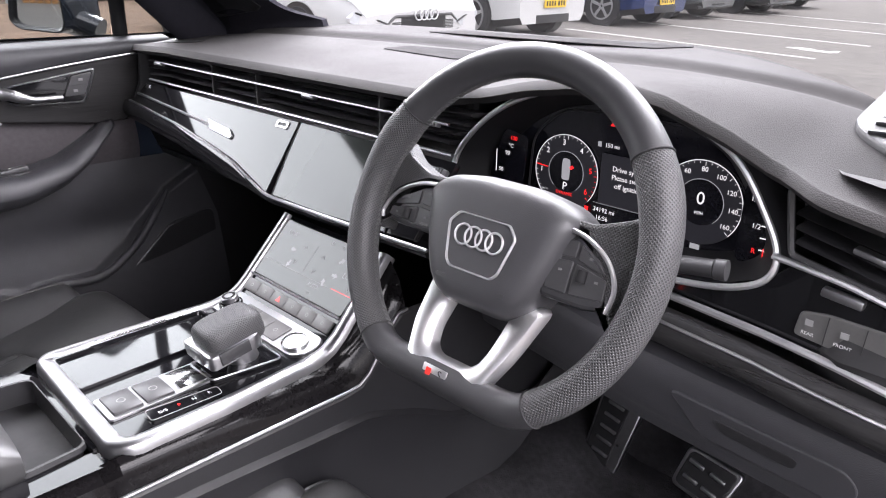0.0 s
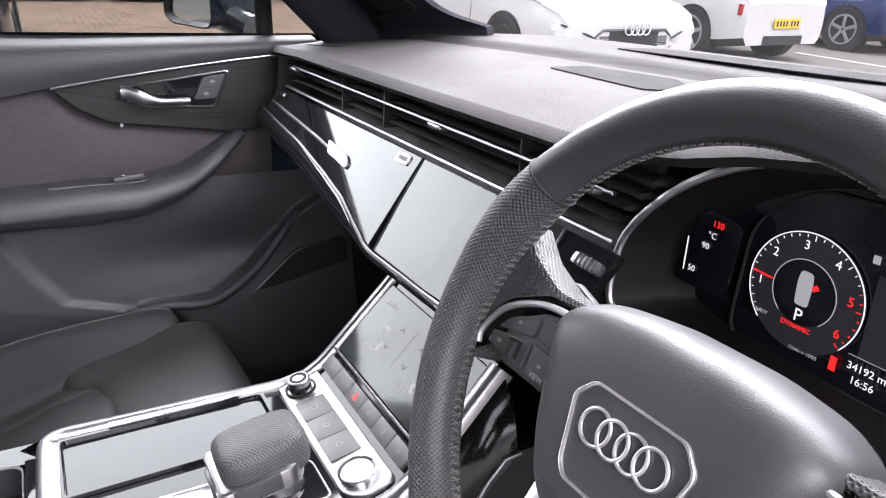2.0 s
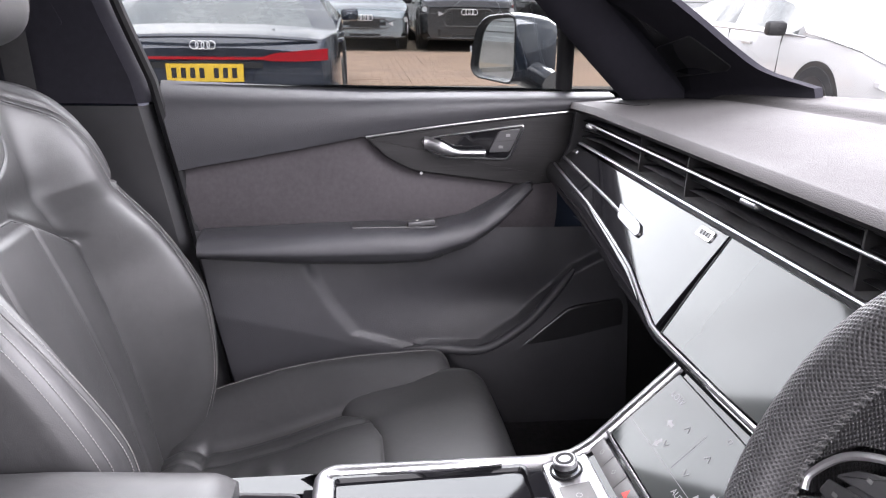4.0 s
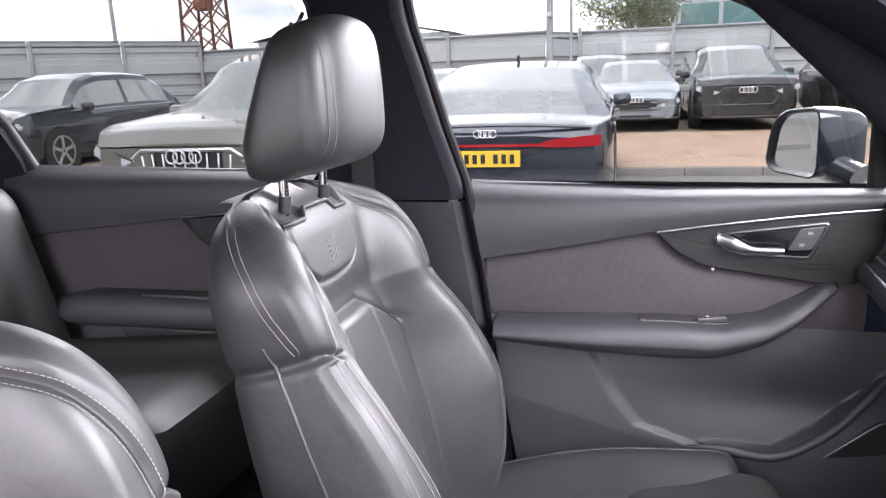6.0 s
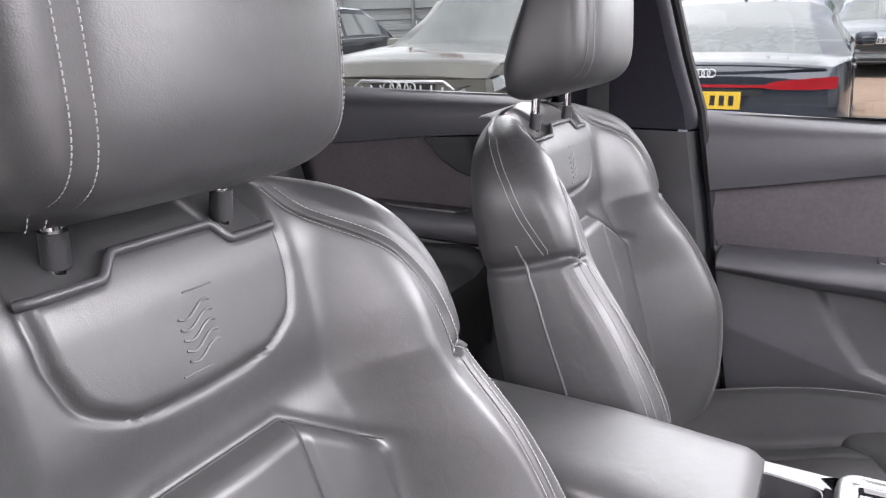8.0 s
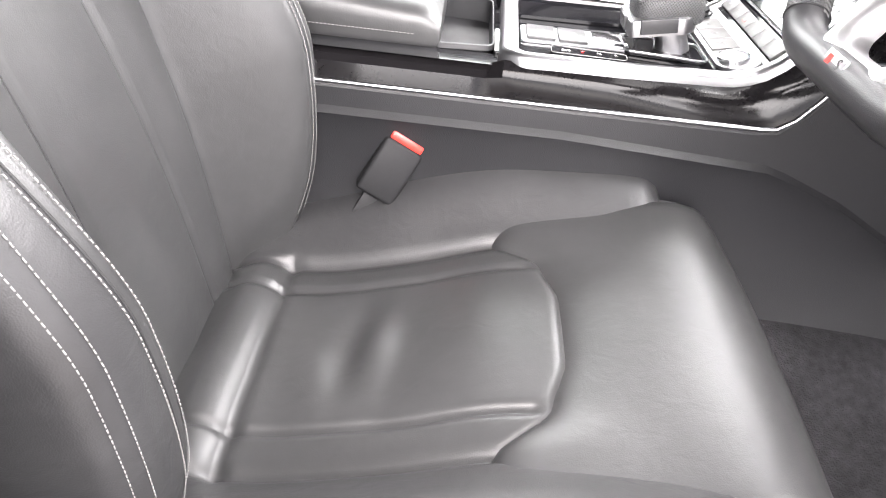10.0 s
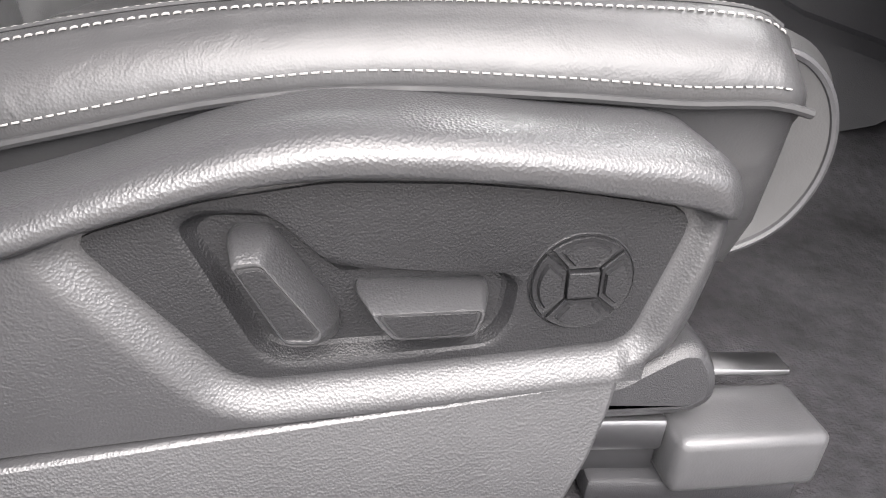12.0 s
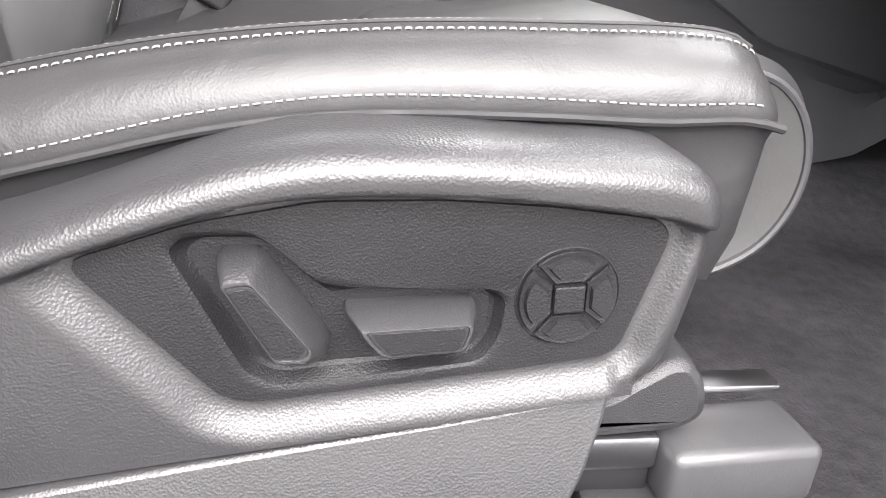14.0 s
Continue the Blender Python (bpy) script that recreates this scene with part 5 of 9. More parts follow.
def rear_door():
    door = thing("rear_door", "black rear passenger door lining with suede insert", "car door", "passenger side doors", at=(-0.80, -1.2, 0.50))
    y0, y1 = (lambda z: -1.56), (lambda z: -0.86)
    part("lower_lining", door_skin(y0, y1, 0.50, 0.900, lambda y, z: lerp(z, [.5, .62, .8, .93], [.735, .735, .748, .755]), 40, 30), DOOR_SOFT, door)
    rows = []
    for k in range(13):
        t = k / 12
        rows.append([Vector((-(0.748 + 0.010 * (2 * t - 1) ** 2), y, 0.885 + (lerp(y, [-1.59, -1.162, -1.055, -.86], [1.023, 1.075, 1.086, 1.10]) - 0.885) * t)) for y in np.linspace(-1.58, -0.86, 30)])
    part("suede_insert", grid(rows), SUEDE, door, "dark grey suede insert")
    rows = []
    for y in np.linspace(-1.60, -0.86, 30):
        zb, zt = lerp(y, [-1.59, -1.162, -1.055, -.86], [1.023, 1.075, 1.086, 1.10]), lerp(y, [-1.55, -.955, -.86], [1.181, 1.175, 1.170])
        ring = [Vector((-0.762, y, zb - 0.003))]
        for t in np.linspace(0, 1, 12):
            ring.append(Vector((-(0.742 + 0.006 * t + 0.034 * max(0, (t - 0.72) / 0.28) ** 2 - 0.010 * math.sin(math.pi * min(1, t * 1.1))), y, zb + (zt - zb) * t)))
        ring.append(Vector((-0.80, y, zt - 0.004)))
        rows.append(ring)
    part("upper_lining", grid(rows), DOOR_SOFT, door, "soft black upper lining")
    wood = rounded([(-1.165, 1.075), (-0.86, 1.098), (-0.86, 0.99), (-1.02, 0.985), (-1.075, 1.000), (-1.120, 1.028)], 0.010, 3)
    part("veneer_panel", plate(wood, lambda u, v, h: Vector((-(0.742 - h), u, v)), 0.012, 0.003), GLOSS, door, "dark veneer panel")
    part("trim_strip", tube([(-0.737, -1.162, 1.076), (-0.737, -1.055, 1.087), (-0.737, -0.86, 1.099)], 0.0022, 8), ALU, door)
    hb = rounded([(-1.00, 1.060), (-0.90, 1.070), (-0.90, 1.02), (-0.97, 1.022)], 0.010, 4)
    part("handle_surround", plate(hb, lambda u, v, h: Vector((-(0.736 - h), u, v)), 0.004, 0.002), ALU, door)
    rows = []
    for k in range(30):
        t = k / 29
        y = -1.52 + 0.66 * t
        zt = lerp(t, [0, .2, 1], [.880, .912, .918])
        zb = lerp(t, [0, .2, 1], [.835, .832, .845])
        dep = lerp(t, [0, .15, 1], [.735, .672, .668])
        c = [(0.758, zb - 0.004), (dep + 0.02, zb + 0.010), (dep, (zt + zb) / 2), (dep + 0.016, zt - 0.004), (0.74, zt), (0.758, zt - 0.002)]
        rows.append([Vector((-q.x, y, q.y)) for q in spline([(a, b, 0) for a, b in c], 4)])
    part("armrest", grid(rows, caps=True), DOOR_SOFT, door, "padded black armrest", sharp=60)
    sw = rounded([(-1.24, 0.692), (-1.05, 0.692), (-1.03, 0.722), (-1.24, 0.728)], 0.006, 4)
    part("switch_plate", plate(sw, lambda u, v, h: Vector((-v, u, 0.9195 + h)), 0.006, 0.002), BUTTON, door)
    step = rounded([(-1.34, 0.83), (-1.31, 0.765), (-1.20, 0.672), (-0.87, 0.66), (-0.87, 0.83)], 0.015, 4)
    part("step_panel", plate(step, lambda u, v, h: Vector((-(0.737 - h), u, v)), 0.02, 0.006), PLASTIC, door)
    rows = [[Vector((-(lerp(z, [0.40, 0.7, 0.95, 1.15], [0.92, 0.98, 0.975, 0.885])), y, z)) for z in np.linspace(0.44, 1.165, 12)] for y in np.linspace(-1.62, -0.62, 10)]
    part("outer_skin", grid(rows), CAR_PAINT, door, "dark painted outer skin")
    part("window_ledge", grid([[Vector((-x, y, 1.174 - 0.02 * (x - 0.78) / 0.1)) for y in np.linspace(-1.62, -0.80, 12)] for x in (0.775, 0.80, 0.83, 0.885)]), RUBBER, door)
    door_glass("window", door, [(-1.57, 1.15), (-0.86, 1.15), (-0.84, 1.46), (-0.88, 1.54), (-1.27, 1.56), (-1.50, 1.545), (-1.66, 1.43), (-1.63, 1.30)], glass_=PRIVACY)
    part("window_divider", tube([(-0.782, -1.545, 1.165), (-0.755, -1.585, 1.27), (-0.725, -1.64, 1.36), (-0.69, -1.64, 1.48)], 0.014, 10), RUBBER, door)
    part("coat_hook", tube(spline([(-0.655, -0.822, 1.466), (-0.645, -0.829, 1.446), (-0.648, -0.838, 1.440), (-0.652, -0.845, 1.448)], 5), 0.004, 8), PLASTIC_FINE, door)
    return door


rear_door()

# ---- passenger side door mirror ----
mirror = thing("door_mirror", "dark door mirror with satin edge and folded glass reflecting the yard", "mirror", at=(-0.88, 0.12, 1.15))
MO = axes((-0.965, 0.075, 1.215), (0.917, 0.40, 0.0), (0.0, 0.0, 1.0))
out = rounded([(-0.088, -0.045), (-0.072, 0.035), (-0.035, 0.064), (0.070, 0.072), (0.075, -0.066), (-0.060, -0.062)], 0.03, 6)
inn = rounded([(-0.078, -0.042), (-0.064, 0.030), (-0.032, 0.056), (0.064, 0.063), (0.068, -0.057), (-0.053, -0.053)], 0.026, 6)
MP = lambda u, v, h: MO @ Vector((u, v, h))
rows = [[MP(p.x * f, p.y * f, h) for p in out] for f, h in ((0.55, -0.115), (0.80, -0.105), (0.93, -0.08), (1.0, -0.04), (1.02, -0.005), (1.01, 0.008))]
bm = grid(rows, close_u=True)
bm.faces.new([bm.verts.new(p) for p in rows[0]])
part("housing", bm, CAR_PAINT, mirror, "dark painted mirror housing")
part("surround", ring_plate(out, inn, MP, [(0, 0.008), (0.3, 0.010), (1.0, 0.004), (1.0, -0.004)]), PLASTIC_FINE, mirror)
part("mirror_glass", plate(inn, lambda u, v, h: MP(u, v, h - 0.001), 0.003), MIRROR, mirror, "clear mirror glass")
part("foot", tube([(-0.90, 0.17, 1.15), (-0.925, 0.145, 1.165), (-0.95, 0.11, 1.18)], 0.03, 12), CAR_PAINT, mirror)
part("warning_lamp", block(0.006, 0.012, 0.001, 0, MO @ pose(-0.081, -0.005, 0.0105)), MARK, mirror)


# ---- dashboard ----
dash = thing("dashboard", "black dashboard with full-width vents, gloss panels and dark touch screen", "dashboard", at=(0, 0.35, 0.8))
DROP, OUT = Vector((0, -0.595, -0.804)), Vector((0, -0.804, 0.595))
FACE = lambda x, w, h=0.0: Vector((x, 0.172, 1.068)) + DROP * w + OUT * h

FRONT_X = [-.74, -.60, 0, .12, .165, .209, .269, .331, .400, .443, .513, .560, .66, .76]
FRONT_Z = [1.136, 1.142, 1.146, 1.147, 1.150, 1.156, 1.172, 1.182, 1.184, 1.177, 1.152, 1.130, 1.112, 1.094]


def dash_height(x, y):
    zf = lerp(x, FRONT_X, FRONT_Z)
    t = smooth01((y - 0.17) / 0.22)
    z = zf + (1.166 + 0.012 * groove(x - 0.38, 0.22) - zf) * t
    z -= 0.016 * smooth01((abs(x) - 0.52) / 0.25) * smooth01((y - 0.2) / 0.2)
    z += 0.016 * smooth01((y - 0.36) / 0.16)
    ridge = 0.430 - 0.20 * x * x
    z += 0.007 * smooth01((y - ridge) / 0.012) - 0.004 * groove(y - ridge, 0.01)
    return z


rows = []
for q in np.linspace(0, 1, 70):
    row = []
    for x in np.linspace(-0.765, 0.765, 110):
        y0 = 0.168 + 0.028 * smooth01((x - 0.12) / 0.08) * (1 - smooth01((x - 0.56) / 0.06))
        y1 = 0.556 - 0.536 * x * x
        y = y0 + (y1 - y0) * q
        z = dash_height(x, y)
        if q == 0:
            z -= 0.010
        row.append(Vector((x, y - (0.004 if q == 0 else 0), z)))
    rows.append(row)
low = [p + Vector((0, 0.012, -0.008)) for p in rows[0]]
part("dash_top", grid([low] + rows), DASH_SOFT, dash, "soft grained black dash top", sharp=70)
speaker = rounded([(-0.165, 0.350), (0.02, 0.338), (0.06, 0.37), (0.0, 0.405), (-0.14, 0.392)], 0.012, 4)
part("speaker_grille", plate(speaker, lambda u, v, h: Vector((u, v, dash_height(u, v) + 0.0015 + h)), 0.001), GRILLE, dash, "dark perforated centre speaker grille")
slot = rounded([(-0.18, 0.470), (0.28, 0.462), (0.33, 0.485), (-0.12, 0.510)], 0.012, 4)
part("screen_vent", plate(slot, lambda u, v, h: Vector((u, v, dash_height(u, v) + 0.0015 + h)), 0.001), GRILLE, dash, "dark windscreen vent")
part("side_demister", plate(rounded([(-0.70, 0.215), (-0.60, 0.235), (-0.59, 0.255), (-0.70, 0.240)], 0.006, 3), lambda u, v, h: Vector((u, v, dash_height(u, v) + 0.0015 + h)), 0.001), RUBBER, dash)

# body behind everything
rows = []
for x in list(np.linspace(-0.76, 0.150, 24)) + [0.154] + list(np.linspace(0.20, 0.76, 16)):
    back_ = 0.10 * smooth01((x - 0.150) / 0.003) * (1 - smooth01((x - 0.59) / 0.03))
    rows.append([Vector((x, y + back_, z)) for y, z in ((0.19, 1.130), (0.235, 1.125), (0.245, 1.08), (0.225, 1.06), (0.185, 0.97), (0.215, 0.90), (0.34, 0.86), (0.72 - back_, 0.84))])
part("dash_carrier", grid(rows), SEAM, dash)

# full-width vent band
vents = part("vent_band", block(0.865, 0.012, 0.070, 0.002, pose(-0.270, 0.232, 1.104)), SEAM, dash, "black full-width air vent band")
for z, m in ((1.0800, PLASTIC_FINE), (1.0935, PLASTIC_FINE), (1.1075, PLASTIC_FINE), (1.1215, PLASTIC_FINE)):
    prof = [(0.186, 0.0), (0.190, 0.0022), (0.200, 0.0030), (0.228, 0.0020), (0.228, -0.0020), (0.200, -0.0022), (0.190, -0.0018)]
    rows = []
    for x in np.linspace(-0.70, 0.150 + 0.95 * (z - 1.08), 30):
        rows.append([Vector((x, y - 0.006 + 0.012 * smooth01((abs(x + 0.70)) / 0.05), z + dz - 0.10 * (y - 0.19))) for y, dz in prof])
    part("vent_slat", grid(rows, close_u=True, caps=True), m, vents)
part("vent_slat", tube([(x, 0.1785, 1.1085) for x in np.linspace(-0.66, 0.165, 20)], 0.0021, 8), ALU, vents, "thin satin silver vent slat")
for x in (-0.633, -0.127, 0.136):
    part("vent_slider", block(0.030, 0.012, 0.006, 0.002, pose(x, 0.174, 1.1065, -12)), ALU, vents, "satin silver vent slider")
for x in (-0.45, -0.30, 0.02):
    part("vent_divider", block(0.003, 0.05, 0.060, 0, pose(x, 0.212, 1.101)), SEAM, vents)
part("vent_lower_strip", tube([FACE(x, -0.004, 0.002) for x in np.linspace(-0.68, 0.178, 24)], 0.0036, 8, flat=0.7), ALU, dash, "bright satin strip under the vents")

# gloss glove box front
STRIP_X, STRIP_W = [-.72, -.60, -.49, -.353, -.264, -.195, -.150, -.128, .0, .21], [.050, .060, .068, .085, .098, .116, .127, .129, .127, .120]
edge = [(x, lerp(x, STRIP_X, STRIP_W) - 0.002) for x in np.linspace(-0.715, -0.1445, 26)]
glove = [(-0.690, 0.003)] + edge + [(-0.1525, 0.003)]
part("glove_box_front", plate([Vector(p) for p in glove], lambda u, w, h: FACE(u, w, h), 0.01, 0.0015), GLOSS, dash, "high-gloss black glove box front")
inl = part("inlay_bar", tube([FACE(x, lerp(x, [-.70, -.43, -.39], [.031, .047, .051]), 0.002) for x in np.linspace(-0.70, -0.385, 14)], 0.0026, 8), ALU, dash, "thin satin inlay bar")
tab = rounded([(-0.400, 0.040), (-0.318, 0.047), (-0.303, 0.056), (-0.305, 0.064), (-0.380, 0.058)], 0.004, 4)
part("inlay_tab", plate(tab, lambda u, w, h: FACE(u, w, h + 0.0035), 0.004, 0.001), BRUSHED, dash, "small satin badge tab with an unreadable raised mark")
for k in range(5):
    part("raised_mark", block(0.008, 0.004, 0.001, 0, axes(FACE(-0.372 + 0.013 * k, 0.0515 + 0.0015 * k, 0.0038), (1, -0.07, -0.09), (0, 0.595, 0.804))), ALU, inl)
badge = rounded([(-0.204, 0.008), (-0.172, 0.008), (-0.172, 0.021), (-0.204, 0.021)], 0.003, 3)
bd = part("badge", plate(badge, lambda u, w, h: FACE(u, w, h + 0.0022), 0.002, 0.0006), CHROME, dash, "small chrome badge")
for k in range(4):
    part("raised_mark", block(0.004, 0.006, 0.0008, 0, axes(FACE(-0.197 + 0.006 * k, 0.0145, 0.0026), (1, 0, 0), (0, 0.595, 0.804))), BUTTON, bd)
part("badge", plate(rounded([(-0.685, 0.008), (-0.668, 0.008), (-0.668, 0.016), (-0.685, 0.016)], 0.002, 3), lambda u, w, h: FACE(u, w, h + 0.0022), 0.002, 0.0006), CHROME, dash)

# touch screen and gloss field beside it
scr = [(-0.1495, 0.003), (-0.1400, 0.060), (-0.128, 0.1255), (0.0, 0.1245), (0.126, 0.118), (0.120, 0.003)]
screen_ob = part("touch_screen", plate(rounded(scr, 0.003, 3), lambda u, w, h: FACE(u, w, h + 0.0005), 0.01, 0.0012), SMOKED, dash, "large dark glass touch screen, switched to standby")
part("screen_edge", tube([FACE(-0.150 + 0.0035, 0.004, 0.001), FACE(-0.1395, 0.060, 0.001), FACE(-0.1275, 0.126, 0.001)], 0.0007, 6), SEAM, dash)
side = rounded([(0.124, 0.003), (0.130, 0.118), (0.180, 0.114), (0.188, 0.003)], 0.003, 3)
part("gloss_field", plate(side, lambda u, w, h: FACE(u, w, h), 0.01, 0.0012), GLOSS, dash, "gloss black field beside the screen")
part("field_edge", tube([FACE(0.1215, 0.004, 0.002), FACE(0.1285, 0.118, 0.002)], 0.0013, 6), ALU, dash)
part("vent_roller", block(0.034, 0.010, 0.008, 0.002, axes(FACE(0.168, 0.022, 0.003), (1, 0, 0), (0, 0.595, 0.804))), ALU, dash, "knurled silver vent roller")
for k in range(5):
    part("roller_rib", block(0.0016, 0.011, 0.009, 0, axes(FACE(0.158 + 0.005 * k, 0.022, 0.0035), (1, 0, 0), (0, 0.595, 0.804))), BUTTON, dash)
part("screen_foot_strip", tube([FACE(x, lerp(x, STRIP_X, STRIP_W), 0.002) for x in np.linspace(-0.718, 0.21, 60)], 0.0024, 8), ALU, dash, "satin strip that sweeps under the screen")

# lower swelling of the dash, gloss black
rows = []
for x in np.linspace(-0.735, 0.21, 50):
    w = lerp(x, STRIP_X, STRIP_W)
    thin = 0.25 + 0.75 * (1 - smooth01((x + 0.30) / 0.16))
    b = FACE(x, w, 0.0)
    rows.append([b, b + OUT * 0.004 + DROP * 0.004, b + Vector((0, -0.012 * thin, -0.018 * thin)), b + Vector((0, -0.004 * thin, -0.036 * thin)), b + Vector((0, 0.02, -0.046 * thin)), b + Vector((0, 0.10, -0.060 * thin))])
part("lower_swelling", grid([[q for q in spline(r, 3)] for r in rows]), GLOSS, dash, "gloss black lower swelling of the dash")
# end cap against the door
part("end_cap", plate(rounded([(0.145, 1.02), (0.165, 1.066), (0.172, 1.135), (0.30, 1.15), (0.30, 0.95), (0.20, 0.95)], 0.006, 3), lambda u, v, h: Vector((-0.722 - h, u, v)), 0.012, 0.002), PLASTIC_FINE, dash)
# dark passenger foot space
rows = [[Vector((x, y, z)) for y, z in ((0.19, 0.925), (0.30, 0.90), (0.45, 0.80), (0.62, 0.62), (0.66, 0.52))] for x in np.linspace(-0.74, -0.10, 12)]
part("knee_panel_passenger", grid(rows), PLASTIC_FINE, dash)

# ---- instrument binnacle ----
cluster = thing("instrument_cluster", "lit digital instrument cluster with two round dials in a chrome-edged hood", "instrument", at=(0.375, 0.25, 1.0))
ring = spline([(0.150, 1.018, 0), (0.158, 1.070, 0), (0.205, 1.122, 0), (0.266, 1.155, 0), (0.331, 1.168, 0), (0.390, 1.169, 0), (0.446, 1.160, 0), (0.515, 1.130, 0), (0.558, 1.078, 0), (0.575, 1.040, 0), (0.560, 1.012, 0), (0.50, 0.994, 0), (0.37, 0.985, 0), (0.22, 0.990, 0), (0.165, 0.998, 0)], 6, closed=True)
tiltf = lambda z: 0.205 + 0.22 * (1.07 - z) * -0.35
CR = [Vector((p.x, p.y)) for p in ring]
cen = Vector((0.367, 1.068))
part("chrome_edge", tube([(p.x, tiltf(p.y), p.y) for p in CR], 0.0036, 8, closed=True), SATIN, cluster, "fine chrome edge")
back = [cen + (p - cen) * 0.80 for p in CR]
rows = [[Vector((p.x, tiltf(p.y), p.y)) for p in CR], [Vector((p.lerp(b, 0.5).x, 0.235, p.lerp(b, 0.5).y)) for p, b in zip(CR, back)], [Vector((b.x, 0.258, b.y)) for b in back]]
part("hood_lining", grid(rows, close_u=True), HOOD_BLACK, cluster, "matt black hood lining")
part("hood_outer", grid([[Vector((p.x, tiltf(p.y), p.y)) for p in CR], [Vector((cen.x + (p.x - cen.x) * 1.03, tiltf(p.y) + 0.012, cen.y + (p.y - cen.y) * 1.05)) for p in CR], [Vector((cen.x + (p.x - cen.x) * 1.04, 0.30, cen.y + (p.y - cen.y) * 1.02)) for p in CR]], close_u=True), PLASTIC_FINE, cluster)
part("screen", plate([b for b in back], lambda u, v, h: Vector((u, 0.2585 - h, v)), 0.004), SCREEN_DARK, cluster, "dark instrument display")
cov = rounded([(0.235, 1.000), (0.240, 1.100), (0.285, 1.138), (0.475, 1.140), (0.525, 1.100), (0.530, 1.000)], 0.02, 4)
part("screen_rim", tube([(p.x, 0.2565, p.y) for p in cov], 0.0016, 6, closed=True), PLASTIC_FINE, cluster)
SY = 0.2560
face_at = lambda x, z, d=0.0: axes((x, SY - d, z), (1, 0, 0), (0, 0, 1))
for cx, cz, tag in ((0.293, 1.060, "rev_dial"), (0.469, 1.062, "speed_dial")):
    R = 0.0465
    dial = part(tag, disc(R, 0.0006, face_at(cx, cz), 60), LIT_DIM, cluster, "lit round dial")
    part("dial_ring", annulus(R * 0.982, R, face_at(cx, cz, 0.0006), 80, 0.0004, radians(-40), radians(225)), LIT_WHITE, dial)
    part("inner_ring", annulus(R * 0.545, R * 0.56, face_at(cx, cz, 0.0006), 60, 0.0004, radians(-50), radians(230)), LIT_GREY, dial)
    part("dial_centre", disc(R * 0.545, 0.0004, face_at(cx, cz, 0.0005), 48), SCREEN_DARK, dial)
    for k in range(31):
        a = radians(220 - k * 260 / 30)
        l = 0.004 if k % 5 == 0 else 0.002
        part("tick", block(l, 0.0005, 0.0004, 0, face_at(cx, cz, 0.0008) @ pose(0, 0, 0, 0, 0, math.degrees(a)) @ pose(R * 0.96 - l / 2, 0, 0)), LIT_RED if (tag == "rev_dial" and k > 22) else LIT_WHITE, dial)
def word(text, size, x, z, mat_, align="CENTER"):
    return letters(text, size, face_at(x, z, 0.0012), mat_, cluster, "lettering", 0.0001, align)
for k, n_ in enumerate("123456"):
    a = radians(184 - k * 43)
    word(n_, 0.0098, 0.293 + 0.0365 * math.cos(a), 1.060 + 0.0365 * math.sin(a), LIT_RED if k > 3 else LIT_WHITE)
for k, n_ in enumerate(("0", "20", "40", "60", "80", "100", "120", "140", "160")):
    a = radians(214 - k * 31)
    word(n_, 0.0075, 0.469 + 0.0365 * math.cos(a), 1.062 + 0.0365 * math.sin(a), LIT_WHITE)
word("P", 0.014, 0.293, 1.042, LIT_WHITE)
word("DYNAMIC", 0.0055, 0.293, 1.033, LIT_RED)
word("1/min x 1000", 0.0045, 0.303, 1.016, LIT_GREY)
word("READY", 0.0042, 0.262, 1.033, LIT_GREY)
word("0", 0.020, 0.469, 1.066, LIT_WHITE)
word("MPH", 0.005, 0.469, 1.050, LIT_WHITE)
part("needle", block(0.018, 0.0012, 0.0004, 0, face_at(0.293, 1.060, 0.001) @ pose(0, 0, 0, 0, 0, 176) @ pose(0.036, 0, 0)), LIT_RED, cluster)
part("needle", block(0.018, 0.0012, 0.0004, 0, face_at(0.469, 1.062, 0.001) @ pose(0, 0, 0, 0, 0, 213) @ pose(0.036, 0, 0)), LIT_RED, cluster)
# small car picture in the rev dial
carpic = rounded([(-.0055, -.014), (.0055, -.014), (.0062, .004), (.005, .013), (-.005, .013), (-.0062, .004)], 0.003, 3)
part("car_picture", plate(carpic, lambda u, v, h: Vector((0.293 + u, SY - 0.001 - h, 1.064 + v)), 0.0003), LIT_GREY, cluster)
part("door_mark", block(0.005, 0.004, 0.0003, 0, face_at(0.3015, 1.067, 0.0012) @ pose(0, 0, 0, 0, 0, 35)), LIT_RED, cluster)
part("message_field", block(0.078, 0.062, 0.0003, 0, face_at(0.381, 1.062, 0.0002)), LIT_DIM, cluster)
for t_, z_ in (("Drive system", 1.077), ("Please switch", 1.067), ("off ignition", 1.057)):
    word(t_, 0.0085, 0.381, z_, LIT_WHITE)
part("rule", block(0.090, 0.0004, 0.0003, 0, face_at(0.381, 1.032, 0.001)), LIT_GREY, cluster)
word("34192 mi", 0.008, 0.352, 1.024, LIT_WHITE)
word("16:56", 0.008, 0.350, 1.014, LIT_WHITE)
word("0.1", 0.008, 0.412, 1.024, LIT_WHITE)
word("+16.5", 0.008, 0.410, 1.014, LIT_WHITE)
word("150 mi", 0.007, 0.355, 1.103, LIT_WHITE)
part("fuel_symbol", block(0.005, 0.006, 0.0003, 0, face_at(0.338, 1.103, 0.001)), LIT_GREY, cluster)
part("belt_lamp", block(0.005, 0.011, 0.0003, 0, face_at(0.327, 1.019, 0.001)), LIT_RED, cluster, "lit red belt warning lamp")
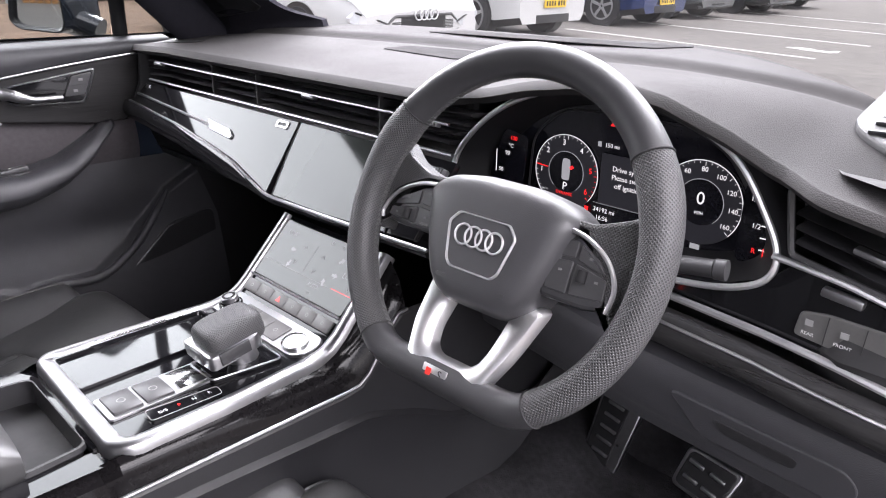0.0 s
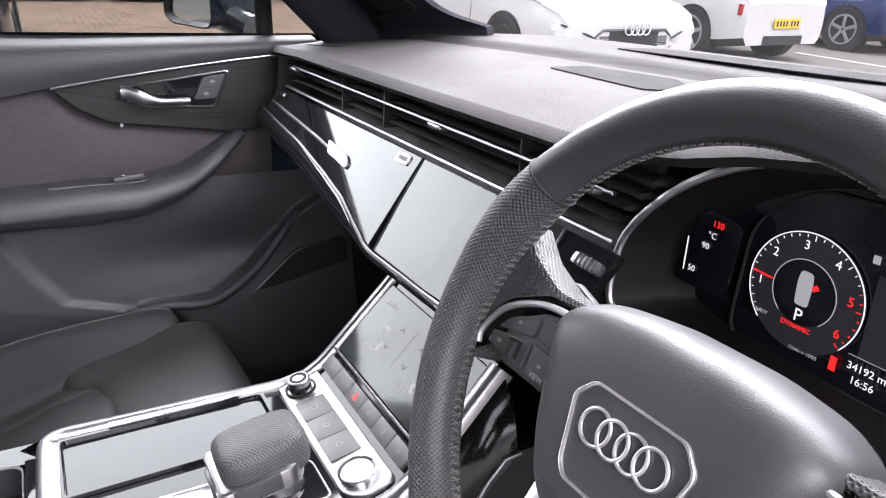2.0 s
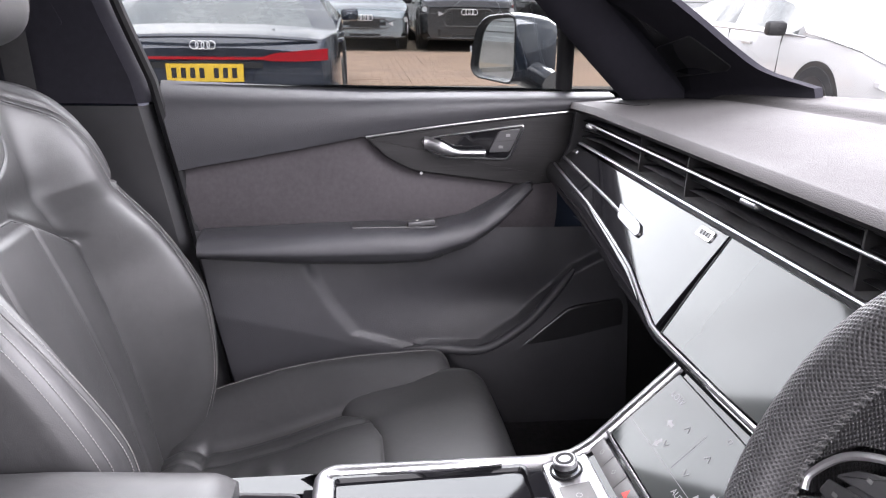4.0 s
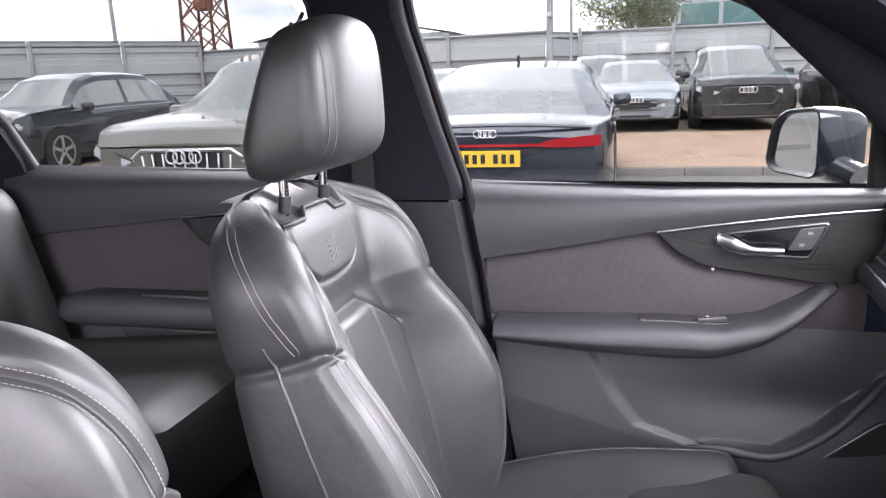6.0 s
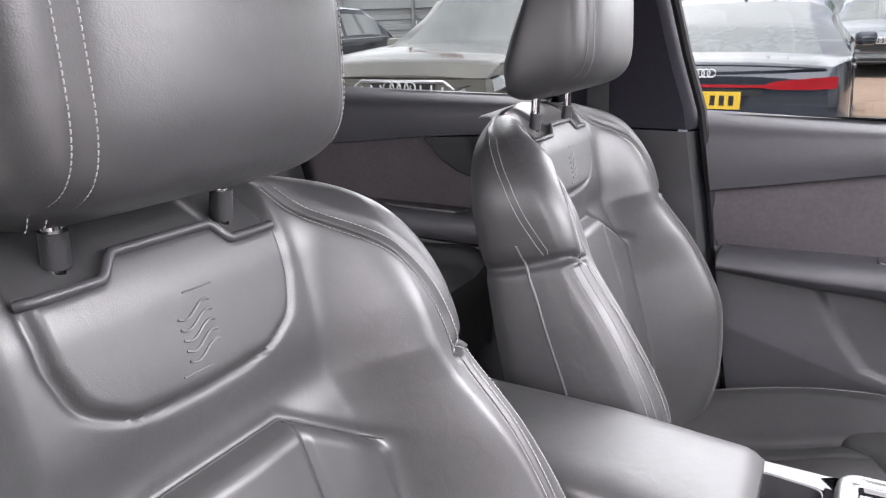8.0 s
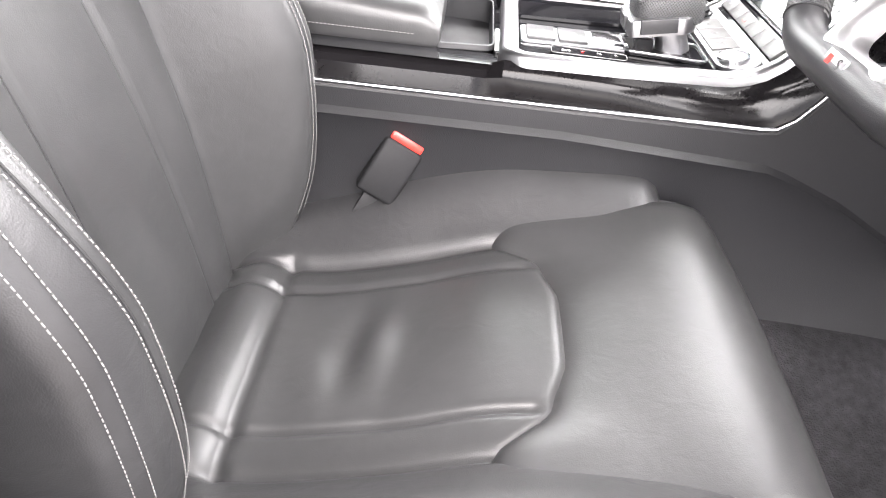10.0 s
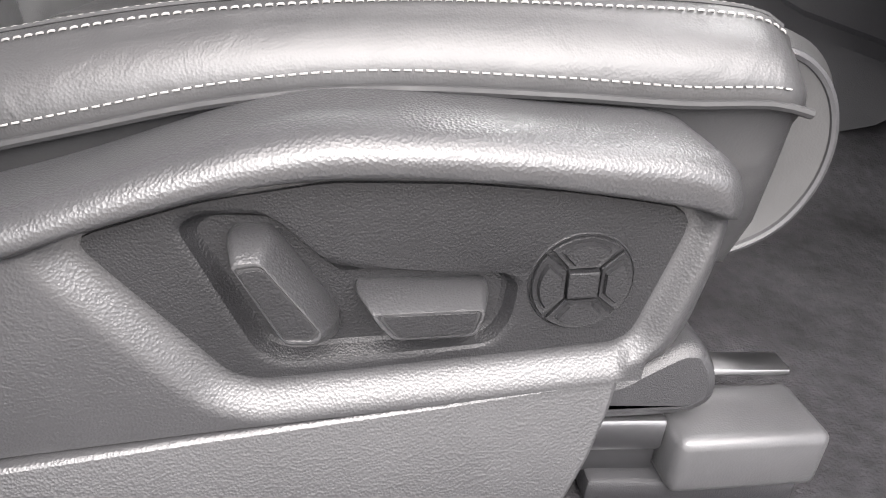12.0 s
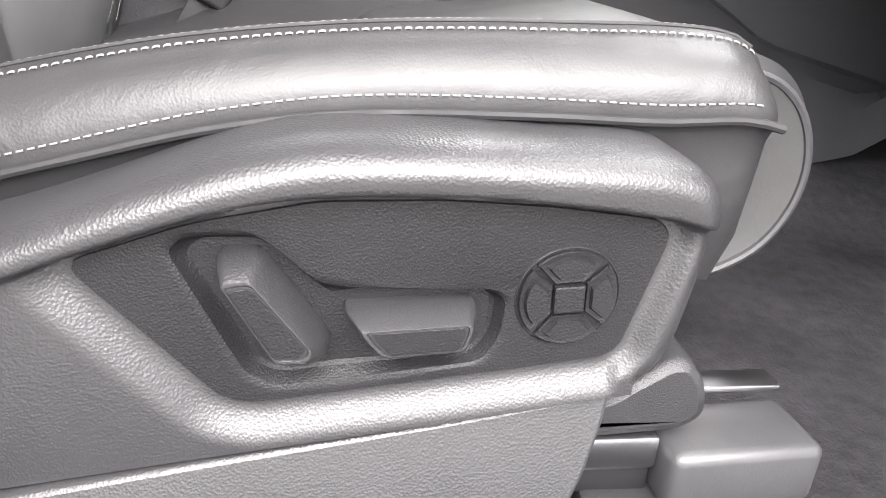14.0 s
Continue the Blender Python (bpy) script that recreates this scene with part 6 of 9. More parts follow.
for cx, cz in ((0.356, 1.131),):
    part("warning_triangle", plate([Vector((-.006, -.005)), Vector((.006, -.005)), Vector((0, .006))], lambda u, v, h: Vector((cx + u, SY - 0.0012 - h, cz + v)), 0.0003), LIT_RED, cluster, "lit red warning triangle")
part("lane_symbol", block(0.011, 0.006, 0.0003, 0, face_at(0.470, 1.012, 0.001)), LIT_GREY, cluster)
# side scales
for t_, x_, z_, m_ in (("130", 0.224, 1.093, LIT_RED), ("°C", 0.220, 1.083, LIT_WHITE), ("90", 0.215, 1.073, LIT_WHITE), ("50", 0.205, 1.050, LIT_WHITE), ("1/1", 0.532, 1.083, LIT_WHITE), ("1/2", 0.537, 1.056, LIT_WHITE), ("R", 0.538, 1.030, LIT_RED)):
    letters(t_, 0.0075, axes((x_, 0.236 if x_ < 0.3 else 0.240, z_), (1, 0, 0), (0, 0, 1)), m_, cluster, "lettering", 0.0001)
for x_, z0, z1, m_ in ((0.196, 1.046, 1.075, LIT_WHITE), (0.549, 1.026, 1.036, LIT_RED)):
    part("scale_bar", block(0.0009, 0.0006, z1 - z0, 0, pose(x_, 0.237, (z0 + z1) / 2)), m_, cluster)
for k in range(5):
    part("scale_tick", block(0.006, 0.0006, 0.0012, 0, pose(0.5445 + 0.0005 * k, 0.239, 1.083 - 0.0125 * k)), LIT_WHITE, cluster)
part("side_window", plate(rounded([(0.185, 1.035), (0.240, 1.035), (0.245, 1.098), (0.210, 1.104), (0.195, 1.075)], 0.008, 4), lambda u, v, h: Vector((u, 0.2375 - h, v)), 0.002), SCREEN_DARK, cluster)
part("side_window", plate(rounded([(0.520, 1.015), (0.553, 1.015), (0.553, 1.060), (0.540, 1.095), (0.520, 1.098)], 0.008, 4), lambda u, v, h: Vector((u, 0.2415 - h, v)), 0.002), SCREEN_DARK, cluster)

# ---- driver's side of the dashboard ----
RY = lambda x, z, h=0.0: Vector((x, 0.200 - 0.05 * (x - 0.58) - 0.20 * (1.05 - z) * 0.0 - h, z))
vb = rounded([(0.577, 1.113), (0.762, 1.075), (0.762, 1.020), (0.588, 1.052)], 0.006, 3)
rv = part("vent_back", plate(vb, lambda u, v, h: RY(u, v, h - 0.03), 0.01), SEAM, dash)
for k in range(4):
    a, b = (0.583 + 0.002 * k, 1.104 - 0.0135 * k), (0.762, 1.066 - 0.0125 * k)
    prof = [(0.0, 0.0), (0.005, 0.0022), (0.034, 0.002), (0.034, -0.002), (0.005, -0.002)]
    rows = [[RY(a[0] + (b[0] - a[0]) * t, a[1] + (b[1] - a[1]) * t + dz, -dy + 0.002) for dy, dz in prof] for t in np.linspace(0, 1, 8)]
    part("vent_slat", grid(rows, close_u=True, caps=True), ALU if k == 1 else PLASTIC_FINE, rv)
part("vent_slider", block(0.030, 0.012, 0.006, 0.002, pose(0.655, 0.188, 1.072, 0, 11, -3)), ALU, rv)
part("vent_surround", tube([RY(p.x, p.y, 0.002) for p in vb], 0.0035, 6, closed=True), PLASTIC_FINE, dash)
part("strip_right", tube([RY(x, lerp(x, [.573, .64, .77], [1.047, 1.040, 1.012]), 0.004) for x in np.linspace(0.573, 0.765, 14)], 0.0046, 8, flat=0.7), SATIN, dash, "bright satin strip under the vent")
gl = [(0.455, 0.993), (0.53, 1.002), (0.572, 1.020), (0.590, 1.044), (0.765, 1.010), (0.765, 0.947), (0.66, 0.963), (0.56, 0.971), (0.47, 0.9755)]
part("gloss_field", plate(rounded(gl, 0.006, 3), lambda u, v, h: RY(u, v, h), 0.02, 0.002), GLOSS, dash, "gloss black field with the light switches")
part("vent_roller", block(0.036, 0.010, 0.009, 0.002, pose(0.640, 0.190, 1.028, 0, 5, -3)), ALU, dash)
swp = rounded([(0.6065, 1.002), (0.630, 1.0065), (0.745, 1.006), (0.745, 0.966), (0.6035, 0.9775)], 0.005, 3)
lightsw = part("light_switch", plate(swp, lambda u, v, h: RY(u, v, h + 0.003), 0.006, 0.0015), BUTTON_SATIN, dash, "satin grey row of light buttons")
for x in (0.632, 0.664):
    part("gap", block(0.0008, 0.001, 0.029, 0, pose(x, 0.1945 - 0.05 * (x - 0.58), 0.991, 0, 3, 0)), SEAM, lightsw)
for x, t_ in ((0.617, "REAR"), (0.648, "FRONT")):
    letters(t_, 0.0048, axes((x, 0.1936 - 0.05 * (x - 0.58), 0.984 - 0.05 * (x - 0.617)), (1, 0, -0.03), (0.0, 0, 1)), MARK, dash, "lettering", 0.0001)
    part("symbol", block(0.007, 0.0004, 0.006, 0, pose(x, 0.1934 - 0.05 * (x - 0.58), 0.995 - 0.05 * (x - 0.617))), MARK_DIM, lightsw)
part("symbol", disc(0.003, 0.0004, axes((0.690, 0.1884, 0.988), (1, 0, 0), (0, 0, 1)), 12), MARK_DIM, lightsw)
part("foot_strip_right", tube([RY(x, lerp(x, [.44, .572, .635, .69, .77], [.9745, .9685, .9630, .9555, .942]), 0.006) for x in np.linspace(0.44, 0.765, 20)], 0.0042, 8), SATIN, dash, "satin strip under the driver's field")
veneer_z = lambda x: lerp(x, [.44, .572, .635, .69, .77], [.960, .953, .946, .942, .940])
rows = []
for x in np.linspace(0.43, 0.765, 24):
    z0 = veneer_z(x)
    rows.append([q for q in spline([RY(x, z0, 0.004), RY(x, z0 - 0.010, 0.018), RY(x, z0 - 0.026, 0.024), RY(x, z0 - 0.040, 0.014), RY(x, z0 - 0.046, -0.03)], 3)])
part("veneer_swelling", grid(rows), WOOD_X, dash, "dark brown veneer swelling")
# bright tube laid on the swelling in place of its edge highlight
part("veneer_highlight", tube([RY(x, veneer_z(x) - 0.011, 0.0195) for x in np.linspace(0.45, 0.72, 16)], 0.0020, 6), SATIN, dash)
rows = []
for x in np.linspace(0.20, 0.765, 20):
    z0 = lerp(x, [.20, .44, .60, .77], [.94, .905, .895, .885])
    rows.append([Vector((x, y, z0 + dz)) for y, dz in ((0.225, 0.006), (0.196, -0.004), (0.194, -0.030), (0.202, -0.060), (0.216, -0.092), (0.255, -0.104), (0.55, -0.03))])
part("knee_panel", grid([[q for q in spline(r, 3)] for r in rows]), DOOR_SOFT, dash, "grained black knee panel")
lid = rounded([(0.493, 0.871), (0.674, 0.862), (0.690, 0.846), (0.682, 0.812), (0.532, 0.820)], 0.012, 4)
knee_y = lambda z: lerp(z, [0.80, 0.836, 0.866, 0.89], [0.216, 0.202, 0.194, 0.196])
store = part("storage_lid", plate(lid, lambda u, v, h: Vector((u, knee_y(v) - 0.004 - h, v)), 0.006, 0.002), DOOR_SOFT, dash, "dark storage lid in the knee panel")
dent = rounded([(0.545, 0.856), (0.634, 0.850), (0.630, 0.834), (0.556, 0.840)], 0.007, 4)
part("finger_dent", plate(dent, lambda u, v, h: Vector((u, knee_y(v) - 0.0046 - h, v)), 0.003, 0.001), PLASTIC_FINE, store)
# side speaker on the dash end
sv = rounded([(0.585, 0.30), (0.640, 0.262), (0.70, 0.28), (0.66, 0.42), (0.585, 0.425)], 0.02, 4)
gr = part("dash_end_grille", plate(sv, lambda u, v, h: Vector((u, v, dash_height(u, v) + 0.008 + h)), 0.012, 0.004), PLASTIC_FINE, dash, "slatted grille on the dash end")
for k in range(6):
    part("grille_slat", block(0.085, 0.007, 0.004, 0.001, pose(0.645, 0.30 + 0.020 * k, dash_height(0.64, 0.30 + 0.020 * k) + 0.010, 0, 0, 14)), BUTTON_LIT, gr)

# ---- steering wheel ----
wheel_ob = thing("steering_wheel", "flat-bottomed black leather steering wheel with satin spokes and pale stitching", "steering wheel", at=(0.374, 0.023, 1.0585))
WX, WU = Vector((0.9995, 0.031, 0)), Vector((-0.0125, 0.399, 0.917))
WH = axes((0.374, 0.023, 1.0585), WX, WU)
WM = lambda u, v, h=0.0: WH @ Vector((u, v, h))


def rim_at(a):
    r = 0.168
    s = math.sin(a)
    if s < 0:
        flat = 0.147 / max(0.2, -s)
        k = 0.010
        hh = max(k - abs(r - flat), 0) / k
        r = min(r, flat) - hh * hh * k * 0.25
    return r * math.cos(a), r * math.sin(a)


def rim_radius(a):
    d = math.degrees(a) % 360
    bump_ = max(groove(d - 25, 14), groove(d - 155, 14))
    return 0.0162 + 0.0022 * bump_


def rim_piece(a0, a1, n):
    angs = [radians(a0 + (a1 - a0) * k / n) for k in range(n + 1)]
    return tube([WM(*rim_at(a)) for a in angs], lambda t: rim_radius(radians(a0 + (a1 - a0) * t)), 28, flat=1.12, up=WH.to_3x3() @ Vector((0, 0, 1)), uv=True)


for a0, a1, m, lab in ((36, 144, LEATHER_WHEEL, "smooth black leather"), (144.4, 232, LEATHER_DOTS, "punched black leather grip"), (232.4, 306, LEATHER_WHEEL, "smooth black leather"), (306.4, 395.6, LEATHER_DOTS, "punched black leather grip")):
    part("rim", rim_piece(a0, a1, 60), m, wheel_ob, lab)
for a in (36, 144.2, 232.2, 306.2):
    x, y = rim_at(radians(a))
    c = WM(x, y)
    t = (WM(*rim_at(radians(a + 1))) - WM(*rim_at(radians(a - 1)))).normalized()
    n1 = (WH.to_3x3() @ Vector((0, 0, 1)))
    n2 = t.cross(n1).normalized()
    rr = rim_radius(radians(a)) + 0.0003
    part("rim_seam", tube([c + n2 * rr * math.cos(b) + n1 * rr * 1.12 * math.sin(b) for b in np.linspace(0, 2 * math.pi, 30, endpoint=False)], 0.0009, 6, closed=True), SEAM, wheel_ob)
# cross-stitching on the inside of the rim
thr = []
for k in range(150):
    a = radians(-55 + k * (290 / 150))
    x, y = rim_at(a)
    r = math.hypot(x, y)
    ux, uy = x / r, y / r
    rr = rim_radius(a) + 0.0003
    for s0, s1, da in ((-0.35, 0.35, 0.006), (-0.30, 0.30, -0.010)):
        def q(ang, aa):
            xx, yy = rim_at(aa)
            r2 = math.hypot(xx, yy)
            return WM(xx - xx / r2 * rr * math.cos(ang), yy - yy / r2 * rr * math.cos(ang), rr * 1.12 * math.sin(ang) + 0.0)
        base = -0.25
        thr.append(tube([q(base + s0 * 0.7, a - da), q(base, a), q(base + s1 * 0.7, a + da)], 0.00058, 5))
part("rim_stitching", join(*thr), RIM_THREAD, wheel_ob, "pale cross-stitching inside the rim", kind="stuff")

# airbag cover
half_hub = [(0.030, 0.0535), (0.068, 0.048), (0.0925, 0.033), (0.083, -0.001), (0.0725, -0.034), (0.058, -0.061), (0.036, -0.077)]
hub_out = rounded([(-u, v) for u, v in reversed(half_hub)] + half_hub, 0.011, 6)[::-1]
hc_ = Vector((0, -0.014))
ho = polar(hub_out, hc_, 96)
rows = []
for f, h in ((0.99, -0.045), (1.0, -0.026), (0.992, -0.016), (0.965, -0.006), (0.91, 0.003), (0.83, 0.0085), (0.72, 0.0115), (0.6, 0.0127), (0.45, 0.0132), (0.25, 0.0133)):
    rows.append([WM(*(hc_ + (p - hc_) * f), h) for p in ho])
bm = grid(rows, close_u=True)
bm.faces.new([bm.verts.new(p) for p in rows[-1]])
hub = part("airbag_cover", bm, HUB_SKIN, wheel_ob, "satin black airbag cover", sharp=80)
half_shield = [(0.031, 0.0125), (0.0412, 0.0010), (0.0325, -0.0355), (0.0260, -0.0420)]
shield = rounded([(-u, v) for u, v in half_shield] + half_shield[::-1], 0.004, 5)
shin = [Vector((0, -0.012)) + (p - Vector((0, -0.012))) * 0.935 for p in shield]
part("badge_frame", ring_plate(shield, shin, lambda u, v, h: WM(u, v, h + 0.0136), [(0, -0.002), (0.1, 0.0010), (0.3, 0.0014), (0.42, 0.0002), (0.55, 0.0012), (0.9, 0.0012), (1, -0.002)]), SATIN, hub, "satin aluminium badge frame")
part("badge_field", plate(shin, lambda u, v, h: WM(u, v, h + 0.0134), 0.002), HUB_SKIN, hub)
four_rings(hub, WH @ pose(0, -0.0085, 0.0140), 0.0097, 0.0011, 1.30)
for x in (-0.030, 0.040):
    part("moulded_mark", block(0.020 if x < 0 else 0.008, 0.004, 0.0004, 0, WH @ pose(x, -0.052, 0.0122)), BUTTON, hub)

# button spokes
for sgn in (-1, 1):
    dv = -0.006 if sgn > 0 else 0.0
    so = [(0.060, 0.029), (0.100, 0.026), (0.130, 0.012), (0.145, -0.008), (0.144, -0.017), (0.122, -0.020), (0.068, -0.020)]
    near = lambda u: 0.060 + (u - 0.060) * (0.86 if sgn > 0 else 1.03)
    low = lambda v: v * 1.7 if sgn > 0 and v < -0.010 else v
    so = rounded([(sgn * near(u), low(v) + dv) for u, v in so], 0.006, 4)
    spoke = part("button_spoke", plate(so, lambda u, v, h: WM(u, v, h - 0.004 - 0.06 * max(0, abs(u) - 0.07)), 0.028, 0.004), BUTTON, wheel_ob, "dark button spoke")
    edge_ = spline([WM(sgn * near(u), low(v) + dv, h) for u, v, h in ((0.062, 0.031, -0.001), (0.101, 0.028, -0.003), (0.132, 0.0135, -0.005), (0.1475, -0.008, -0.007), (0.146, -0.018, -0.007))], 6)
    part("spoke_edge", tube(edge_, 0.0023, 8), SATIN, spoke, "satin silver edge")
    wrap = rounded([(sgn * u, v + dv) for u, v in ((0.060, 0.041), (0.100, 0.040), (0.132, 0.052), (0.156, 0.070), (0.164, 0.0), (0.157, -0.066 if sgn > 0 else -0.030), (0.149, -0.064 if sgn > 0 else -0.030), (near(0.145), low(-0.019)), (near(0.149), -0.007), (near(0.134), 0.0155), (near(0.102), 0.0305), (0.060, 0.033))], 0.005, 3)
    bm = plate(wrap, lambda u, v, h: WM(u, v, h - 0.006 - 0.05 * max(0, abs(u) - 0.10)), 0.024, 0.004)
    bm.normal_update()
    lay = bm.loops.layers.uv.new("metres")
    flat_ = WH.inverted()
    for f_ in bm.faces:
        for lp in f_.loops:
            q = flat_ @ lp.vert.co
            lp[lay].uv = q.xy if abs(f_.normal.dot(WH.to_3x3().col[2])) > 0.5 else (q.x + q.y, q.z)
    part("spoke_leather", bm, LEATHER_DOTS, wheel_ob, "punched black leather between buttons and rim")
    for pts in (((0.066, 0.023), (0.098, 0.022), (0.098, 0.007), (0.066, 0.005)), ((0.101, 0.021), (0.126, 0.010), (0.136, -0.001), (0.101, 0.006)), ((0.071, 0.002), (0.098, 0.004), (0.098, -0.015), (0.073, -0.015)), ((0.101, 0.003), (0.138, -0.004), (0.139, -0.013), (0.101, -0.015))):
        b = rounded([(sgn * near(u), low(v) + dv) for u, v in pts], 0.002, 3)
        part("button", plate(b, lambda u, v, h: WM(u, v, h - 0.0028 - 0.06 * max(0, abs(u) - 0.07)), 0.004, 0.001), BUTTON_LIT, spoke)
    part("scroll_roller", tube([WM(sgn * near(0.112), -0.012 + dv, -0.003), WM(sgn * near(0.112), -0.001 + dv, -0.003)], 0.0045, 16), RUBBER, spoke, "ribbed scroll roller")
    for u, v in ((0.086, -0.006), (0.116, 0.010), (0.082, 0.014), (0.128, -0.008)):
        part("symbol", block(0.0034, 0.0022, 0.0004, 0, WH @ pose(sgn * near(u), v + dv, -0.0020 - 0.06 * max(0, near(u) - 0.07))), SYMBOL, spoke)
letters("VIEW", 0.0052, WH @ pose(-0.086, -0.013, -0.0030), MARK_DIM, wheel_ob, "lettering", 0.0001)
# satin lower spokes with a small badge
leg_o = rounded([(-0.070, -0.052), (-0.060, -0.105), (-0.046, -0.142), (-0.030, -0.154), (0.030, -0.154), (0.046, -0.142), (0.060, -0.105), (0.070, -0.052)], 0.010, 5)
leg_i = rounded([(-0.036, -0.060), (-0.035, -0.105), (-0.030, -0.121), (-0.020, -0.128), (0.020, -0.128), (0.030, -0.121), (0.035, -0.105), (0.036, -0.060)], 0.008, 5)
LO, LI = polar(leg_o, (0, -0.10), 120), polar(leg_i, (0, -0.10), 120)
leg_h = lambda v: lerp(v, [-0.160, -0.150, -0.10, -0.055], [0.012, 0.012, -0.006, -0.026])
part("lower_spoke", ring_plate(LO, LI, lambda u, v, h: WM(u, v, h + leg_h(v)), [(0, -0.014), (0.0, 0.0), (0.08, 0.004), (0.3, 0.006), (0.6, 0.005), (0.9, 0.001), (1.0, -0.004), (1.0, -0.016)]), SATIN, wheel_ob, "satin aluminium double lower spoke")
part("spoke_badge", block(0.030, 0.013, 0.002, 0.0008, WH @ pose(-0.002, -0.1420, 0.0165)), SATIN, wheel_ob)
part("badge_mark", block(0.006, 0.007, 0.0006, 0, WH @ pose(-0.009, -0.1420, 0.0178)), RED, wheel_ob, "small red badge mark")
letters("S", 0.012, WH @ pose(0.005, -0.1420, 0.0178), BUTTON, wheel_ob, "lettering", 0.0002)
part("hub_back", disc(0.052, 0.04, WH @ pose(0, -0.012, -0.03), 40, 0.01), PLASTIC_FINE, wheel_ob)

# column, shroud and stalks
col = thing("steering_column", "black steering column shroud with two control stalks", "steering column", at=(0.374, 0.15, 1.0))
part("shroud", tube([WM(0, -0.012, -0.06), WM(0, -0.014, -0.14), WM(0, -0.016, -0.28)], 0.043, 24, flat=0.9), PLASTIC_FINE, col)
st = part("wiper_stalk", tube(spline([WM(0.03, 0.004, -0.10), WM(0.09, 0.014, -0.103), WM(0.14, 0.023, -0.106), WM(0.174, 0.028, -0.108)], 5), lambda t: 0.007 + 0.004 * smooth01((t - 0.4) / 0.3), 16, flat=0.75), PLASTIC_FINE, col, "black wiper stalk with white symbols")
part("stalk_tip", tube([WM(0.175, 0.0282, -0.108), WM(0.185, 0.0295, -0.1085)], 0.0098, 16), BUTTON, st)
for u in (0.145, 0.162):
    part("symbol", block(0.006, 0.004, 0.0005, 0, WH @ pose(u, 0.026, -0.0985)), MARK, st)
s2 = part("indicator_stalk", tube(spline([WM(-0.04, 0.0, -0.08), WM(-0.11, 0.012, -0.078), WM(-0.17, 0.018, -0.07), WM(-0.20, 0.018, -0.066)], 5), lambda t: 0.007 + 0.005 * smooth01((t - 0.4) / 0.3), 16, flat=0.75), BUTTON, col, "black indicator stalk")
part("symbol", block(0.006, 0.004, 0.0005, 0, WH @ pose(-0.175, 0.030, -0.062)), MARK, s2)
for sgn in (-1, 1):
    part("shift_paddle", plate(rounded([(sgn * 0.075, 0.030), (sgn * 0.125, 0.046), (sgn * 0.135, 0.010), (sgn * 0.12, -0.010), (sgn * 0.078, -0.012)], 0.008, 4), lambda u, v, h: WM(u, v, h - 0.040), 0.006, 0.002), BUTTON, col, "dark shift paddle")

# ---- pedals ----
rest = thing("foot_rest", "satin metal foot rest with black rubber bars", "pedal", at=(0.26, 0.50, 0.50))
FR = axes((0.262, 0.500, 0.560), (1, 0.05, -0.06), (0.0, 0.36, 0.93))
part("plate", plate(rounded([(-0.036, -0.10), (0.030, -0.11), (0.048, 0.10), (-0.036, 0.095)], 0.01, 4), lambda u, v, h: FR @ Vector((u, v, h)), 0.012, 0.003), BRUSHED, rest)
part("pad", plate(rounded([(-0.031, -0.094), (0.012, -0.102), (0.024, 0.088), (-0.031, 0.086)], 0.008, 4), lambda u, v, h: FR @ Vector((u, v, h + 0.002)), 0.004, 0.001), RUBBER, rest)
for k in range(8):
    part("grip_bar", block(0.032, 0.006, 0.004, 0.0015, FR @ pose(-0.004 + 0.0004 * k, -0.076 + 0.022 * k, 0.0035, 0, 0, -8)), BRUSHED, rest)
pedal = thing("brake_pedal", "satin metal brake pedal with black rubber grip", "pedal", at=(0.44, 0.50, 0.52))
FB = axes((0.442, 0.480, 0.560), (1, 0.0, -0.10), (0.08, 0.42, 0.90))
part("plate", plate(rounded([(-0.046, -0.034), (0.036, -0.040), (0.052, 0.034), (-0.040, 0.036)], 0.012, 4), lambda u, v, h: FB @ Vector((u, v, h)), 0.012, 0.003), BRUSHED, pedal)
part("pad", plate(rounded([(-0.040, -0.028), (0.031, -0.033), (0.044, 0.028), (-0.034, 0.030)], 0.010, 4), lambda u, v, h: FB @ Vector((u, v, h + 0.002)), 0.004, 0.001), RUBBER, pedal)
for u, v in ((-0.018, 0.014), (0.018, 0.010), (-0.018, -0.012), (0.014, -0.016)):
    part("grip_bar", block(0.026, 0.007, 0.004, 0.0015, FB @ pose(u, v, 0.0035, 0, 0, -8)), BRUSHED, pedal)
part("arm", tube([FB @ Vector((0, 0, -0.01)), FB @ Vector((0.0, 0.06, -0.06)), (0.44, 0.62, 0.78)], 0.010, 8), RUBBER, pedal)


# ---- centre console ----
console = thing("centre_console", "gloss black centre console with satin frame and gear selector", "console", at=(0, -0.1, 0.5))
CY, CZ = [-.70, -.02, .010, .030, .113, .125], [.826, .826, .832, .845, .931, .944]
cz = lambda y: lerp(y, CY, CZ)


def C(x, y, h=0.0):
    s = (cz(y + 0.004) - cz(y - 0.004)) / 0.008
    n = Vector((0, -s, 1)).normalized()
    return Vector((x, y, cz(y))) + n * h


def c_axes(x, y, h=0.0):
    s = (cz(y + 0.004) - cz(y - 0.004)) / 0.008
    return axes(C(x, y, h), (1, 0, 0), (0, 1, s))


right_x = lambda y: lerp(y, [-.30, -.14, -.04, .06, .12], [.140, .136, .128, .121, .117])
left_x = -0.121

# gloss top
rows = [[C(left_x + 0.012 + (right_x(y) - left_x - 0.024) * t, y, -0.003) for t in np.linspace(0, 1, 12)] for y in np.linspace(-0.262, 0.118, 60)]
part("top_panel", grid(rows), GLOSS, console, "gloss black top panel")
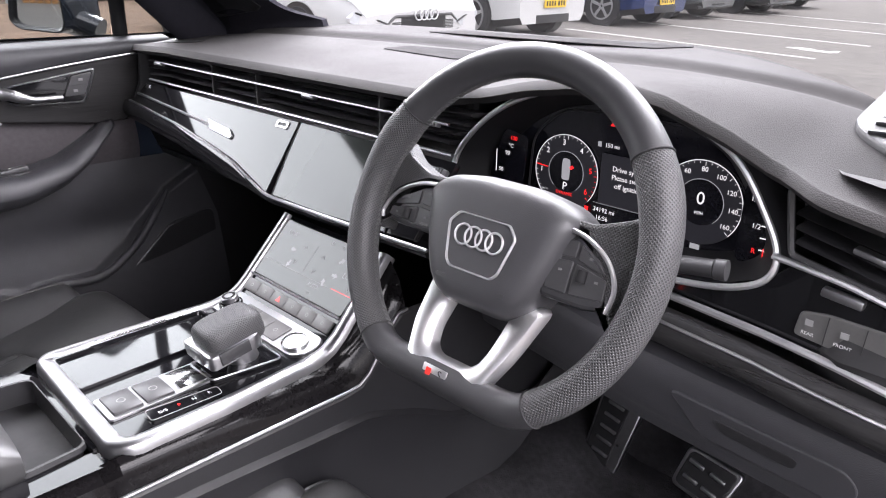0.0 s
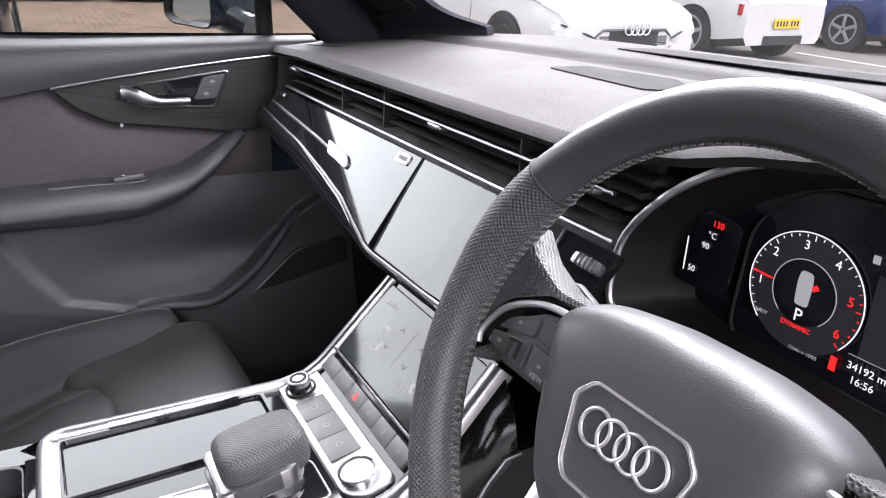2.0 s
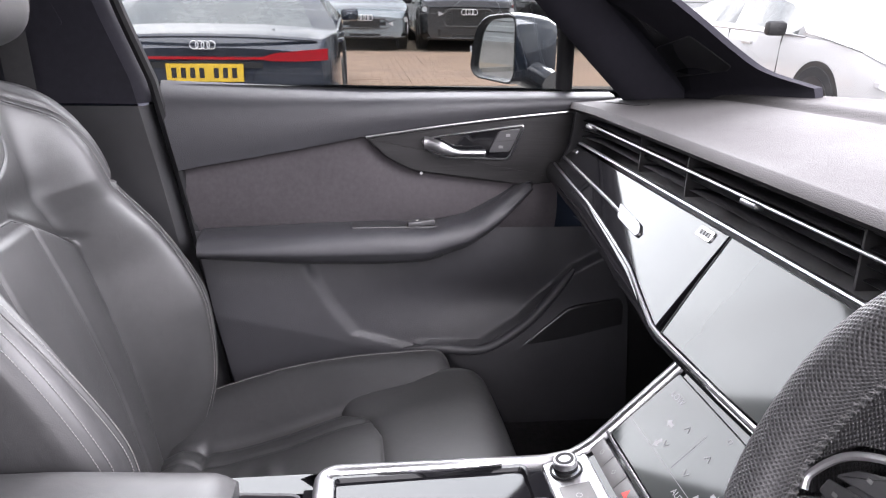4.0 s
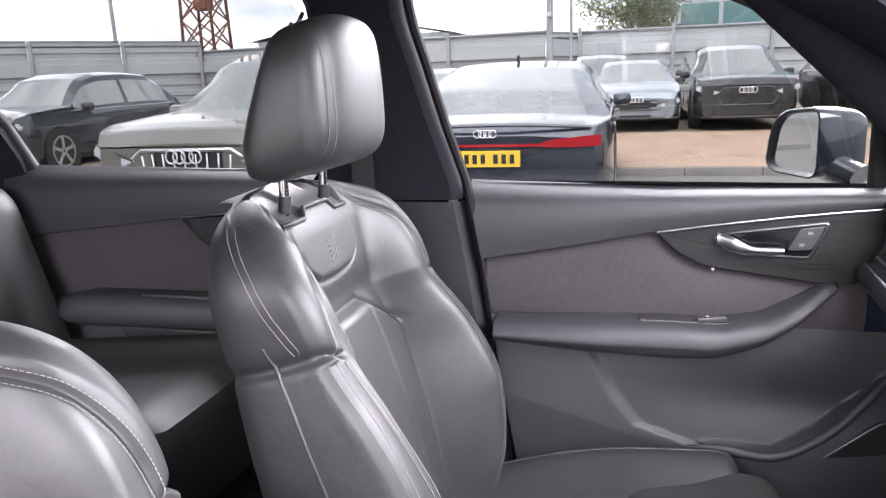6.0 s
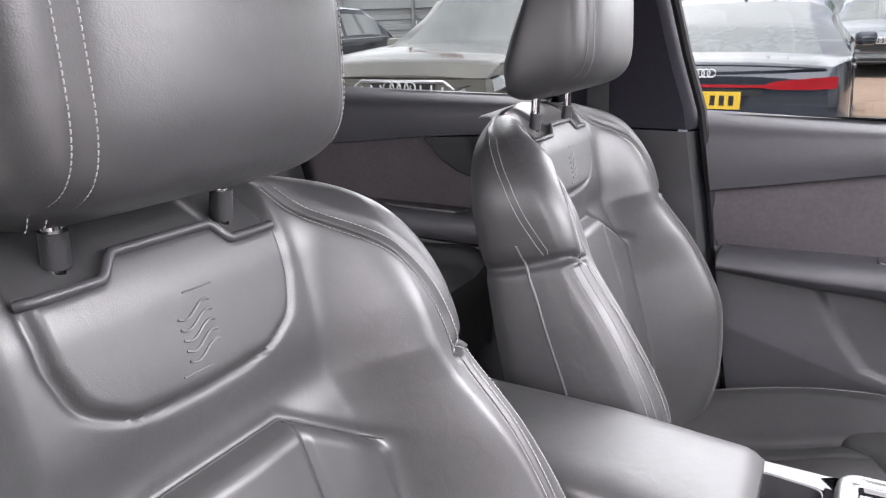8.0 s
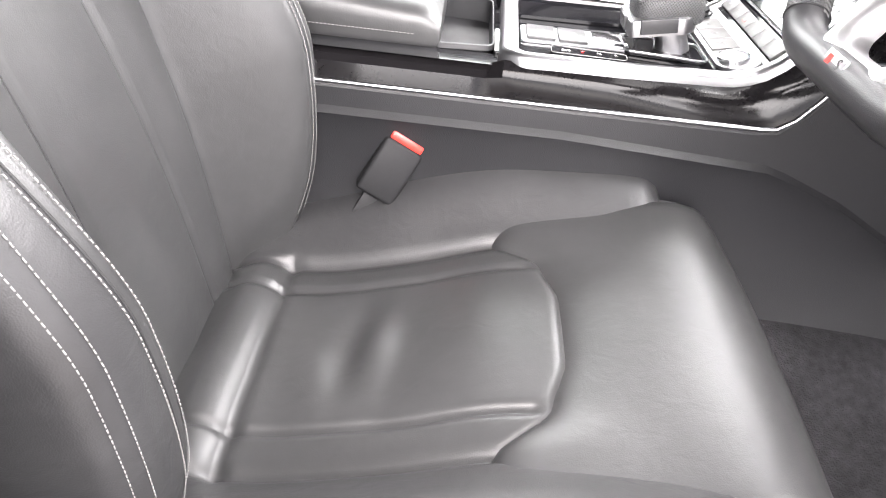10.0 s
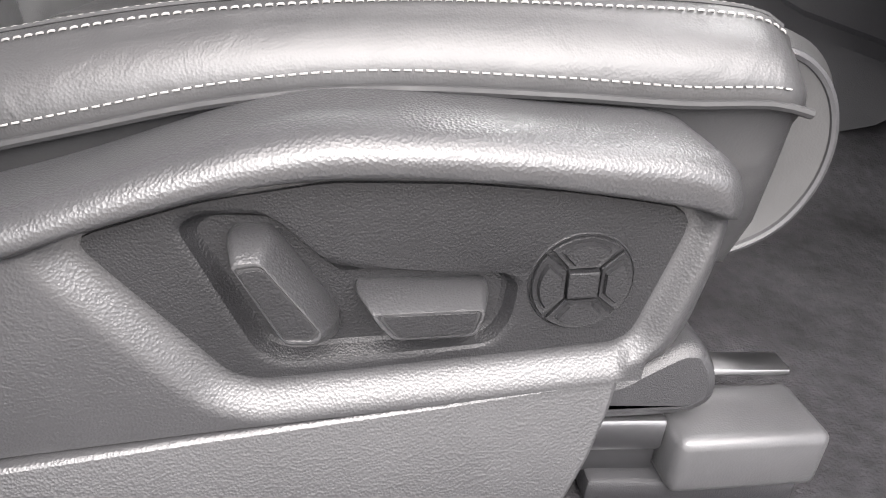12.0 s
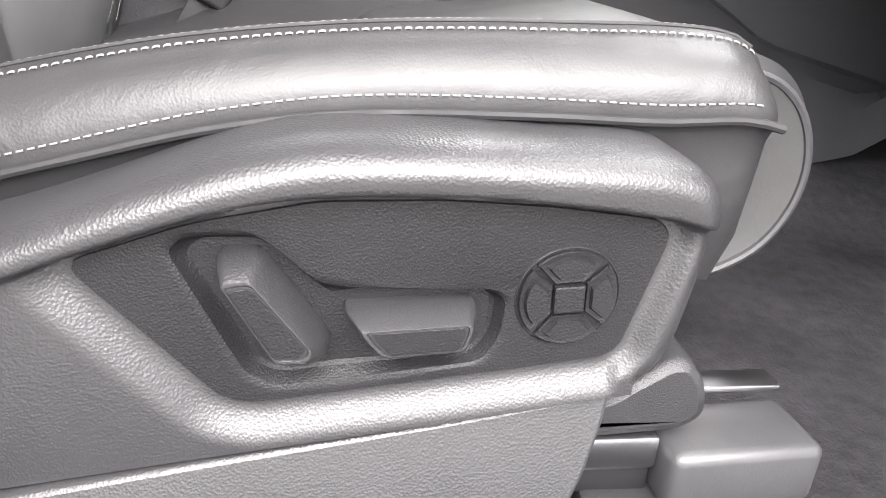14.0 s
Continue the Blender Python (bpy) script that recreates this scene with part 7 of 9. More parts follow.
# satin frame, open at the front
path = [(left_x, y) for y in np.linspace(0.117, -0.235, 40)]
path += [(left_x + 0.022 * (1 - math.cos(a)), -0.238 - 0.024 * math.sin(a)) for a in np.linspace(0.2, math.pi / 2, 6)]
path += [(x, -0.262 - 0.006 * (x + 0.1) / 0.24) for x in np.linspace(-0.09, 0.105, 14)]
path += [(0.139 - 0.030 * (1 - math.sin(a)), -0.240 - 0.028 * math.cos(a)) for a in np.linspace(0.2, math.pi / 2, 6)]
path += [(right_x(y), y) for y in np.linspace(-0.22, 0.117, 40)]
rows = []
for i, (x, y) in enumerate(path):
    a, b = Vector(path[max(0, i - 1)]), Vector(path[min(len(path) - 1, i + 1)])
    t = (b - a).normalized()
    n = Vector((-t.y, t.x))
    wide = 0.017 if x > 0.09 and y > -0.23 else (0.012 if x < -0.1 else 0.018)
    rows.append([C(x - n.x * 0.004, y - n.y * 0.004, -0.012), C(x - n.x * 0.003, y - n.y * 0.003, 0.0), C(x, y, 0.0045), C(x + n.x * wide * 0.5, y + n.y * wide * 0.5, 0.0055), C(x + n.x * wide * 0.92, y + n.y * wide * 0.92, 0.003), C(x + n.x * wide, y + n.y * wide, -0.004)])
part("satin_frame", grid(rows), ALU, console, "broad satin aluminium frame round the console", sharp=60)
# flanks: gloss band, thin strip, soft side
for sgn in (1, -1):
    X0 = lambda y: right_x(y) + 0.003 if sgn > 0 else -left_x + 0.003
    rows = []
    for y in np.linspace(-0.70, 0.118, 50):
        x0 = X0(max(y, -0.26)) if y > -0.27 else 0.130
        z0 = cz(y) - 0.004 if y > -0.275 else 0.812
        xs = 0.150
        drop = smooth01((y - 0.02) / 0.09)
        zs = 0.785 + 0.085 * drop ** 1.5
        rows.append([Vector((sgn * x, y, z)) for x, z in ((x0 - 0.006, z0), (x0 + 0.002, z0 - 0.005), (x0 + (xs - x0) * 0.5 + 0.004, (z0 + zs) / 2 + 0.004), (xs, zs))])
    part("gloss_flank", grid(rows), GLOSS_FLANK, console, "gloss black flank")
    strip = [Vector((sgn * 0.1515, y, 0.785 + 0.085 * smooth01((y - 0.02) / 0.09) ** 1.5 - 0.002)) for y in np.linspace(-0.70, 0.12, 50)]
    part("flank_strip", tube(strip, 0.0024, 8), ALU, console, "thin satin strip along the flank")
    rows = []
    for y in np.linspace(-0.75, 0.62, 60):
        zs = 0.783 + 0.085 * smooth01((y - 0.02) / 0.09) ** 1.5 if y < 0.12 else 0.868 - 0.05 * (y - 0.12)
        ridge = lerp(y, [-.75, -.19, .046, .14, .212, .5], [.750, .750, .737, .700, .660, .60])
        base = lerp(y, [-.75, 0, .12, .34, .62], [.52, .53, .545, .60, .78])
        rows.append([Vector((sgn * x, y, z)) for x, z in ((0.149, zs), (0.154, zs - 0.006), (0.155, ridge + 0.006), (0.163, ridge), (0.158, ridge - 0.016), (0.160, (ridge + base) / 2), (0.172, base), (0.185, base - 0.05))])
    part("side_lining", grid(rows), LINING, console, "soft black side lining", sharp=25)

# lower touch screen on the ramp, with its button row
sc = rounded([(-0.108, 0.046), (0.102, 0.046), (0.104, 0.113), (-0.106, 0.113)], 0.004, 3)
ac = part("climate_screen", plate(sc, lambda u, v, h: C(u, v, h + 0.0005), 0.003, 0.0008), SMOKED, console, "dark lower climate touch screen")
for t_, size, x, y in (("LOW", 0.012, 0.078, 0.082), ("LOW", 0.010, -0.078, 0.100), ("AUTO", 0.0085, 0.022, 0.0605), ("OFF", 0.0045, 0.022, 0.0525)):
    letters(t_, size, c_axes(x, y, 0.0007), LIT_GREY, console, "lettering", 0.0001)
for x, y, s_ in ((-0.035, 0.092, 1), (-0.040, 0.074, -1), (0.010, 0.090, 1), (0.006, 0.073, -1), (0.090, 0.094, 1), (0.088, 0.071, -1)):
    part("chevron", tube([C(x - 0.0035, y - 0.0018 * s_, 0.0009), C(x, y + 0.0018 * s_, 0.0009), C(x + 0.0035, y - 0.0018 * s_, 0.0009)], 0.0004, 4), LIT_GREY, ac)
arrow = [Vector(q) for q in ((-.006, .002), (0, .002), (0, .0045), (.006, 0), (0, -.0045), (0, -.002), (-.006, -.002))]
for x, y, turn_ in ((-0.058, 0.085, 180), (-0.050, 0.070, 250), (0.050, 0.078, 0), (0.036, 0.068, 110), (0.048, 0.094, 40)):
    part("flow_arrow", plate(arrow, lambda u, v, h: c_axes(x, y, 0.0006) @ Matrix.Rotation(radians(turn_), 4, "Z") @ Vector((u, v, h)), 0.0003), LIT_GREY, ac)
for x in (0.012, 0.036, 0.058, 0.080):
    part("symbol", annulus(0.0022, 0.0028, c_axes(x, 0.107, 0.0007), 6, 0.0002), LIT_GREY, ac)
for x0, x1, y0, y1 in ((-0.012, -0.012, 0.068, 0.098), (-0.100, 0.098, 0.0655, 0.0655)):
    part("screen_line", tube([C(x0, y0, 0.0007), C(x1, y1, 0.0007)], 0.0003, 4), LIT_GREY, ac)
part("heat_line", block(0.040, 0.0012, 0.0003, 0, c_axes(0.078, 0.066, 0.0007)), LIT_RED, ac)
part("silver_line", tube([C(x, 0.0445, 0.002) for x in np.linspace(-0.112, 0.104, 10)], 0.0018, 6), ALU, console)
for k in range(6):
    x = -0.092 + 0.0345 * k
    b = part("console_button", block(0.0339, 0.0185, 0.004, 0.0005, c_axes(x, 0.0332, 0.0)), BUTTON_SATIN, console, "satin grey console button")
    if k == 2:
        part("hazard_mark", plate([Vector((-.005, -.004)), Vector((.005, -.004)), Vector((0, .005))], lambda u, v, h: c_axes(x, 0.0335, 0.0022) @ Vector((u, v, h)), 0.0002), RED, b, "red hazard triangle")
    else:
        part("symbol", annulus(0.0022, 0.0028, c_axes(x, 0.0335, 0.0021), 4 if k % 2 else 16, 0.0002), MARK_DIM, b)
# satin switch bar with rotary knob and start button
bar = rounded([(-0.116, -0.026), (0.088, -0.026), (0.102, -0.010), (0.102, 0.020), (-0.116, 0.020)], 0.012, 5)
part("switch_bar", plate(bar, lambda u, v, h: C(u, v, h + 0.001), 0.004, 0.0012), ALU, console, "satin switch bar")
for k, x in enumerate((-0.048, -0.012, 0.024)):
    b = part("console_button", block(0.0354, 0.032, 0.003, 0.0005, c_axes(x, -0.004, 0.0015)), BUTTON_SATIN, console)
    part("symbol", annulus(0.0026, 0.0033, c_axes(x, -0.004, 0.0031), 16, 0.0002), MARK_DIM, b)
kb = part("rotary_knob", tube([C(-0.091, -0.005, 0.0), C(-0.091, -0.005, 0.010), C(-0.091, -0.005, 0.0155), C(-0.091, -0.005, 0.0165)], lambda t: 0.0126 if t < 0.9 else 0.0112, 32), ALU, console, "satin rotary volume knob")
part("knob_groove", annulus(0.0127, 0.0131, c_axes(-0.091, -0.005, 0.006), 36, 0.0035), RUBBER, kb, "dark ribbed band")
part("knob_top", annulus(0.0062, 0.0096, c_axes(-0.091, -0.005, 0.0164), 36, 0.0006), RUBBER, kb, "dark ring on the knob")
part("knob_ring", annulus(0.0150, 0.0172, c_axes(-0.091, -0.005, 0.001), 40, 0.003), RUBBER, kb)
sb = part("start_button", disc(0.0165, 0.004, c_axes(0.070, -0.004, 0.0045), 40, 0.001), BRUSHED, console, "round satin start button")
part("button_ring", annulus(0.0168, 0.0185, c_axes(0.070, -0.004, 0.001), 40, 0.0042), CHROME, sb)

# tray lid
fr_o = rounded([(-0.104, -0.248), (-0.010, -0.248), (-0.020, -0.044), (-0.108, -0.044)], 0.006, 4)
fr_i = rounded([(-0.098, -0.242), (-0.016, -0.242), (-0.026, -0.050), (-0.102, -0.050)], 0.005, 4)
part("tray_frame", ring_plate(fr_o, fr_i, lambda u, v, h: C(u, v, h), [(0, -0.002), (0, 0.002), (0.6, 0.002), (1, -0.004)]), GLOSS, console)
part("tray_lid", plate(fr_i, lambda u, v, h: C(u, v, h - 0.002 - 0.004 * math.sin(math.pi * (u + 0.10) / 0.08)), 0.003), GLOSS, console, "gloss black tray lid")
part("tray_strip", tube([C(-0.108, y, 0.004) for y in np.linspace(-0.20, -0.07, 6)], 0.0018, 6), CHROME, console)
# buttons left of the selector scale
bp = rounded([(0.022, -0.246), (0.076, -0.246), (0.072, -0.086), (0.018, -0.086)], 0.006, 4)
part("button_plate", plate(bp, lambda u, v, h: C(u, v, h + 0.0005), 0.003, 0.001), ALU, console, "satin plate with parking brake buttons")
for y in (-0.223, -0.186):
    b = part("console_button", block(0.044, 0.033, 0.005, 0.0012, c_axes(0.048, y, 0.001)), BUTTON_LIT, console)
    part("symbol", annulus(0.004, 0.005, c_axes(0.048, y, 0.0037), 20, 0.0002), MARK_DIM, b)
part("mirror_plate", block(0.044, 0.040, 0.003, 0.0008, c_axes(0.047, -0.142, 0.001)), CHROME, console)
sl = rounded([(0.083, -0.212), (0.106, -0.214), (0.108, -0.130), (0.090, -0.128)], 0.005, 4)
scale_ = part("selector_scale", plate(sl, lambda u, v, h: C(u, v, h + 0.0002), 0.003, 0.0006), GLOSS, console)
part("scale_edge", tube([C(p.x, p.y, 0.0006) for p in sl], 0.0005, 5, closed=True), MARK_DIM, scale_)
for t_, y, m_ in (("D/S", -0.197, MARK), ("P", -0.178, LIT_RED), ("N", -0.160, MARK), ("R", -0.141, MARK)):
    letters(t_, 0.007, axes(C(0.097, y, 0.0010), (0, 1, 0), (-1, 0, 0)), m_, console, "lettering", 0.0001)
# gear selector
well = rounded([(0.022, -0.128), (0.078, -0.128), (0.088, -0.036), (0.030, -0.036)], 0.008, 4)
part("selector_well", plate(well, lambda u, v, h: C(u, v, h + 0.0012), 0.003, 0.001), GLOSS, console)
part("well_edge", tube([C(p.x, p.y, 0.0022) for p in well], 0.0012, 6, closed=True), ALU, console)
sel = part("selector_shaft", tube([(0.056, -0.070, 0.824), (0.056, -0.078, 0.845), (0.056, -0.086, 0.862)], lambda t: 0.020 - 0.004 * t, 16, flat=0.7), ALU, console, "satin selector shaft")
HEAD = axes((0.057, -0.090, 0.876), (1, 0, 0.02), (0, 1, 0.18))
rows = []
for k in range(17):
    ph = -math.pi / 2 + math.pi * k / 16
    row = []
    for j in range(44):
        th = 2 * math.pi * j / 44
        f = lambda x, e: math.copysign(abs(x) ** e, x)
        c1, s1 = f(math.cos(ph), 0.45), f(math.sin(ph), 0.5)
        u, v = 0.031 * c1 * f(math.cos(th), 0.45), 0.039 * c1 * f(math.sin(th), 0.5)
        row.append(HEAD @ Vector((u * (1 - 0.10 * s1), v, 0.019 * s1 - 0.06 * abs(u) ** 1.5)))
    rows.append(row)
bm = grid(rows, close_u=True)
bmesh.ops.remove_doubles(bm, verts=bm.verts, dist=1e-5)
lay = bm.loops.layers.uv.new("metres")
bm.normal_update()
for f_ in bm.faces:
    n = f_.normal
    for lp in f_.loops:
        q = lp.vert.co
        lp[lay].uv = (q.x, q.y) if abs(n.z) > 0.6 else (q.x, q.z) if abs(n.y) > abs(n.x) else (q.z, q.y)
part("selector_head", bm, LEATHER_DOTS, console, "punched leather selector head", sharp=80)
part("selector_collar", plate(rounded([(-0.035, -0.046), (0.036, -0.046), (0.036, 0.020), (0.020, 0.030), (-0.030, 0.020)], 0.008, 4), lambda u, v, h: HEAD @ Vector((u, v, h - 0.004)), 0.018, 0.004), ALU, console, "satin selector collar")
pb = part("park_button", block(0.026, 0.004, 0.016, 0.001, HEAD @ pose(0.004, -0.0468, -0.011)), BUTTON_LIT, console, "dark park button")
letters("P", 0.009, axes(HEAD @ Vector((0.004, -0.0492, -0.011)), (1, 0, 0), (0, 0.1, 1)), MARK, console, "lettering", 0.0001)
part("unlock_key", block(0.004, 0.040, 0.016, 0.001, HEAD @ pose(0.0368, -0.014, -0.011)), BUTTON, console)

# open cup tray and rear part
ct_o = rounded([(-0.100, -0.345), (0.100, -0.345), (0.092, -0.276), (-0.092, -0.276)], 0.012, 4)
ct_i = [Vector((0, -0.31)) + (p - Vector((0, -0.31))) * 0.93 for p in ct_o]
part("tray_rim", ring_plate(ct_o, ct_i, lambda u, v, h: Vector((u, v, 0.818 + h)), [(0, -0.004), (0.2, 0.0015), (0.8, 0.0015), (1, -0.02), (1.0, -0.030)]), PLASTIC_FINE, console, "black tray rim")
part("tray_floor", plate(ct_i, lambda u, v, h: Vector((u, v, 0.790 + h)), 0.004), RUBBER, console, "ribbed rubber tray floor")
for part_x in ((-0.131, -0.099), (0.099, 0.131)):
    part("rear_deck", grid([[Vector((x, y, 0.8135)) for x in np.linspace(*part_x, 4)] for y in np.linspace(-0.75, -0.262, 14)]), GLOSS, console)
part("deck_bridge", block(0.20, 0.012, 0.010, 0.002, pose(0, -0.270, 0.8125)), GLOSS, console)
# padded armrest lid
rows = []
for k in range(40):
    t = k / 39
    y = -0.338 - 0.37 * t
    e = 1 - (1 - min(1, t / 0.07)) ** 2 * 0.30
    zt = 0.812 + (0.046 + 0.012 * smooth01(t * 2)) * e
    ring = []
    for a in np.linspace(0, 2 * math.pi, 36, endpoint=False):
        f = lambda x, q: math.copysign(abs(x) ** q, x)
        ring.append(Vector((0.099 * f(math.cos(a), 0.42) * (0.94 + 0.06 * e), y, 0.820 + (zt - 0.820) * f(math.sin(a), 0.5) if math.sin(a) > 0 else 0.820 + 0.018 * f(math.sin(a), 0.4))))
    rows.append(ring)
armrest = part("armrest_lid", grid(rows, close_u=True, caps=True), LEATHER, console, "padded leather armrest lid with pale stitching", sharp=60)
st_pts = [Vector((0.0988, y, 0.826)) for y in np.linspace(-0.70, -0.365, 40)]
part("stitching", stitches(st_pts, [Vector((1, 0, 0.2))] * 40), THREAD, armrest, kind="stuff")
part("armrest_base", block(0.188, 0.37, 0.055, 0.012, pose(0, -0.525, 0.792)), PLASTIC_FINE, console)
part("console_rear", block(0.26, 0.44, 0.26, 0.02, pose(0, -0.56, 0.675)), PLASTIC_FINE, console)

# ---- rear bench ----
bench = thing("rear_bench", "black leather rear bench seat", "car seat", at=(0, -1.3, 0.55))
for cx in (-0.48, 0.0, 0.48):
    rows = []
    for y in np.linspace(-1.50, -0.96, 22):
        t = (y + 1.50) / 0.54
        row = []
        for s in np.linspace(-0.235, 0.235, 25):
            z = 0.78 + 0.05 * t - 0.03 * max(0, (t - 0.85) / 0.15) ** 2 + 0.020 * smooth01((abs(s) - 0.13) / 0.07) - 0.02 * max(0, (abs(s) - 0.215) / 0.02) ** 2
            row.append(Vector((cx + s, y, z)))
        rows.append(row)
    front = [[p + Vector((0, 0.012, -0.03)) for p in rows[-1]], [p + Vector((0, -0.01, -0.20)) for p in rows[-1]]]
    part("cushion", grid(rows + front), LEATHER, bench, "black leather rear cushion")
    rows = []
    for v in np.linspace(0, 0.36, 22):
        row = []
        for s in np.linspace(-0.235, 0.235, 25):
            d = 0.02 * smooth01((abs(s) - 0.13) / 0.07) - 0.02 * max(0, (abs(s) - 0.215) / 0.02) ** 2 - 0.03 * max(0, (v - 0.31) / 0.05) ** 2
            row.append(Vector((cx + s, -1.45 - 0.30 * v + d, 0.80 + 0.95 * v * (1 if True else 0))))
        rows.append(row)
    rows.append([p + Vector((0, -0.14, -0.01)) for p in rows[-1]])
    part("backrest", grid(rows), LEATHER, bench, "black leather rear backrest")


# ---- the yard outside: it slopes gently, so all of it stands on a tilted plane ----
up_y = Vector((0.031, -0.015, 1)).normalized()
YARD = axes((0, 0, 0.0), Vector((1, 0, -0.031)), Vector((0, 1, 0.015)))
Y = lambda x, y, z=0.0: YARD @ Vector((x, y, z))

ASPHALT = material("pale_asphalt", (0.185, 0.172, 0.160), 0.9, bump=(60, 0.5, "noise"), vary=(0.8, 0.25))
KERB = material("concrete_kerb", (0.20, 0.19, 0.175), 0.9, bump=(50, 0.4, "noise"), vary=(3, 0.25))
BRICK = material("red_paving_brick", (0.40, 0.28, 0.205), 0.9, bump=(70, 0.4, "noise"), vary=(2.2, 0.3))
JOINT = material("sandy_joint", (0.24, 0.19, 0.14), 0.95, vary=(9, 0.2))
LINE = material("worn_white_line", (0.62, 0.61, 0.58), 0.8, vary=(5, 0.2))
SHEET = material("grey_steel_sheet", (0.40, 0.415, 0.42), 0.45, 0.25, vary=(0.7, 0.12))
TYRE = material("tyre_rubber", (0.02, 0.02, 0.021), 0.8, vary=(12, 0.2))
ALLOY = material("silver_alloy", (0.5, 0.5, 0.51), 0.35, 0.9, vary=(8, 0.1))
LAMP_CLEAR = material("clear_lamp", (0.55, 0.57, 0.60), 0.12, 0.2, coat=1.0, vary=(20, 0.2))
LAMP_RED = material("red_tail_lamp", (0.34, 0.010, 0.016), 0.15, coat=1.0, vary=(20, 0.2))
# glass base lightened to stand in for the sky mirrored in it
CAR_GLASS = material("parked_car_glass", (0.15, 0.165, 0.16), 0.05, spec=1.0, coat=1.0, vary=(2, 0.3))
BLACK_TRIM = material("black_car_trim", (0.012, 0.012, 0.013), 0.4, vary=(12, 0.2))
PLATE_Y = material("yellow_number_plate", (0.70, 0.45, 0.03), 0.45, vary=(30, 0.05))
RUST = material("rusty_red_steel", (0.22, 0.09, 0.06), 0.8, vary=(2, 0.4))
STEEL_POLE = material("galvanised_pole", (0.33, 0.34, 0.35), 0.5, 0.4, vary=(3, 0.15))
TIMBER = material("orange_timber", (0.45, 0.22, 0.08), 0.75, bump=(40, 0.4, "noise"), vary=(3, 0.25), stretch=(1, 1, 0.1))
TEAL = material("teal_glass_wall", (0.06, 0.16, 0.16), 0.12, coat=0.5, vary=(0.25, 0.25))
CLAD = material("pale_cladding", (0.42, 0.45, 0.46), 0.6, vary=(0.3, 0.1))
LEAF = material("olive_leaves", (0.12, 0.15, 0.05), 0.7, vary=(1.5, 0.4))
BARK = material("grey_bark", (0.13, 0.10, 0.08), 0.9, bump=(30, 0.6, "noise"), vary=(4, 0.3))


def paint(name, base, metal=0.25):
    return material(name, base, 0.22, metal, coat=1.0, vary=(1.2, 0.06))


rows = []
for r in [0, 2, 4, 6, 8.6] + list(np.geomspace(12, 900, 18)):
    rows.append([Y(r * math.cos(a), r * math.sin(a), -0.0 if r < 200 else -0.002 * (r - 200)) for a in np.linspace(0, 2 * math.pi, 48, endpoint=False)])
solo("ground", grid(rows, close_u=True), ASPHALT, "pale worn asphalt car park sloping gently", "ground", kind="structure")

# brick pavement behind a kerb
pav = tagged(link_mesh("pavement", plate([Vector(p) for p in ((-8.99, -14), (-8.99, 9.5), (-23.5, 9.5), (-23.5, -14))], lambda u, v, h: Y(u, v, 0.082 + h), 0.2), JOINT), "red brick paved parking strip behind a kerb", "pavement", kind="structure")
for k in range(26):
    kb = link_mesh("kerb_stone", block(0.11, 0.905, 0.20, 0.012, YARD @ pose(-8.92, -13.6 + 0.915 * k, 0.0)), KERB)
    kb.parent = pav
random.seed(4)
brick_me = bpy.data.meshes.new("brick")
bmb = block(0.094, 0.194, 0.03, 0.004, None, 1)
bmb.to_mesh(brick_me)
bmb.free()
brick_me.materials.append(BRICK)
rest = bmesh.new()
for i in range(52):
    x = -9.05 - 0.100 * i
    for j in range(46):
        y = -1.7 + 0.2 * j + (0.1 if i % 2 else 0.0)
        lift = random.uniform(-0.002, 0.002)
        if i < 10 and 8 <= j < 38:
            b = new("brick", brick_me)
            b.matrix_world = YARD @ pose(x, y, 0.0875 + lift, random.uniform(-0.6, 0.6), random.uniform(-0.6, 0.6), random.uniform(-0.8, 0.8))
            b.parent = pav
        else:
            z = 0.1025 + lift
            add_grid(rest, [[Y(x - 0.047, y - 0.097, z - 0.02), Y(x - 0.047, y - 0.097, z), Y(x - 0.047, y + 0.097, z), Y(x - 0.047, y + 0.097, z - 0.02)], [Y(x + 0.047, y - 0.097, z - 0.02), Y(x + 0.047, y - 0.097, z), Y(x + 0.047, y + 0.097, z), Y(x + 0.047, y + 0.097, z - 0.02)]])
rb = link_mesh("brick_field", rest, BRICK)
rb.parent = pav
rb["kind"] = "stuff"

# painted bay lines and worn bay marks
for k, y in enumerate((-4.8, -2.4, 0.0, 2.4, 4.8, 7.4, 10.4, 12.8, 15.2, 17.6)):
    solo("bay_line", block(4.2, 0.10, 0.004, 0, YARD @ pose(-4.9, y, 0.004)), LINE, "worn white painted bay line", "road marking", "bay lines", "structure")
for x, y in ((-3.4, 8.7), (-3.2, 11.4)):
    mark = thing("bay_mark", "worn white painted bay mark on the asphalt", "road marking", "bay marks", at=Y(x, y))
    for du, dv, su, sv in ((0, 0, 0.75, 0.12), (0.30, 0.10, 0.10, 0.22), (-0.15, 0.12, 0.30, 0.08), (0.1, -0.12, 0.45, 0.08)):
        part("stroke", block(su, sv, 0.004, 0, YARD @ pose(x + du, y + dv, 0.004)), LINE, mark)


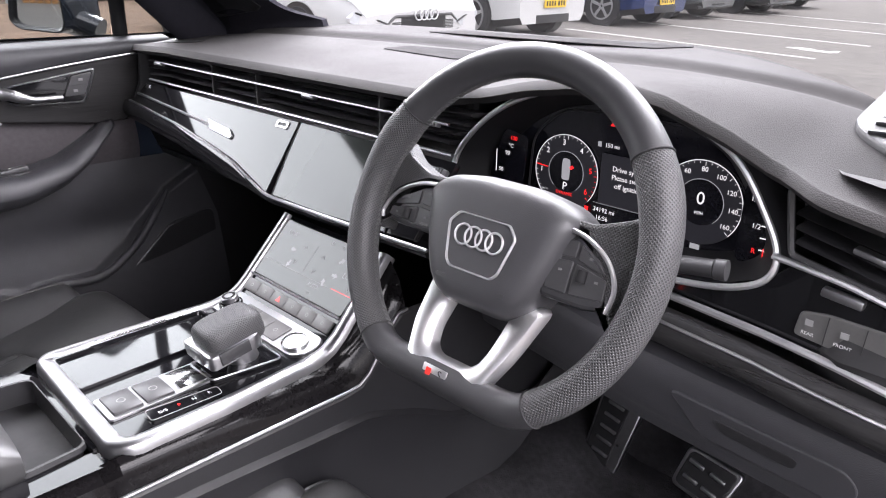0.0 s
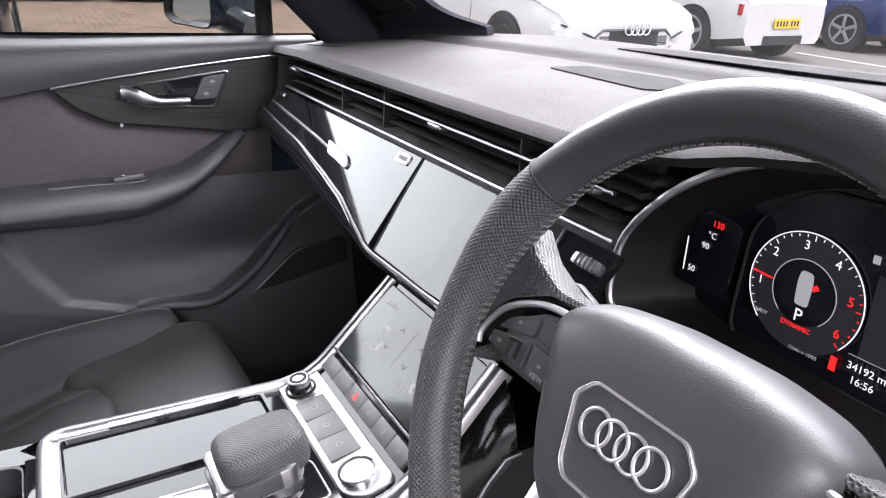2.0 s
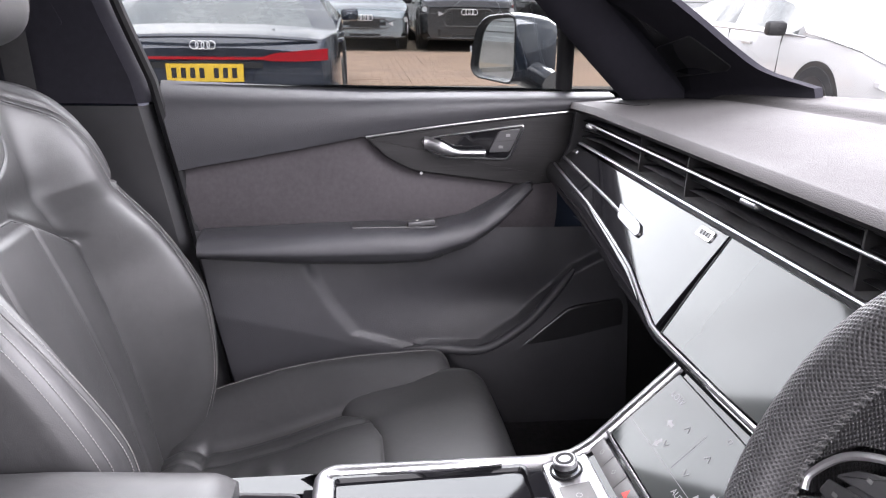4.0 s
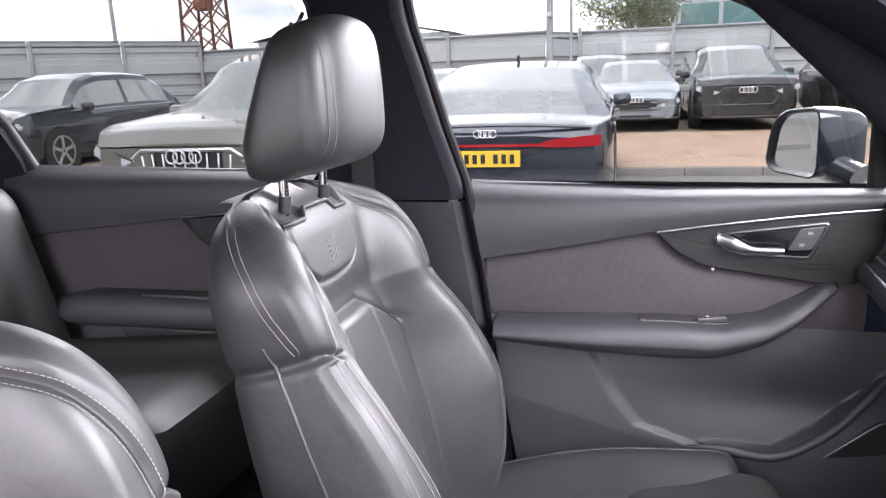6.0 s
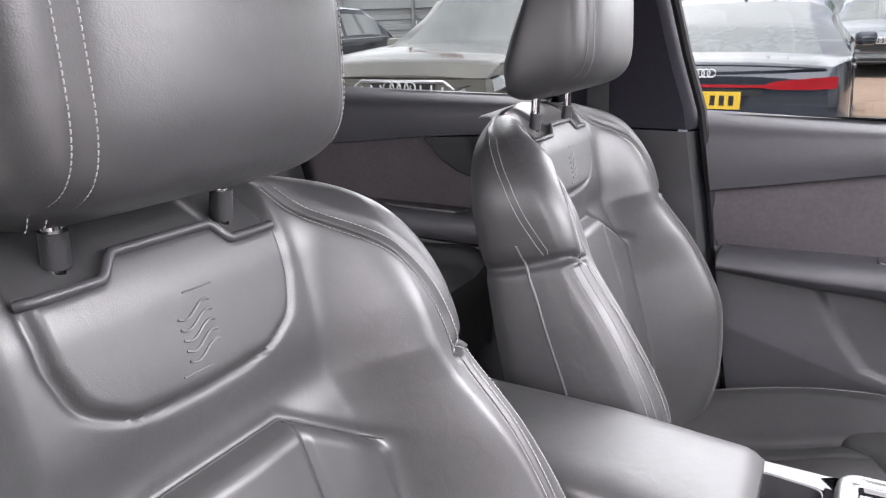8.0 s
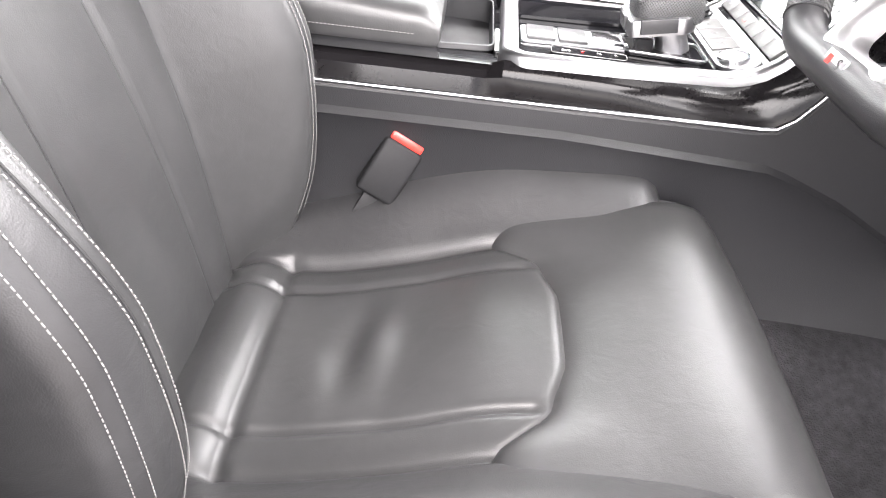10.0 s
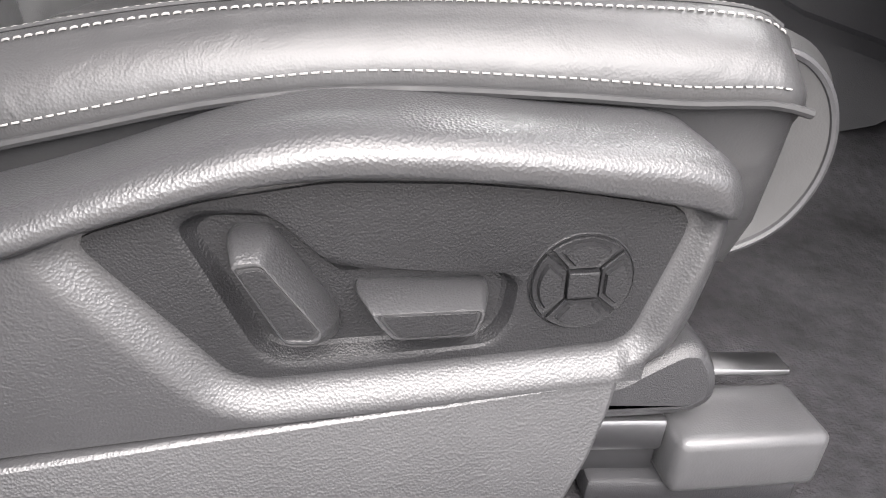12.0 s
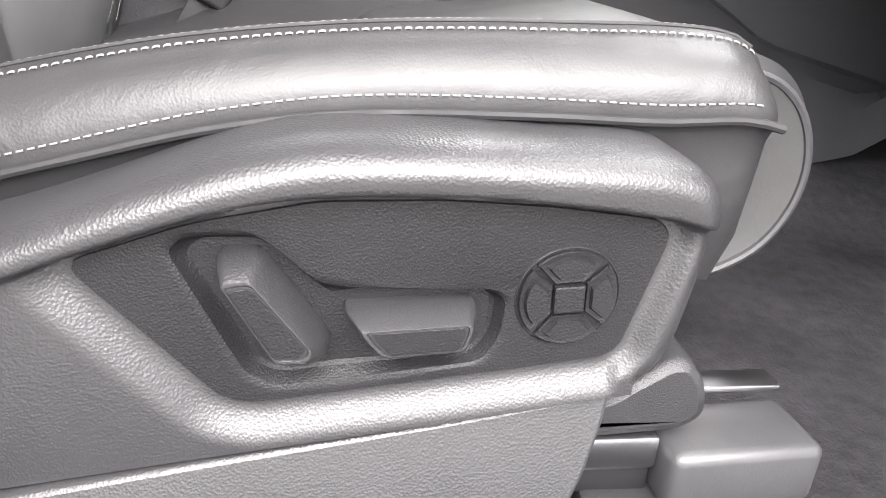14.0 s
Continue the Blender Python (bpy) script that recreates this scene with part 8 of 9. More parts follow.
# ---- parked cars ----
SHAPES = {
    # (length, width, height), then outline: station along 0..1 from tail to nose and height 0..1
    "suv": ((4.62, 1.88, 1.64), [(0, .52), (.02, .60), (.05, .66), (.12, .88), (.20, .975), (.35, 1.0), (.52, .985), (.60, .93), (.725, .665), (.80, .650), (.92, .620), (.975, .585), (1, .52)], .61, (.045, .725)),
    "hatch": ((4.10, 1.75, 1.43), [(0, .50), (.02, .60), (.05, .68), (.13, .91), (.22, .985), (.36, 1.0), (.50, .975), (.58, .92), (.74, .665), (.80, .64), (.92, .58), (.975, .53), (1, .45)], .62, (.04, .74)),
    "fastback": ((4.97, 1.91, 1.43), [(0, .60), (.012, .665), (.03, .675), (.09, .700), (.20, .84), (.32, .955), (.42, 1.0), (.52, .99), (.60, .93), (.73, .69), (.80, .665), (.92, .60), (.975, .54), (1, .46)], .655, (.09, .73)),
    "coupe": ((4.19, 1.84, 1.36), [(0, .58), (.02, .69), (.05, .72), (.10, .735), (.22, .90), (.34, .985), (.44, 1.0), (.54, .96), (.66, .80), (.73, .69), (.80, .67), (.92, .60), (.975, .53), (1, .44)], .68, (.10, .72)),
    "saloon": ((4.74, 1.84, 1.43), [(0, .58), (.02, .68), (.05, .70), (.14, .715), (.24, .88), (.34, .975), (.44, 1.0), (.54, .97), (.62, .90), (.74, .68), (.80, .655), (.92, .60), (.975, .54), (1, .46)], .64, (.14, .74)),
}


def parked_car(shape, colour, at, heading, label, nose="grille", group="parked cars", rims=5):
    (L, Wd, H), line, belt_f, (g0, g1) = SHAPES[shape]
    M = YARD @ pose(at[0], at[1], at[2] if len(at) > 2 else 0, 0, 0, heading)
    ob = thing("parked_car", label, "car", group, at=M.translation)
    xs = sorted(set(list(np.linspace(0, 1, 45)) + [p[0] for p in line]))
    lx, lz = [p[0] for p in line], [p[1] for p in line]
    belt = belt_f * H
    rows = []
    for t in xs:
        top = lerp(t, lx, lz) * H
        end = max(0.0, 1 - min(t, 1 - t) / 0.09)
        w = Wd / 2 * (1 - 0.13 * end ** 2)
        x = (t - 0.5) * L
        bt = min(belt * (1 + 0.03 * (0.5 - t)), top - 0.02)
        cabin = max(0.0, min(1.0, (top - bt) / (0.25 * H)))
        wr = w * (1 - 0.26 * cabin)
        low = 0.20 + 0.06 * end
        half = [(w * 0.90, low), (w * 0.985, low + 0.10), (w * 1.0, 0.42 * H * 0.9), (w * 0.985, bt * 0.86), (w * 0.965, bt), (w * (0.955 - 0.04 * cabin), bt + (top - bt) * 0.12), (w + (wr - w) * 0.88, bt + (top - bt) * 0.78), (wr * 0.965, top - 0.045 * min(1, cabin + 0.35)), (wr * 0.80, top - 0.006), (wr * 0.4, top + 0.012), (0, top + 0.016)]
        rows.append([Vector((x, y, z)) for y, z in half] + [Vector((x, -y, z)) for y, z in half[-2::-1]])
    n = len(rows[0])
    bodies = {"body": bmesh.new(), "side_glass": bmesh.new(), "screen_glass": bmesh.new(), "sill_trim": bmesh.new()}
    roof0, roof1 = [t for t, z in line if z > 0.945][0], [t for t, z in line if z > 0.945][-1]
    for i in range(len(xs) - 1):
        tm = (xs[i] + xs[i + 1]) / 2
        for j in range(n - 1):
            jj = min(j, n - 2 - j)
            key = "body"
            pillar = abs(tm - (g0 + g1) / 2 - 0.01) < 0.010 or tm < g0 + 0.07 or tm > g1 - 0.03
            if jj == 5 and g0 < tm < g1 and not pillar:
                key = "side_glass"
            elif jj >= 7 and ((roof1 - 0.005 < tm < g1 + 0.005) or (g0 - 0.005 < tm < roof0 + 0.01)) and jj < 10:
                key = "screen_glass" if jj >= 8 else "body"
            elif jj == 0:
                key = "sill_trim"
            b = bodies[key]
            b.faces.new([b.verts.new(M @ p) for p in (rows[i][j], rows[i][j + 1], rows[i + 1][j + 1], rows[i + 1][j])])
    for k in (0, -1):
        bodies["body"].faces.new([bodies["body"].verts.new(M @ p) for p in rows[k]])
    for key, m in (("body", colour), ("side_glass", CAR_GLASS), ("screen_glass", CAR_GLASS), ("sill_trim", BLACK_TRIM)):
        bmesh.ops.remove_doubles(bodies[key], verts=bodies[key].verts, dist=1e-4)
        if len(bodies[key].faces):
            part(key, bodies[key], m, ob, sharp=32)
    # wheels
    wr_ = 0.345 if shape != "suv" else 0.37
    for sx in (-0.305 * L, 0.305 * L):
        for sy in (-1, 1):
            yo = sy * Wd / 2
            part("arch", tube([M @ Vector((sx, yo * 0.80, wr_)), M @ Vector((sx, yo * 1.004, wr_))], wr_ * 1.10, 28), BLACK_TRIM, ob)
            tyre = part("wheel", tube([M @ Vector((sx, yo * 0.78, wr_)), M @ Vector((sx, yo * 0.80, wr_)), M @ Vector((sx, yo * 0.99, wr_)), M @ Vector((sx, yo * 1.012, wr_))], lambda t: wr_ if 0.2 < t < 0.9 else wr_ * 0.94, 32), TYRE, ob)
            A = M @ axes((sx, yo * 1.015, wr_), (sy * 1.0, 0, 0), (0, 0, 1)) if sy < 0 else M @ axes((sx, yo * 1.015, wr_), (-1, 0, 0), (0, 0, 1))
            part("rim_dish", disc(wr_ * 0.70, 0.004, A @ pose(0, 0, -0.002), 28), BLACK_TRIM, tyre)
            part("rim_ring", annulus(wr_ * 0.62, wr_ * 0.70, A, 28, 0.012), ALLOY, tyre)
            for s in range(rims):
                a = 360 * s / rims + 18
                part("rim_spoke", block(wr_ * 0.56, wr_ * 0.15, 0.014, 0.004, A @ pose(0, 0, 0.004, 0, 0, a) @ pose(wr_ * 0.34, 0, 0), 1), ALLOY, tyre)
    # mirrors
    for sy in (-1, 1):
        part("door_mirror", block(0.12, 0.20, 0.14, 0.04, M @ pose(0.165 * L, sy * (Wd / 2 + 0.07), belt + 0.06)), colour if nose != "dark" else BLACK_TRIM, ob)
    # nose
    xf = L / 2
    at_f = lambda y, z, d=0.0: M @ Vector((xf - 0.10 * (2 * y / Wd) ** 2 * 1.0 + 0.012 + d, y, z))
    hz = lerp(0.985, lx, lz) * H
    gz = 0.30 * H + 0.06
    g_lo = lambda u: lerp(abs(u), [0, 0.44 * Wd / 1.85, 0.56 * Wd / 1.85], [gz - 0.06, gz - 0.06, hz - 0.23])
    g_hi = lambda u: lerp(abs(u), [0, 0.40 * Wd / 1.85, 0.56 * Wd / 1.85], [hz - 0.10, hz - 0.10, hz - 0.21])
    gu = [k * Wd / 1.85 for k in (-0.56, -0.44, -0.40, -0.2, 0, 0.2, 0.40, 0.44, 0.56)]
    grille = part("grille", curved(at_f, [(u, g_lo(u), g_hi(u)) for u in gu], 0.05), BLACK_TRIM, ob, "black grille")
    loop = [at_f(u, g_lo(u), 0.006) for u in gu] + [at_f(u, g_hi(u), 0.006) for u in gu[::-1]]
    part("grille_frame", tube(loop, 0.016, 6, closed=True), ALLOY if nose == "grille" else BUTTON_LIT, grille)
    for k in range(9 if nose == "grille" else 0):
        u = -0.40 + 0.10 * k
        part("grille_bar", tube([at_f(u, hz - 0.13 - 0.12 * max(0, abs(u) - 0.3), 0.012), at_f(u * 0.94, gz - 0.02, 0.012)], 0.011, 6), ALLOY, grille)
    if nose != "grille":
        for k in range(6):
            z = gz + 0.0 + (hz - 0.16 - gz) * k / 5
            part("grille_bar", tube([at_f(-0.44 * Wd / 1.85, z, 0.006), at_f(0.44 * Wd / 1.85, z, 0.006)], 0.008, 6), BLACK_TRIM, grille)
    four_rings(ob, M @ axes((xf + 0.035, 0, (hz + gz) / 2 + 0.03), (0, 1, 0), (0, 0, 1)), 0.052, 0.008)
    for sy in (-1, 1):
        k_ = sy * Wd / 1.85
        at_c = lambda u, v, h: M @ Vector((xf - 0.30 * max(0, abs(u) / (Wd / 2) - 0.45) ** 1.6 + 0.022 + h, u, v))
        lamp = part("headlamp", curved(at_c, [(k_ * u, hz + a_, hz + b_) for u, a_, b_ in ((0.48, -0.19, -0.17), (0.60, -0.235, -0.135), (0.75, -0.205, -0.09), (0.86, -0.165, -0.05), (0.91, -0.14, -0.10))], 0.06), LAMP_CLEAR, ob, "clear headlamp")
        part("lamp_rim", tube([at_c(k_ * u, hz + b_, 0.004) for u, b_ in ((0.48, -0.18), (0.60, -0.135), (0.75, -0.09), (0.86, -0.05))], 0.010, 6), BLACK_TRIM, lamp)
        part("lower_intake", curved(at_c, [(sy * 0.56, 0.31, 0.42), (sy * 0.66, 0.31, 0.46), (sy * 0.80, 0.34, 0.48)], 0.05), BLACK_TRIM, ob)
    part("lower_grille", curved(at_f, [(u, 0.25, 0.33) for u in (-0.6, -0.3, 0, 0.3, 0.6)], 0.04), BLACK_TRIM, ob)
    part("front_lip", tube([at_f(u, 0.26, 0.0) for u in np.linspace(-0.8, 0.8, 12)], 0.035, 8), BLACK_TRIM, ob)
    # tail
    at_r = lambda y, z, d=0.0: M @ Vector((-xf + 0.10 * (2 * y / Wd) ** 2 - 0.012 - d, y, z))
    tz = lerp(0.015, lx, lz) * H
    if shape == "fastback":
        at_t = lambda y, z, d=0.0: M @ Vector((-xf + 0.03 * (2 * y / Wd) ** 4 - 0.022 - d, y, z))
        part("tail_lamp_strip", curved(lambda u, v, h: at_t(u, v, h), [(-0.86, 0.795, 0.875), (-0.70, 0.785, 0.862), (-0.48, 0.785, 0.840), (-0.40, 0.795, 0.815), (0, 0.795, 0.815), (0.40, 0.795, 0.815), (0.48, 0.785, 0.840), (0.70, 0.785, 0.862), (0.86, 0.795, 0.875)], 0.06), LAMP_RED, ob, "full-width red tail lamp strip")
        part("tail_band", curved(lambda u, v, h: at_r(u, v, h + 0.006), [(-0.60, 0.735, 0.765), (0, 0.735, 0.785), (0.60, 0.735, 0.765)], 0.05), BLACK_TRIM, ob)
        part("spoiler_lip", tube([at_r(u, 0.955 - 0.05 * abs(u) ** 2, 0.012) for u in np.linspace(-0.78, 0.78, 16)], 0.012, 8), colour, ob)
        part("lid_gap", tube([at_r(u, z, 0.004) for u, z in ((-0.70, 0.90), (-0.62, 0.66), (-0.50, 0.62), (0.50, 0.62), (0.62, 0.66), (0.70, 0.90))], 0.005, 6), BLACK_TRIM, ob)
        pz = 0.705
        part("aerial_fin", block(0.12, 0.02, 0.07, 0.01, M @ pose(-0.10 * L, 0, H + 0.04)), BLACK_TRIM, ob)
        four_rings(ob, M @ axes((-xf - 0.035, 0, 0.895), (0, -1, 0), (0, 0, 1)), 0.028, 0.005)
        for k in range(5):
            part("badge_bar", block(0.004, 0.026, 0.030, 0, M @ pose(-xf + 0.035, -0.36 - 0.036 * k, 0.690)), CHROME, ob)
        part("rear_bumper_trim", curved(lambda u, v, h: at_r(u, v, h + 0.006), [(u, 0.28, 0.40) for u in (-0.80, -0.4, 0, 0.4, 0.80)], 0.05), BLACK_TRIM, ob)
    else:
        for sy in (-1, 1):
            k_ = sy * Wd / 1.85
            part("tail_lamp", curved(lambda u, v, h: at_r(u, v, h + 0.010), [(k_ * 0.45, tz - 0.28, tz - 0.18), (k_ * 0.66, tz - 0.27, tz - 0.15), (k_ * 0.86, tz - 0.26, tz - 0.12)], 0.05), LAMP_RED, ob, "red tail lamp")
        pz = tz - 0.36
        part("rear_bumper_trim", curved(lambda u, v, h: at_r(u, v, h + 0.008), [(u, 0.26, 0.38) for u in (-0.66, -0.3, 0, 0.3, 0.66)], 0.05), BLACK_TRIM, ob)
    pl = part("number_plate", block(0.014, 0.53, 0.125, 0.004, M @ pose(-xf - 0.030, 0, pz), 1), PLATE_Y, ob, "yellow rear number plate with plain dark bars")
    for k in range(7):
        part("plate_bar", block(0.004, 0.034, 0.070, 0, M @ pose(-xf - 0.038, 0.21 - 0.063 * k - (0.035 if k > 3 else 0), pz)), BLACK_TRIM, pl)
    # door gaps and handles
    for sy in (-1, 1):
        for t in (0.44, 0.665):
            x = (t - 0.5) * L
            part("door_gap", tube([M @ Vector((x, sy * Wd / 2 * 1.002, 0.34)), M @ Vector((x, sy * Wd / 2 * 1.001, 0.55)), M @ Vector((x - 0.02, sy * Wd / 2 * 0.968, belt))], 0.006, 5), BLACK_TRIM, ob)
        for t in (0.34, 0.53):
            part("door_handle", block(0.20, 0.03, 0.035, 0.01, M @ pose((t - 0.5) * L, sy * Wd / 2 * 0.995, belt * 0.88)), colour, ob)
        part("window_trim", tube([M @ Vector(((t - 0.5) * L, sy * Wd / 2 * 0.962, belt * (1 + 0.03 * (0.5 - t)) + 0.01)) for t in np.linspace(g0 + 0.06, g1, 8)], 0.010, 6), ALLOY, ob)
    return ob


parked_car("fastback", paint("slate_blue_paint", (0.035, 0.042, 0.060), 0.5), (-7.40, -1.22, 0.0), 180, "dark slate fastback car parked with its red light strip towards us", "grille")
parked_car("suv", paint("beige_grey_paint", (0.17, 0.163, 0.145), 0.5), (-6.95, -3.62, 0.02), 0, "beige-grey compact SUV with an upright slatted grille")
parked_car("suv", paint("dark_grey_paint", (0.030, 0.033, 0.040), 0.4), (-11.05, -10.05), 0, "dark grey SUV with silver window trim and pale bonnet reflections")
parked_car("suv", paint("white_paint", (0.50, 0.50, 0.50), 0.0), (-14.4, -7.3), 0, "white SUV parked in the second row", "dark")
parked_car("hatch", paint("pale_blue_grey_paint", (0.24, 0.275, 0.30), 0.4), (-16.5, 0.10, 0.09), 0, "pale blue-grey hatchback on the brick strip", "dark")
parked_car("suv", paint("anthracite_paint", (0.028, 0.028, 0.030), 0.3), (-16.6, 2.15, 0.09), 0, "anthracite compact SUV on the brick strip", "dark")
parked_car("suv", paint("black_paint", (0.012, 0.012, 0.013), 0.2), (-16.5, 5.3, 0.09), 14, "black SUV on the brick strip", "dark")
parked_car("suv", paint("plain_white_paint", (0.50, 0.50, 0.50), 0.0), (-21.3, -0.7, 0.09), 0, "white SUV in the back row")
parked_car("suv", paint("silver_paint", (0.45, 0.46, 0.47), 0.6), (-21.3, 2.4, 0.09), 0, "silver SUV in the back row", "dark")
parked_car("saloon", paint("white_saloon_paint", (0.50, 0.50, 0.50), 0.0), (-19.5, -5.2, 0.09), 0, "white saloon car in the back row")
parked_car("saloon", paint("bright_white_paint", (0.50, 0.50, 0.50), 0.0), (-7.3, 4.98), 0, "white saloon car facing the bays", "dark")
parked_car("coupe", paint("pure_white_paint", (0.50, 0.50, 0.50), 0.0), (-8.25, 8.85), 180, "white coupe with five-spoke alloy wheels", "dark")
parked_car("hatch", paint("royal_blue_paint", (0.012, 0.03, 0.12), 0.4), (-8.3, 12.4), 180, "deep blue hatchback parked among grey cars", "dark")
parked_car("hatch", paint("mid_grey_paint", (0.10, 0.105, 0.11), 0.5), (-8.5, 15.0), 0, "grey hatchback with silver wheels", "dark")
parked_car("suv", paint("graphite_paint", (0.05, 0.052, 0.055), 0.5), (-8.5, 17.8), 0, "graphite SUV with silver wheels", "dark")
parked_car("hatch", paint("deep_grey_paint", (0.06, 0.06, 0.062), 0.5), (-8.5, 20.6), 0, "dark grey hatchback at the end of the row", "dark")


# ---- fence of steel sheets round the yard ----
fence = thing("fence", "tall grey steel sheet fence with horizontal ribs", "fence", kind="structure", at=Y(-26, -5))
def fence_run(a, b, top=2.65):
    a, b = Vector(a), Vector(b)
    d = (b - a).normalized()
    n = Vector((-d.y, d.x))
    total = (b - a).length
    count_ = max(1, int(total / 3.0))
    for k in range(count_):
        p, q = a + d * (total * k / count_ + 0.03), a + d * (total * (k + 1) / count_ - 0.03)
        prof = []
        z = 0.15
        while z < top - 0.05:
            if abs(z - 1.85) > 0.20:
                prof += [(z, 0.0), (z + 0.16, 0.0), (z + 0.20, 0.06), (z + 0.36, 0.06), (z + 0.40, 0.0)]
            else:
                prof += [(z, -0.10), (z + 0.40, -0.10)]
            z += 0.42
        rows = [[Y(c.x + n.x * o, c.y + n.y * o, zz) for zz, o in prof] for c in (p, q)]
        part("fence_panel", grid(rows), SHEET, fence, sharp=15)
        part("fence_post", block(0.12, 0.12, top + 0.15, 0.01, YARD @ pose(p.x - n.x * 0.15, p.y - n.y * 0.15, (top + 0.15) / 2), 1), STEEL_POLE, fence)
    part("fence_cap", tube([Y(a.x, a.y, top), Y(b.x, b.y, top)], 0.05, 6), STEEL_POLE, fence)


fence_run((-27.0, -16.8), (-25.2, -2.6))
fence_run((-25.2, -2.6), (-27.0, -1.6), 2.5)
fence_run((-27.0, -1.6), (-26.0, 24))
fence_run((-14.0, -26.0), (-27.0, -16.8), 2.9)
fence_run((2.0, -34.0), (-14.0, -26.0), 2.9)
timber = thing("timber_fence", "orange timber boarded fence", "fence", kind="structure", at=Y(-9, -21))
for k in range(40):
    part("board", block(0.19, 0.03, 1.7, 0.004, YARD @ pose(-13.0 + 0.2 * k, -24.0 - 0.08 * k, 0.85, 0, 0, -22), 1), TIMBER, timber)

# ---- poles, mast, buildings, tree ----
for x, y, h, r in ((-24.9, -19.2, 9.0, 0.07), (-24.6, -2.45, 7.5, 0.11), (-24.6, -1.75, 7.5, 0.05)):
    pole = thing("lamp_post", "tall galvanised steel lamp post", "lamp post", "lamp posts", at=Y(x, y))
    part("shaft", tube([Y(x, y, 0), Y(x, y, h * 0.5), Y(x, y, h)], lambda t: r * (1.2 - 0.5 * t), 10), STEEL_POLE, pole)
    part("base", block(r * 4, r * 4, 0.06, 0.01, YARD @ pose(x, y, 0.03), 1), STEEL_POLE, pole)
camera_box = thing("security_camera", "white security camera fixed to a post", "camera", at=Y(-24.45, -2.45, 3.1))
part("housing", block(0.34, 0.16, 0.15, 0.03, YARD @ pose(-24.35, -2.45, 3.12)), CLAD, camera_box)
part("bracket", tube([Y(-24.6, -2.45, 3.0), Y(-24.4, -2.45, 3.05)], 0.03, 6), STEEL_POLE, camera_box)

mast = thing("lattice_mast", "rusty red steel lattice mast far behind the fence", "mast", at=Y(-55, -33))
mz, mw = 34.0, 1.5
for sx, sy in ((-1, -1), (1, -1), (1, 1), (-1, 1)):
    part("mast_leg", tube([Y(-55 + sx * mw, -33 + sy * mw, -2), Y(-55 + sx * mw * 0.5, -33 + sy * mw * 0.5, mz)], 0.14, 6), RUST, mast)
for k in range(16):
    z0, z1 = mz * k / 16, mz * (k + 1) / 16
    w0, w1 = mw * (1 - 0.5 * k / 16), mw * (1 - 0.5 * (k + 1) / 16)
    for (ax, ay), (bx, by) in (((-1, -1), (1, -1)), ((1, -1), (1, 1)), ((1, 1), (-1, 1)), ((-1, 1), (-1, -1))):
        part("mast_brace", tube([Y(-55 + ax * w0, -33 + ay * w0, z0), Y(-55 + bx * w1, -33 + by * w1, z1)], 0.07, 5), RUST, mast)
        part("mast_brace", tube([Y(-55 + bx * w0, -33 + by * w0, z0), Y(-55 + ax * w1, -33 + ay * w1, z1)], 0.07, 5), RUST, mast)
part("mast_box", block(1.2, 1.2, 1.6, 0.1, YARD @ pose(-55, -33, 8.0), 1), RUST, mast)

shed = thing("warehouse", "low grey warehouse with a shallow pitched roof", "building", at=Y(-60, -22))
part("wall", block(8, 16, 6.2, 0.05, YARD @ pose(-60, -21, 1.5), 1), CLAD, shed)
part("roof", grid([[Y(-64.4, -29.5, 4.55), Y(-55.6, -29.5, 4.55)], [Y(-64.4, -21, 6.1), Y(-55.6, -21, 6.1)], [Y(-64.4, -12.5, 4.55), Y(-55.6, -12.5, 4.55)]]), SHEET, shed)

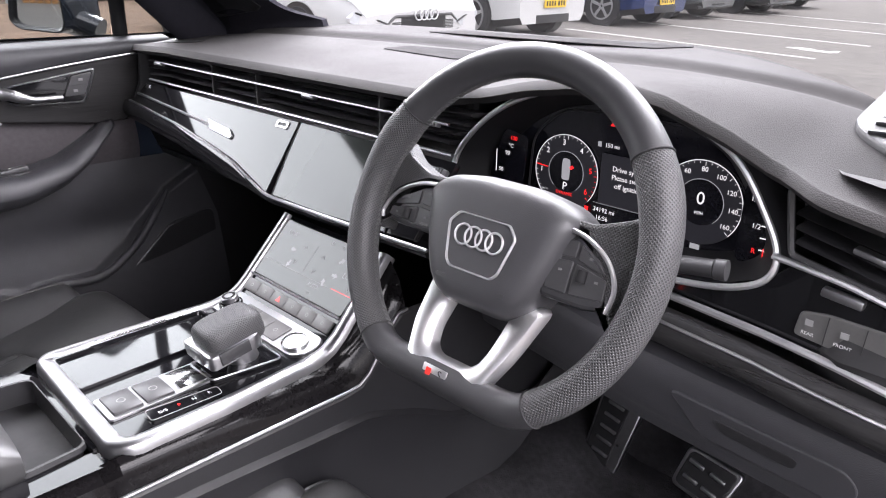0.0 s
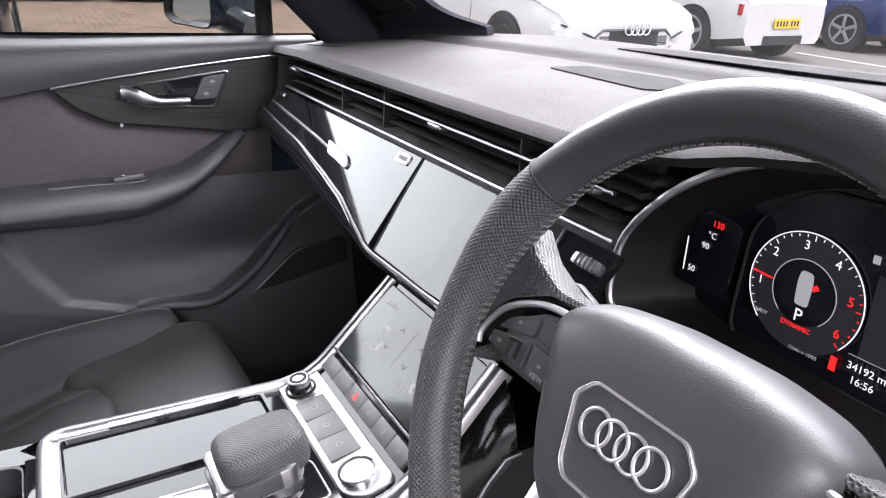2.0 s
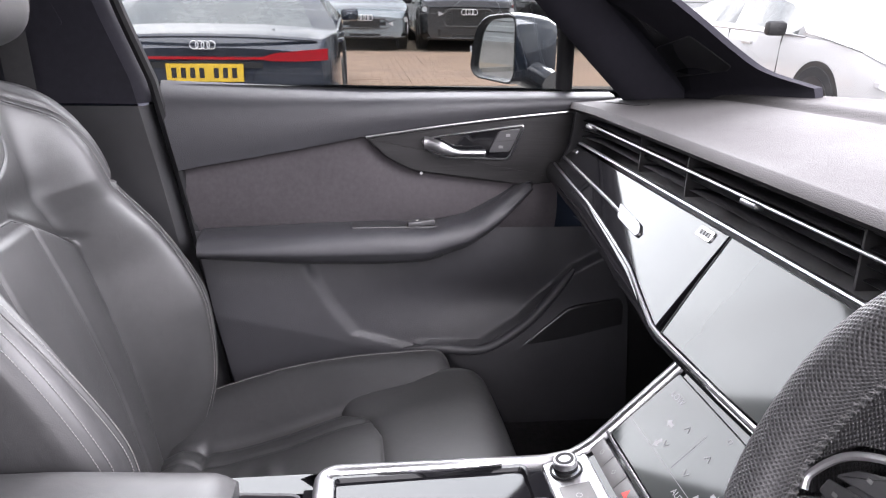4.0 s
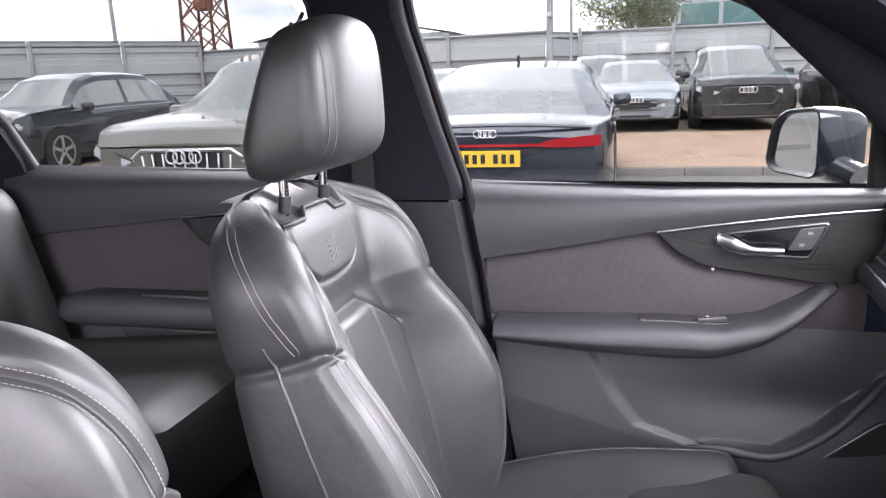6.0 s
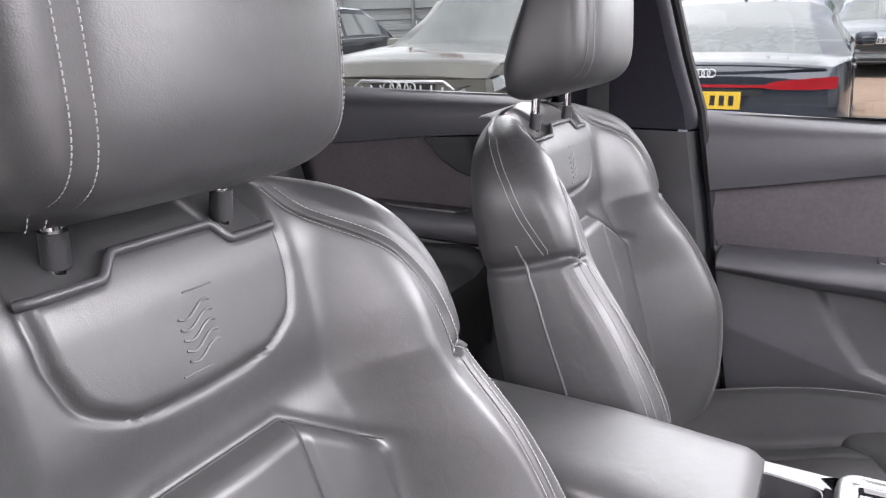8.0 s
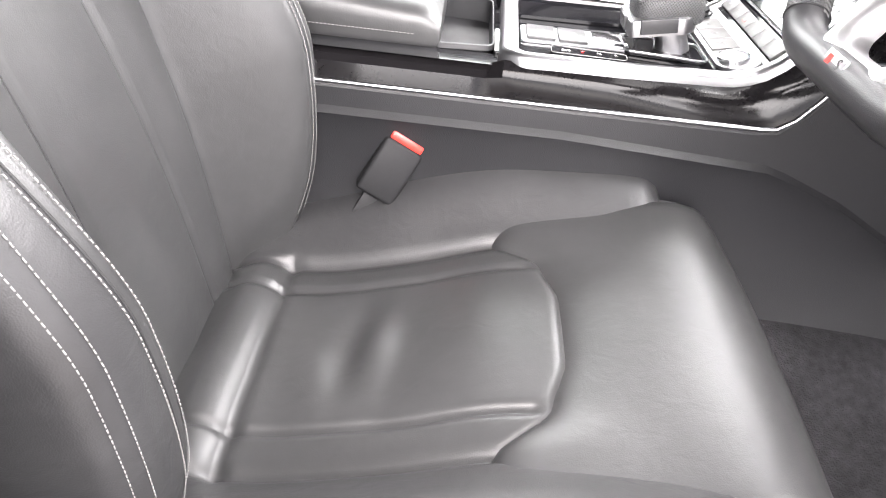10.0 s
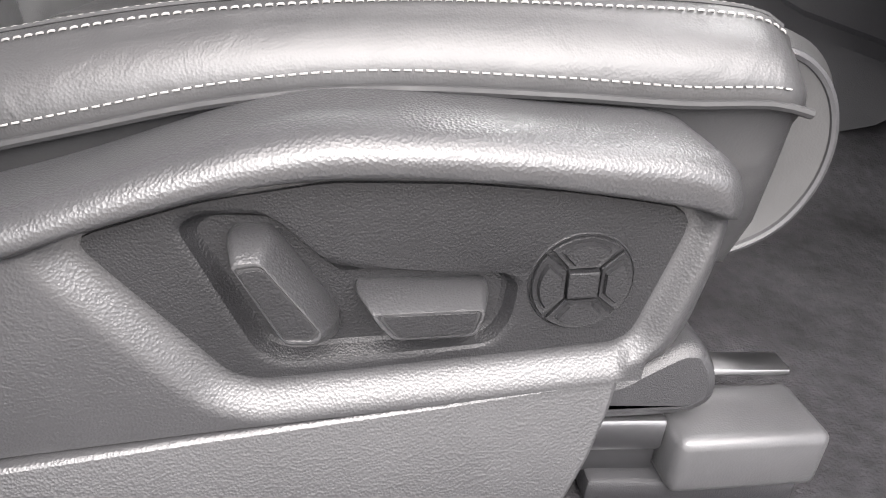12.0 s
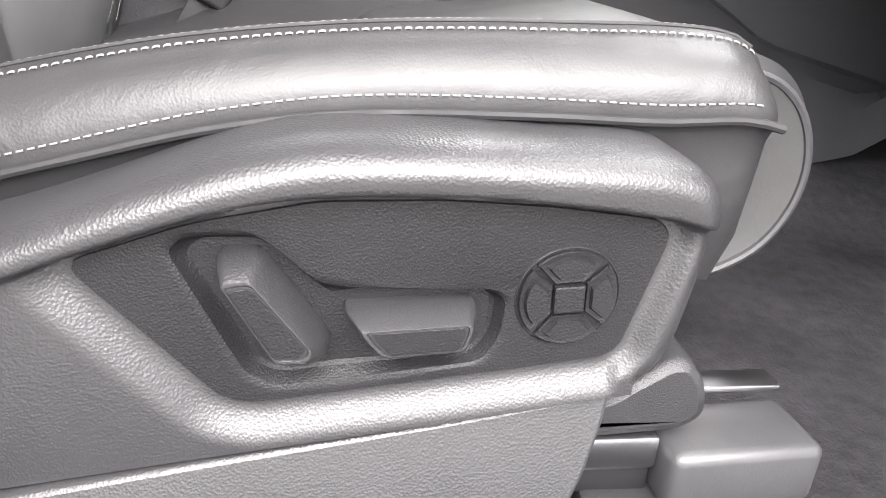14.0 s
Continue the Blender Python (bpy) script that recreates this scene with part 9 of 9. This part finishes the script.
office = thing("office_building", "teal glass office building with pale cladding bands", "building", at=Y(-46, 12))
part("wall", block(10, 34, 12, 0.05, YARD @ pose(-51, 20, 5.5), 1), CLAD, office)
for k in range(14):
    for z in (3.6, 7.2, 10.4):
        part("window", block(0.10, 2.1, 2.5, 0.02, YARD @ pose(-45.97, 4.4 + 2.35 * k, z), 1), TEAL, office)
for z in (5.4, 8.9):
    part("cladding_band", block(0.16, 34, 0.5, 0.02, YARD @ pose(-45.96, 20, z), 1), STEEL_POLE, office)

tree = thing("tree", "bushy olive-green tree above the fence", "tree", at=Y(-30, 0.6))
random.seed(11)
trunk = [Y(-30, 0.6, 0), Y(-30.05, 0.62, 1.5), Y(-29.95, 0.7, 3.0), Y(-30.1, 0.75, 4.4)]
part("trunk", tube(spline(trunk, 5), lambda t: 0.20 - 0.12 * t, 10), BARK, tree)
limbs, tips = [], []
for k in range(34):
    a, el = random.uniform(0, 6.28), random.uniform(0.15, 1.3)
    ln = random.uniform(1.0, 2.3)
    z0 = random.uniform(1.9, 4.3)
    s = Y(-30, 0.7, z0)
    dvec = Vector((math.cos(a) * math.cos(el), math.sin(a) * math.cos(el) * 1.2, math.sin(el)))
    p = [s, s + dvec * ln * 0.5 + Vector((0, 0, 0.05)), s + dvec * ln]
    limbs.append(tube(p, lambda t: 0.045 - 0.035 * t, 5))
    for t in (0.45, 0.6, 0.75, 0.9, 1.0, 1.1):
        tips.append(s + dvec * ln * t)
part("limbs", join(*limbs), BARK, tree)
leaves_v, leaves_f = [], []
for c in tips:
    for _ in range(58):
        o = c + Vector([random.gauss(0, 0.26) for _ in range(3)])
        u = Vector([random.gauss(0, 1) for _ in range(3)]).normalized()
        v = u.cross(Vector([random.gauss(0, 1) for _ in range(3)])).normalized()
        s = random.uniform(0.05, 0.10)
        b = len(leaves_v)
        leaves_v += [o - u * s, o + v * s * 0.45, o + u * s, o - v * s * 0.45]
        leaves_f.append((b, b + 1, b + 2, b + 3))
lm = bpy.data.meshes.new("crown")
lm.from_pydata([tuple(v) for v in leaves_v], [], leaves_f)
lm.materials.append(LEAF)
crown = new("crown", lm)
crown.parent = tree
crown.matrix_parent_inverse = Matrix.Translation(tree.location).inverted()
tagged(crown, "loose olive-green crown", kind="stuff")
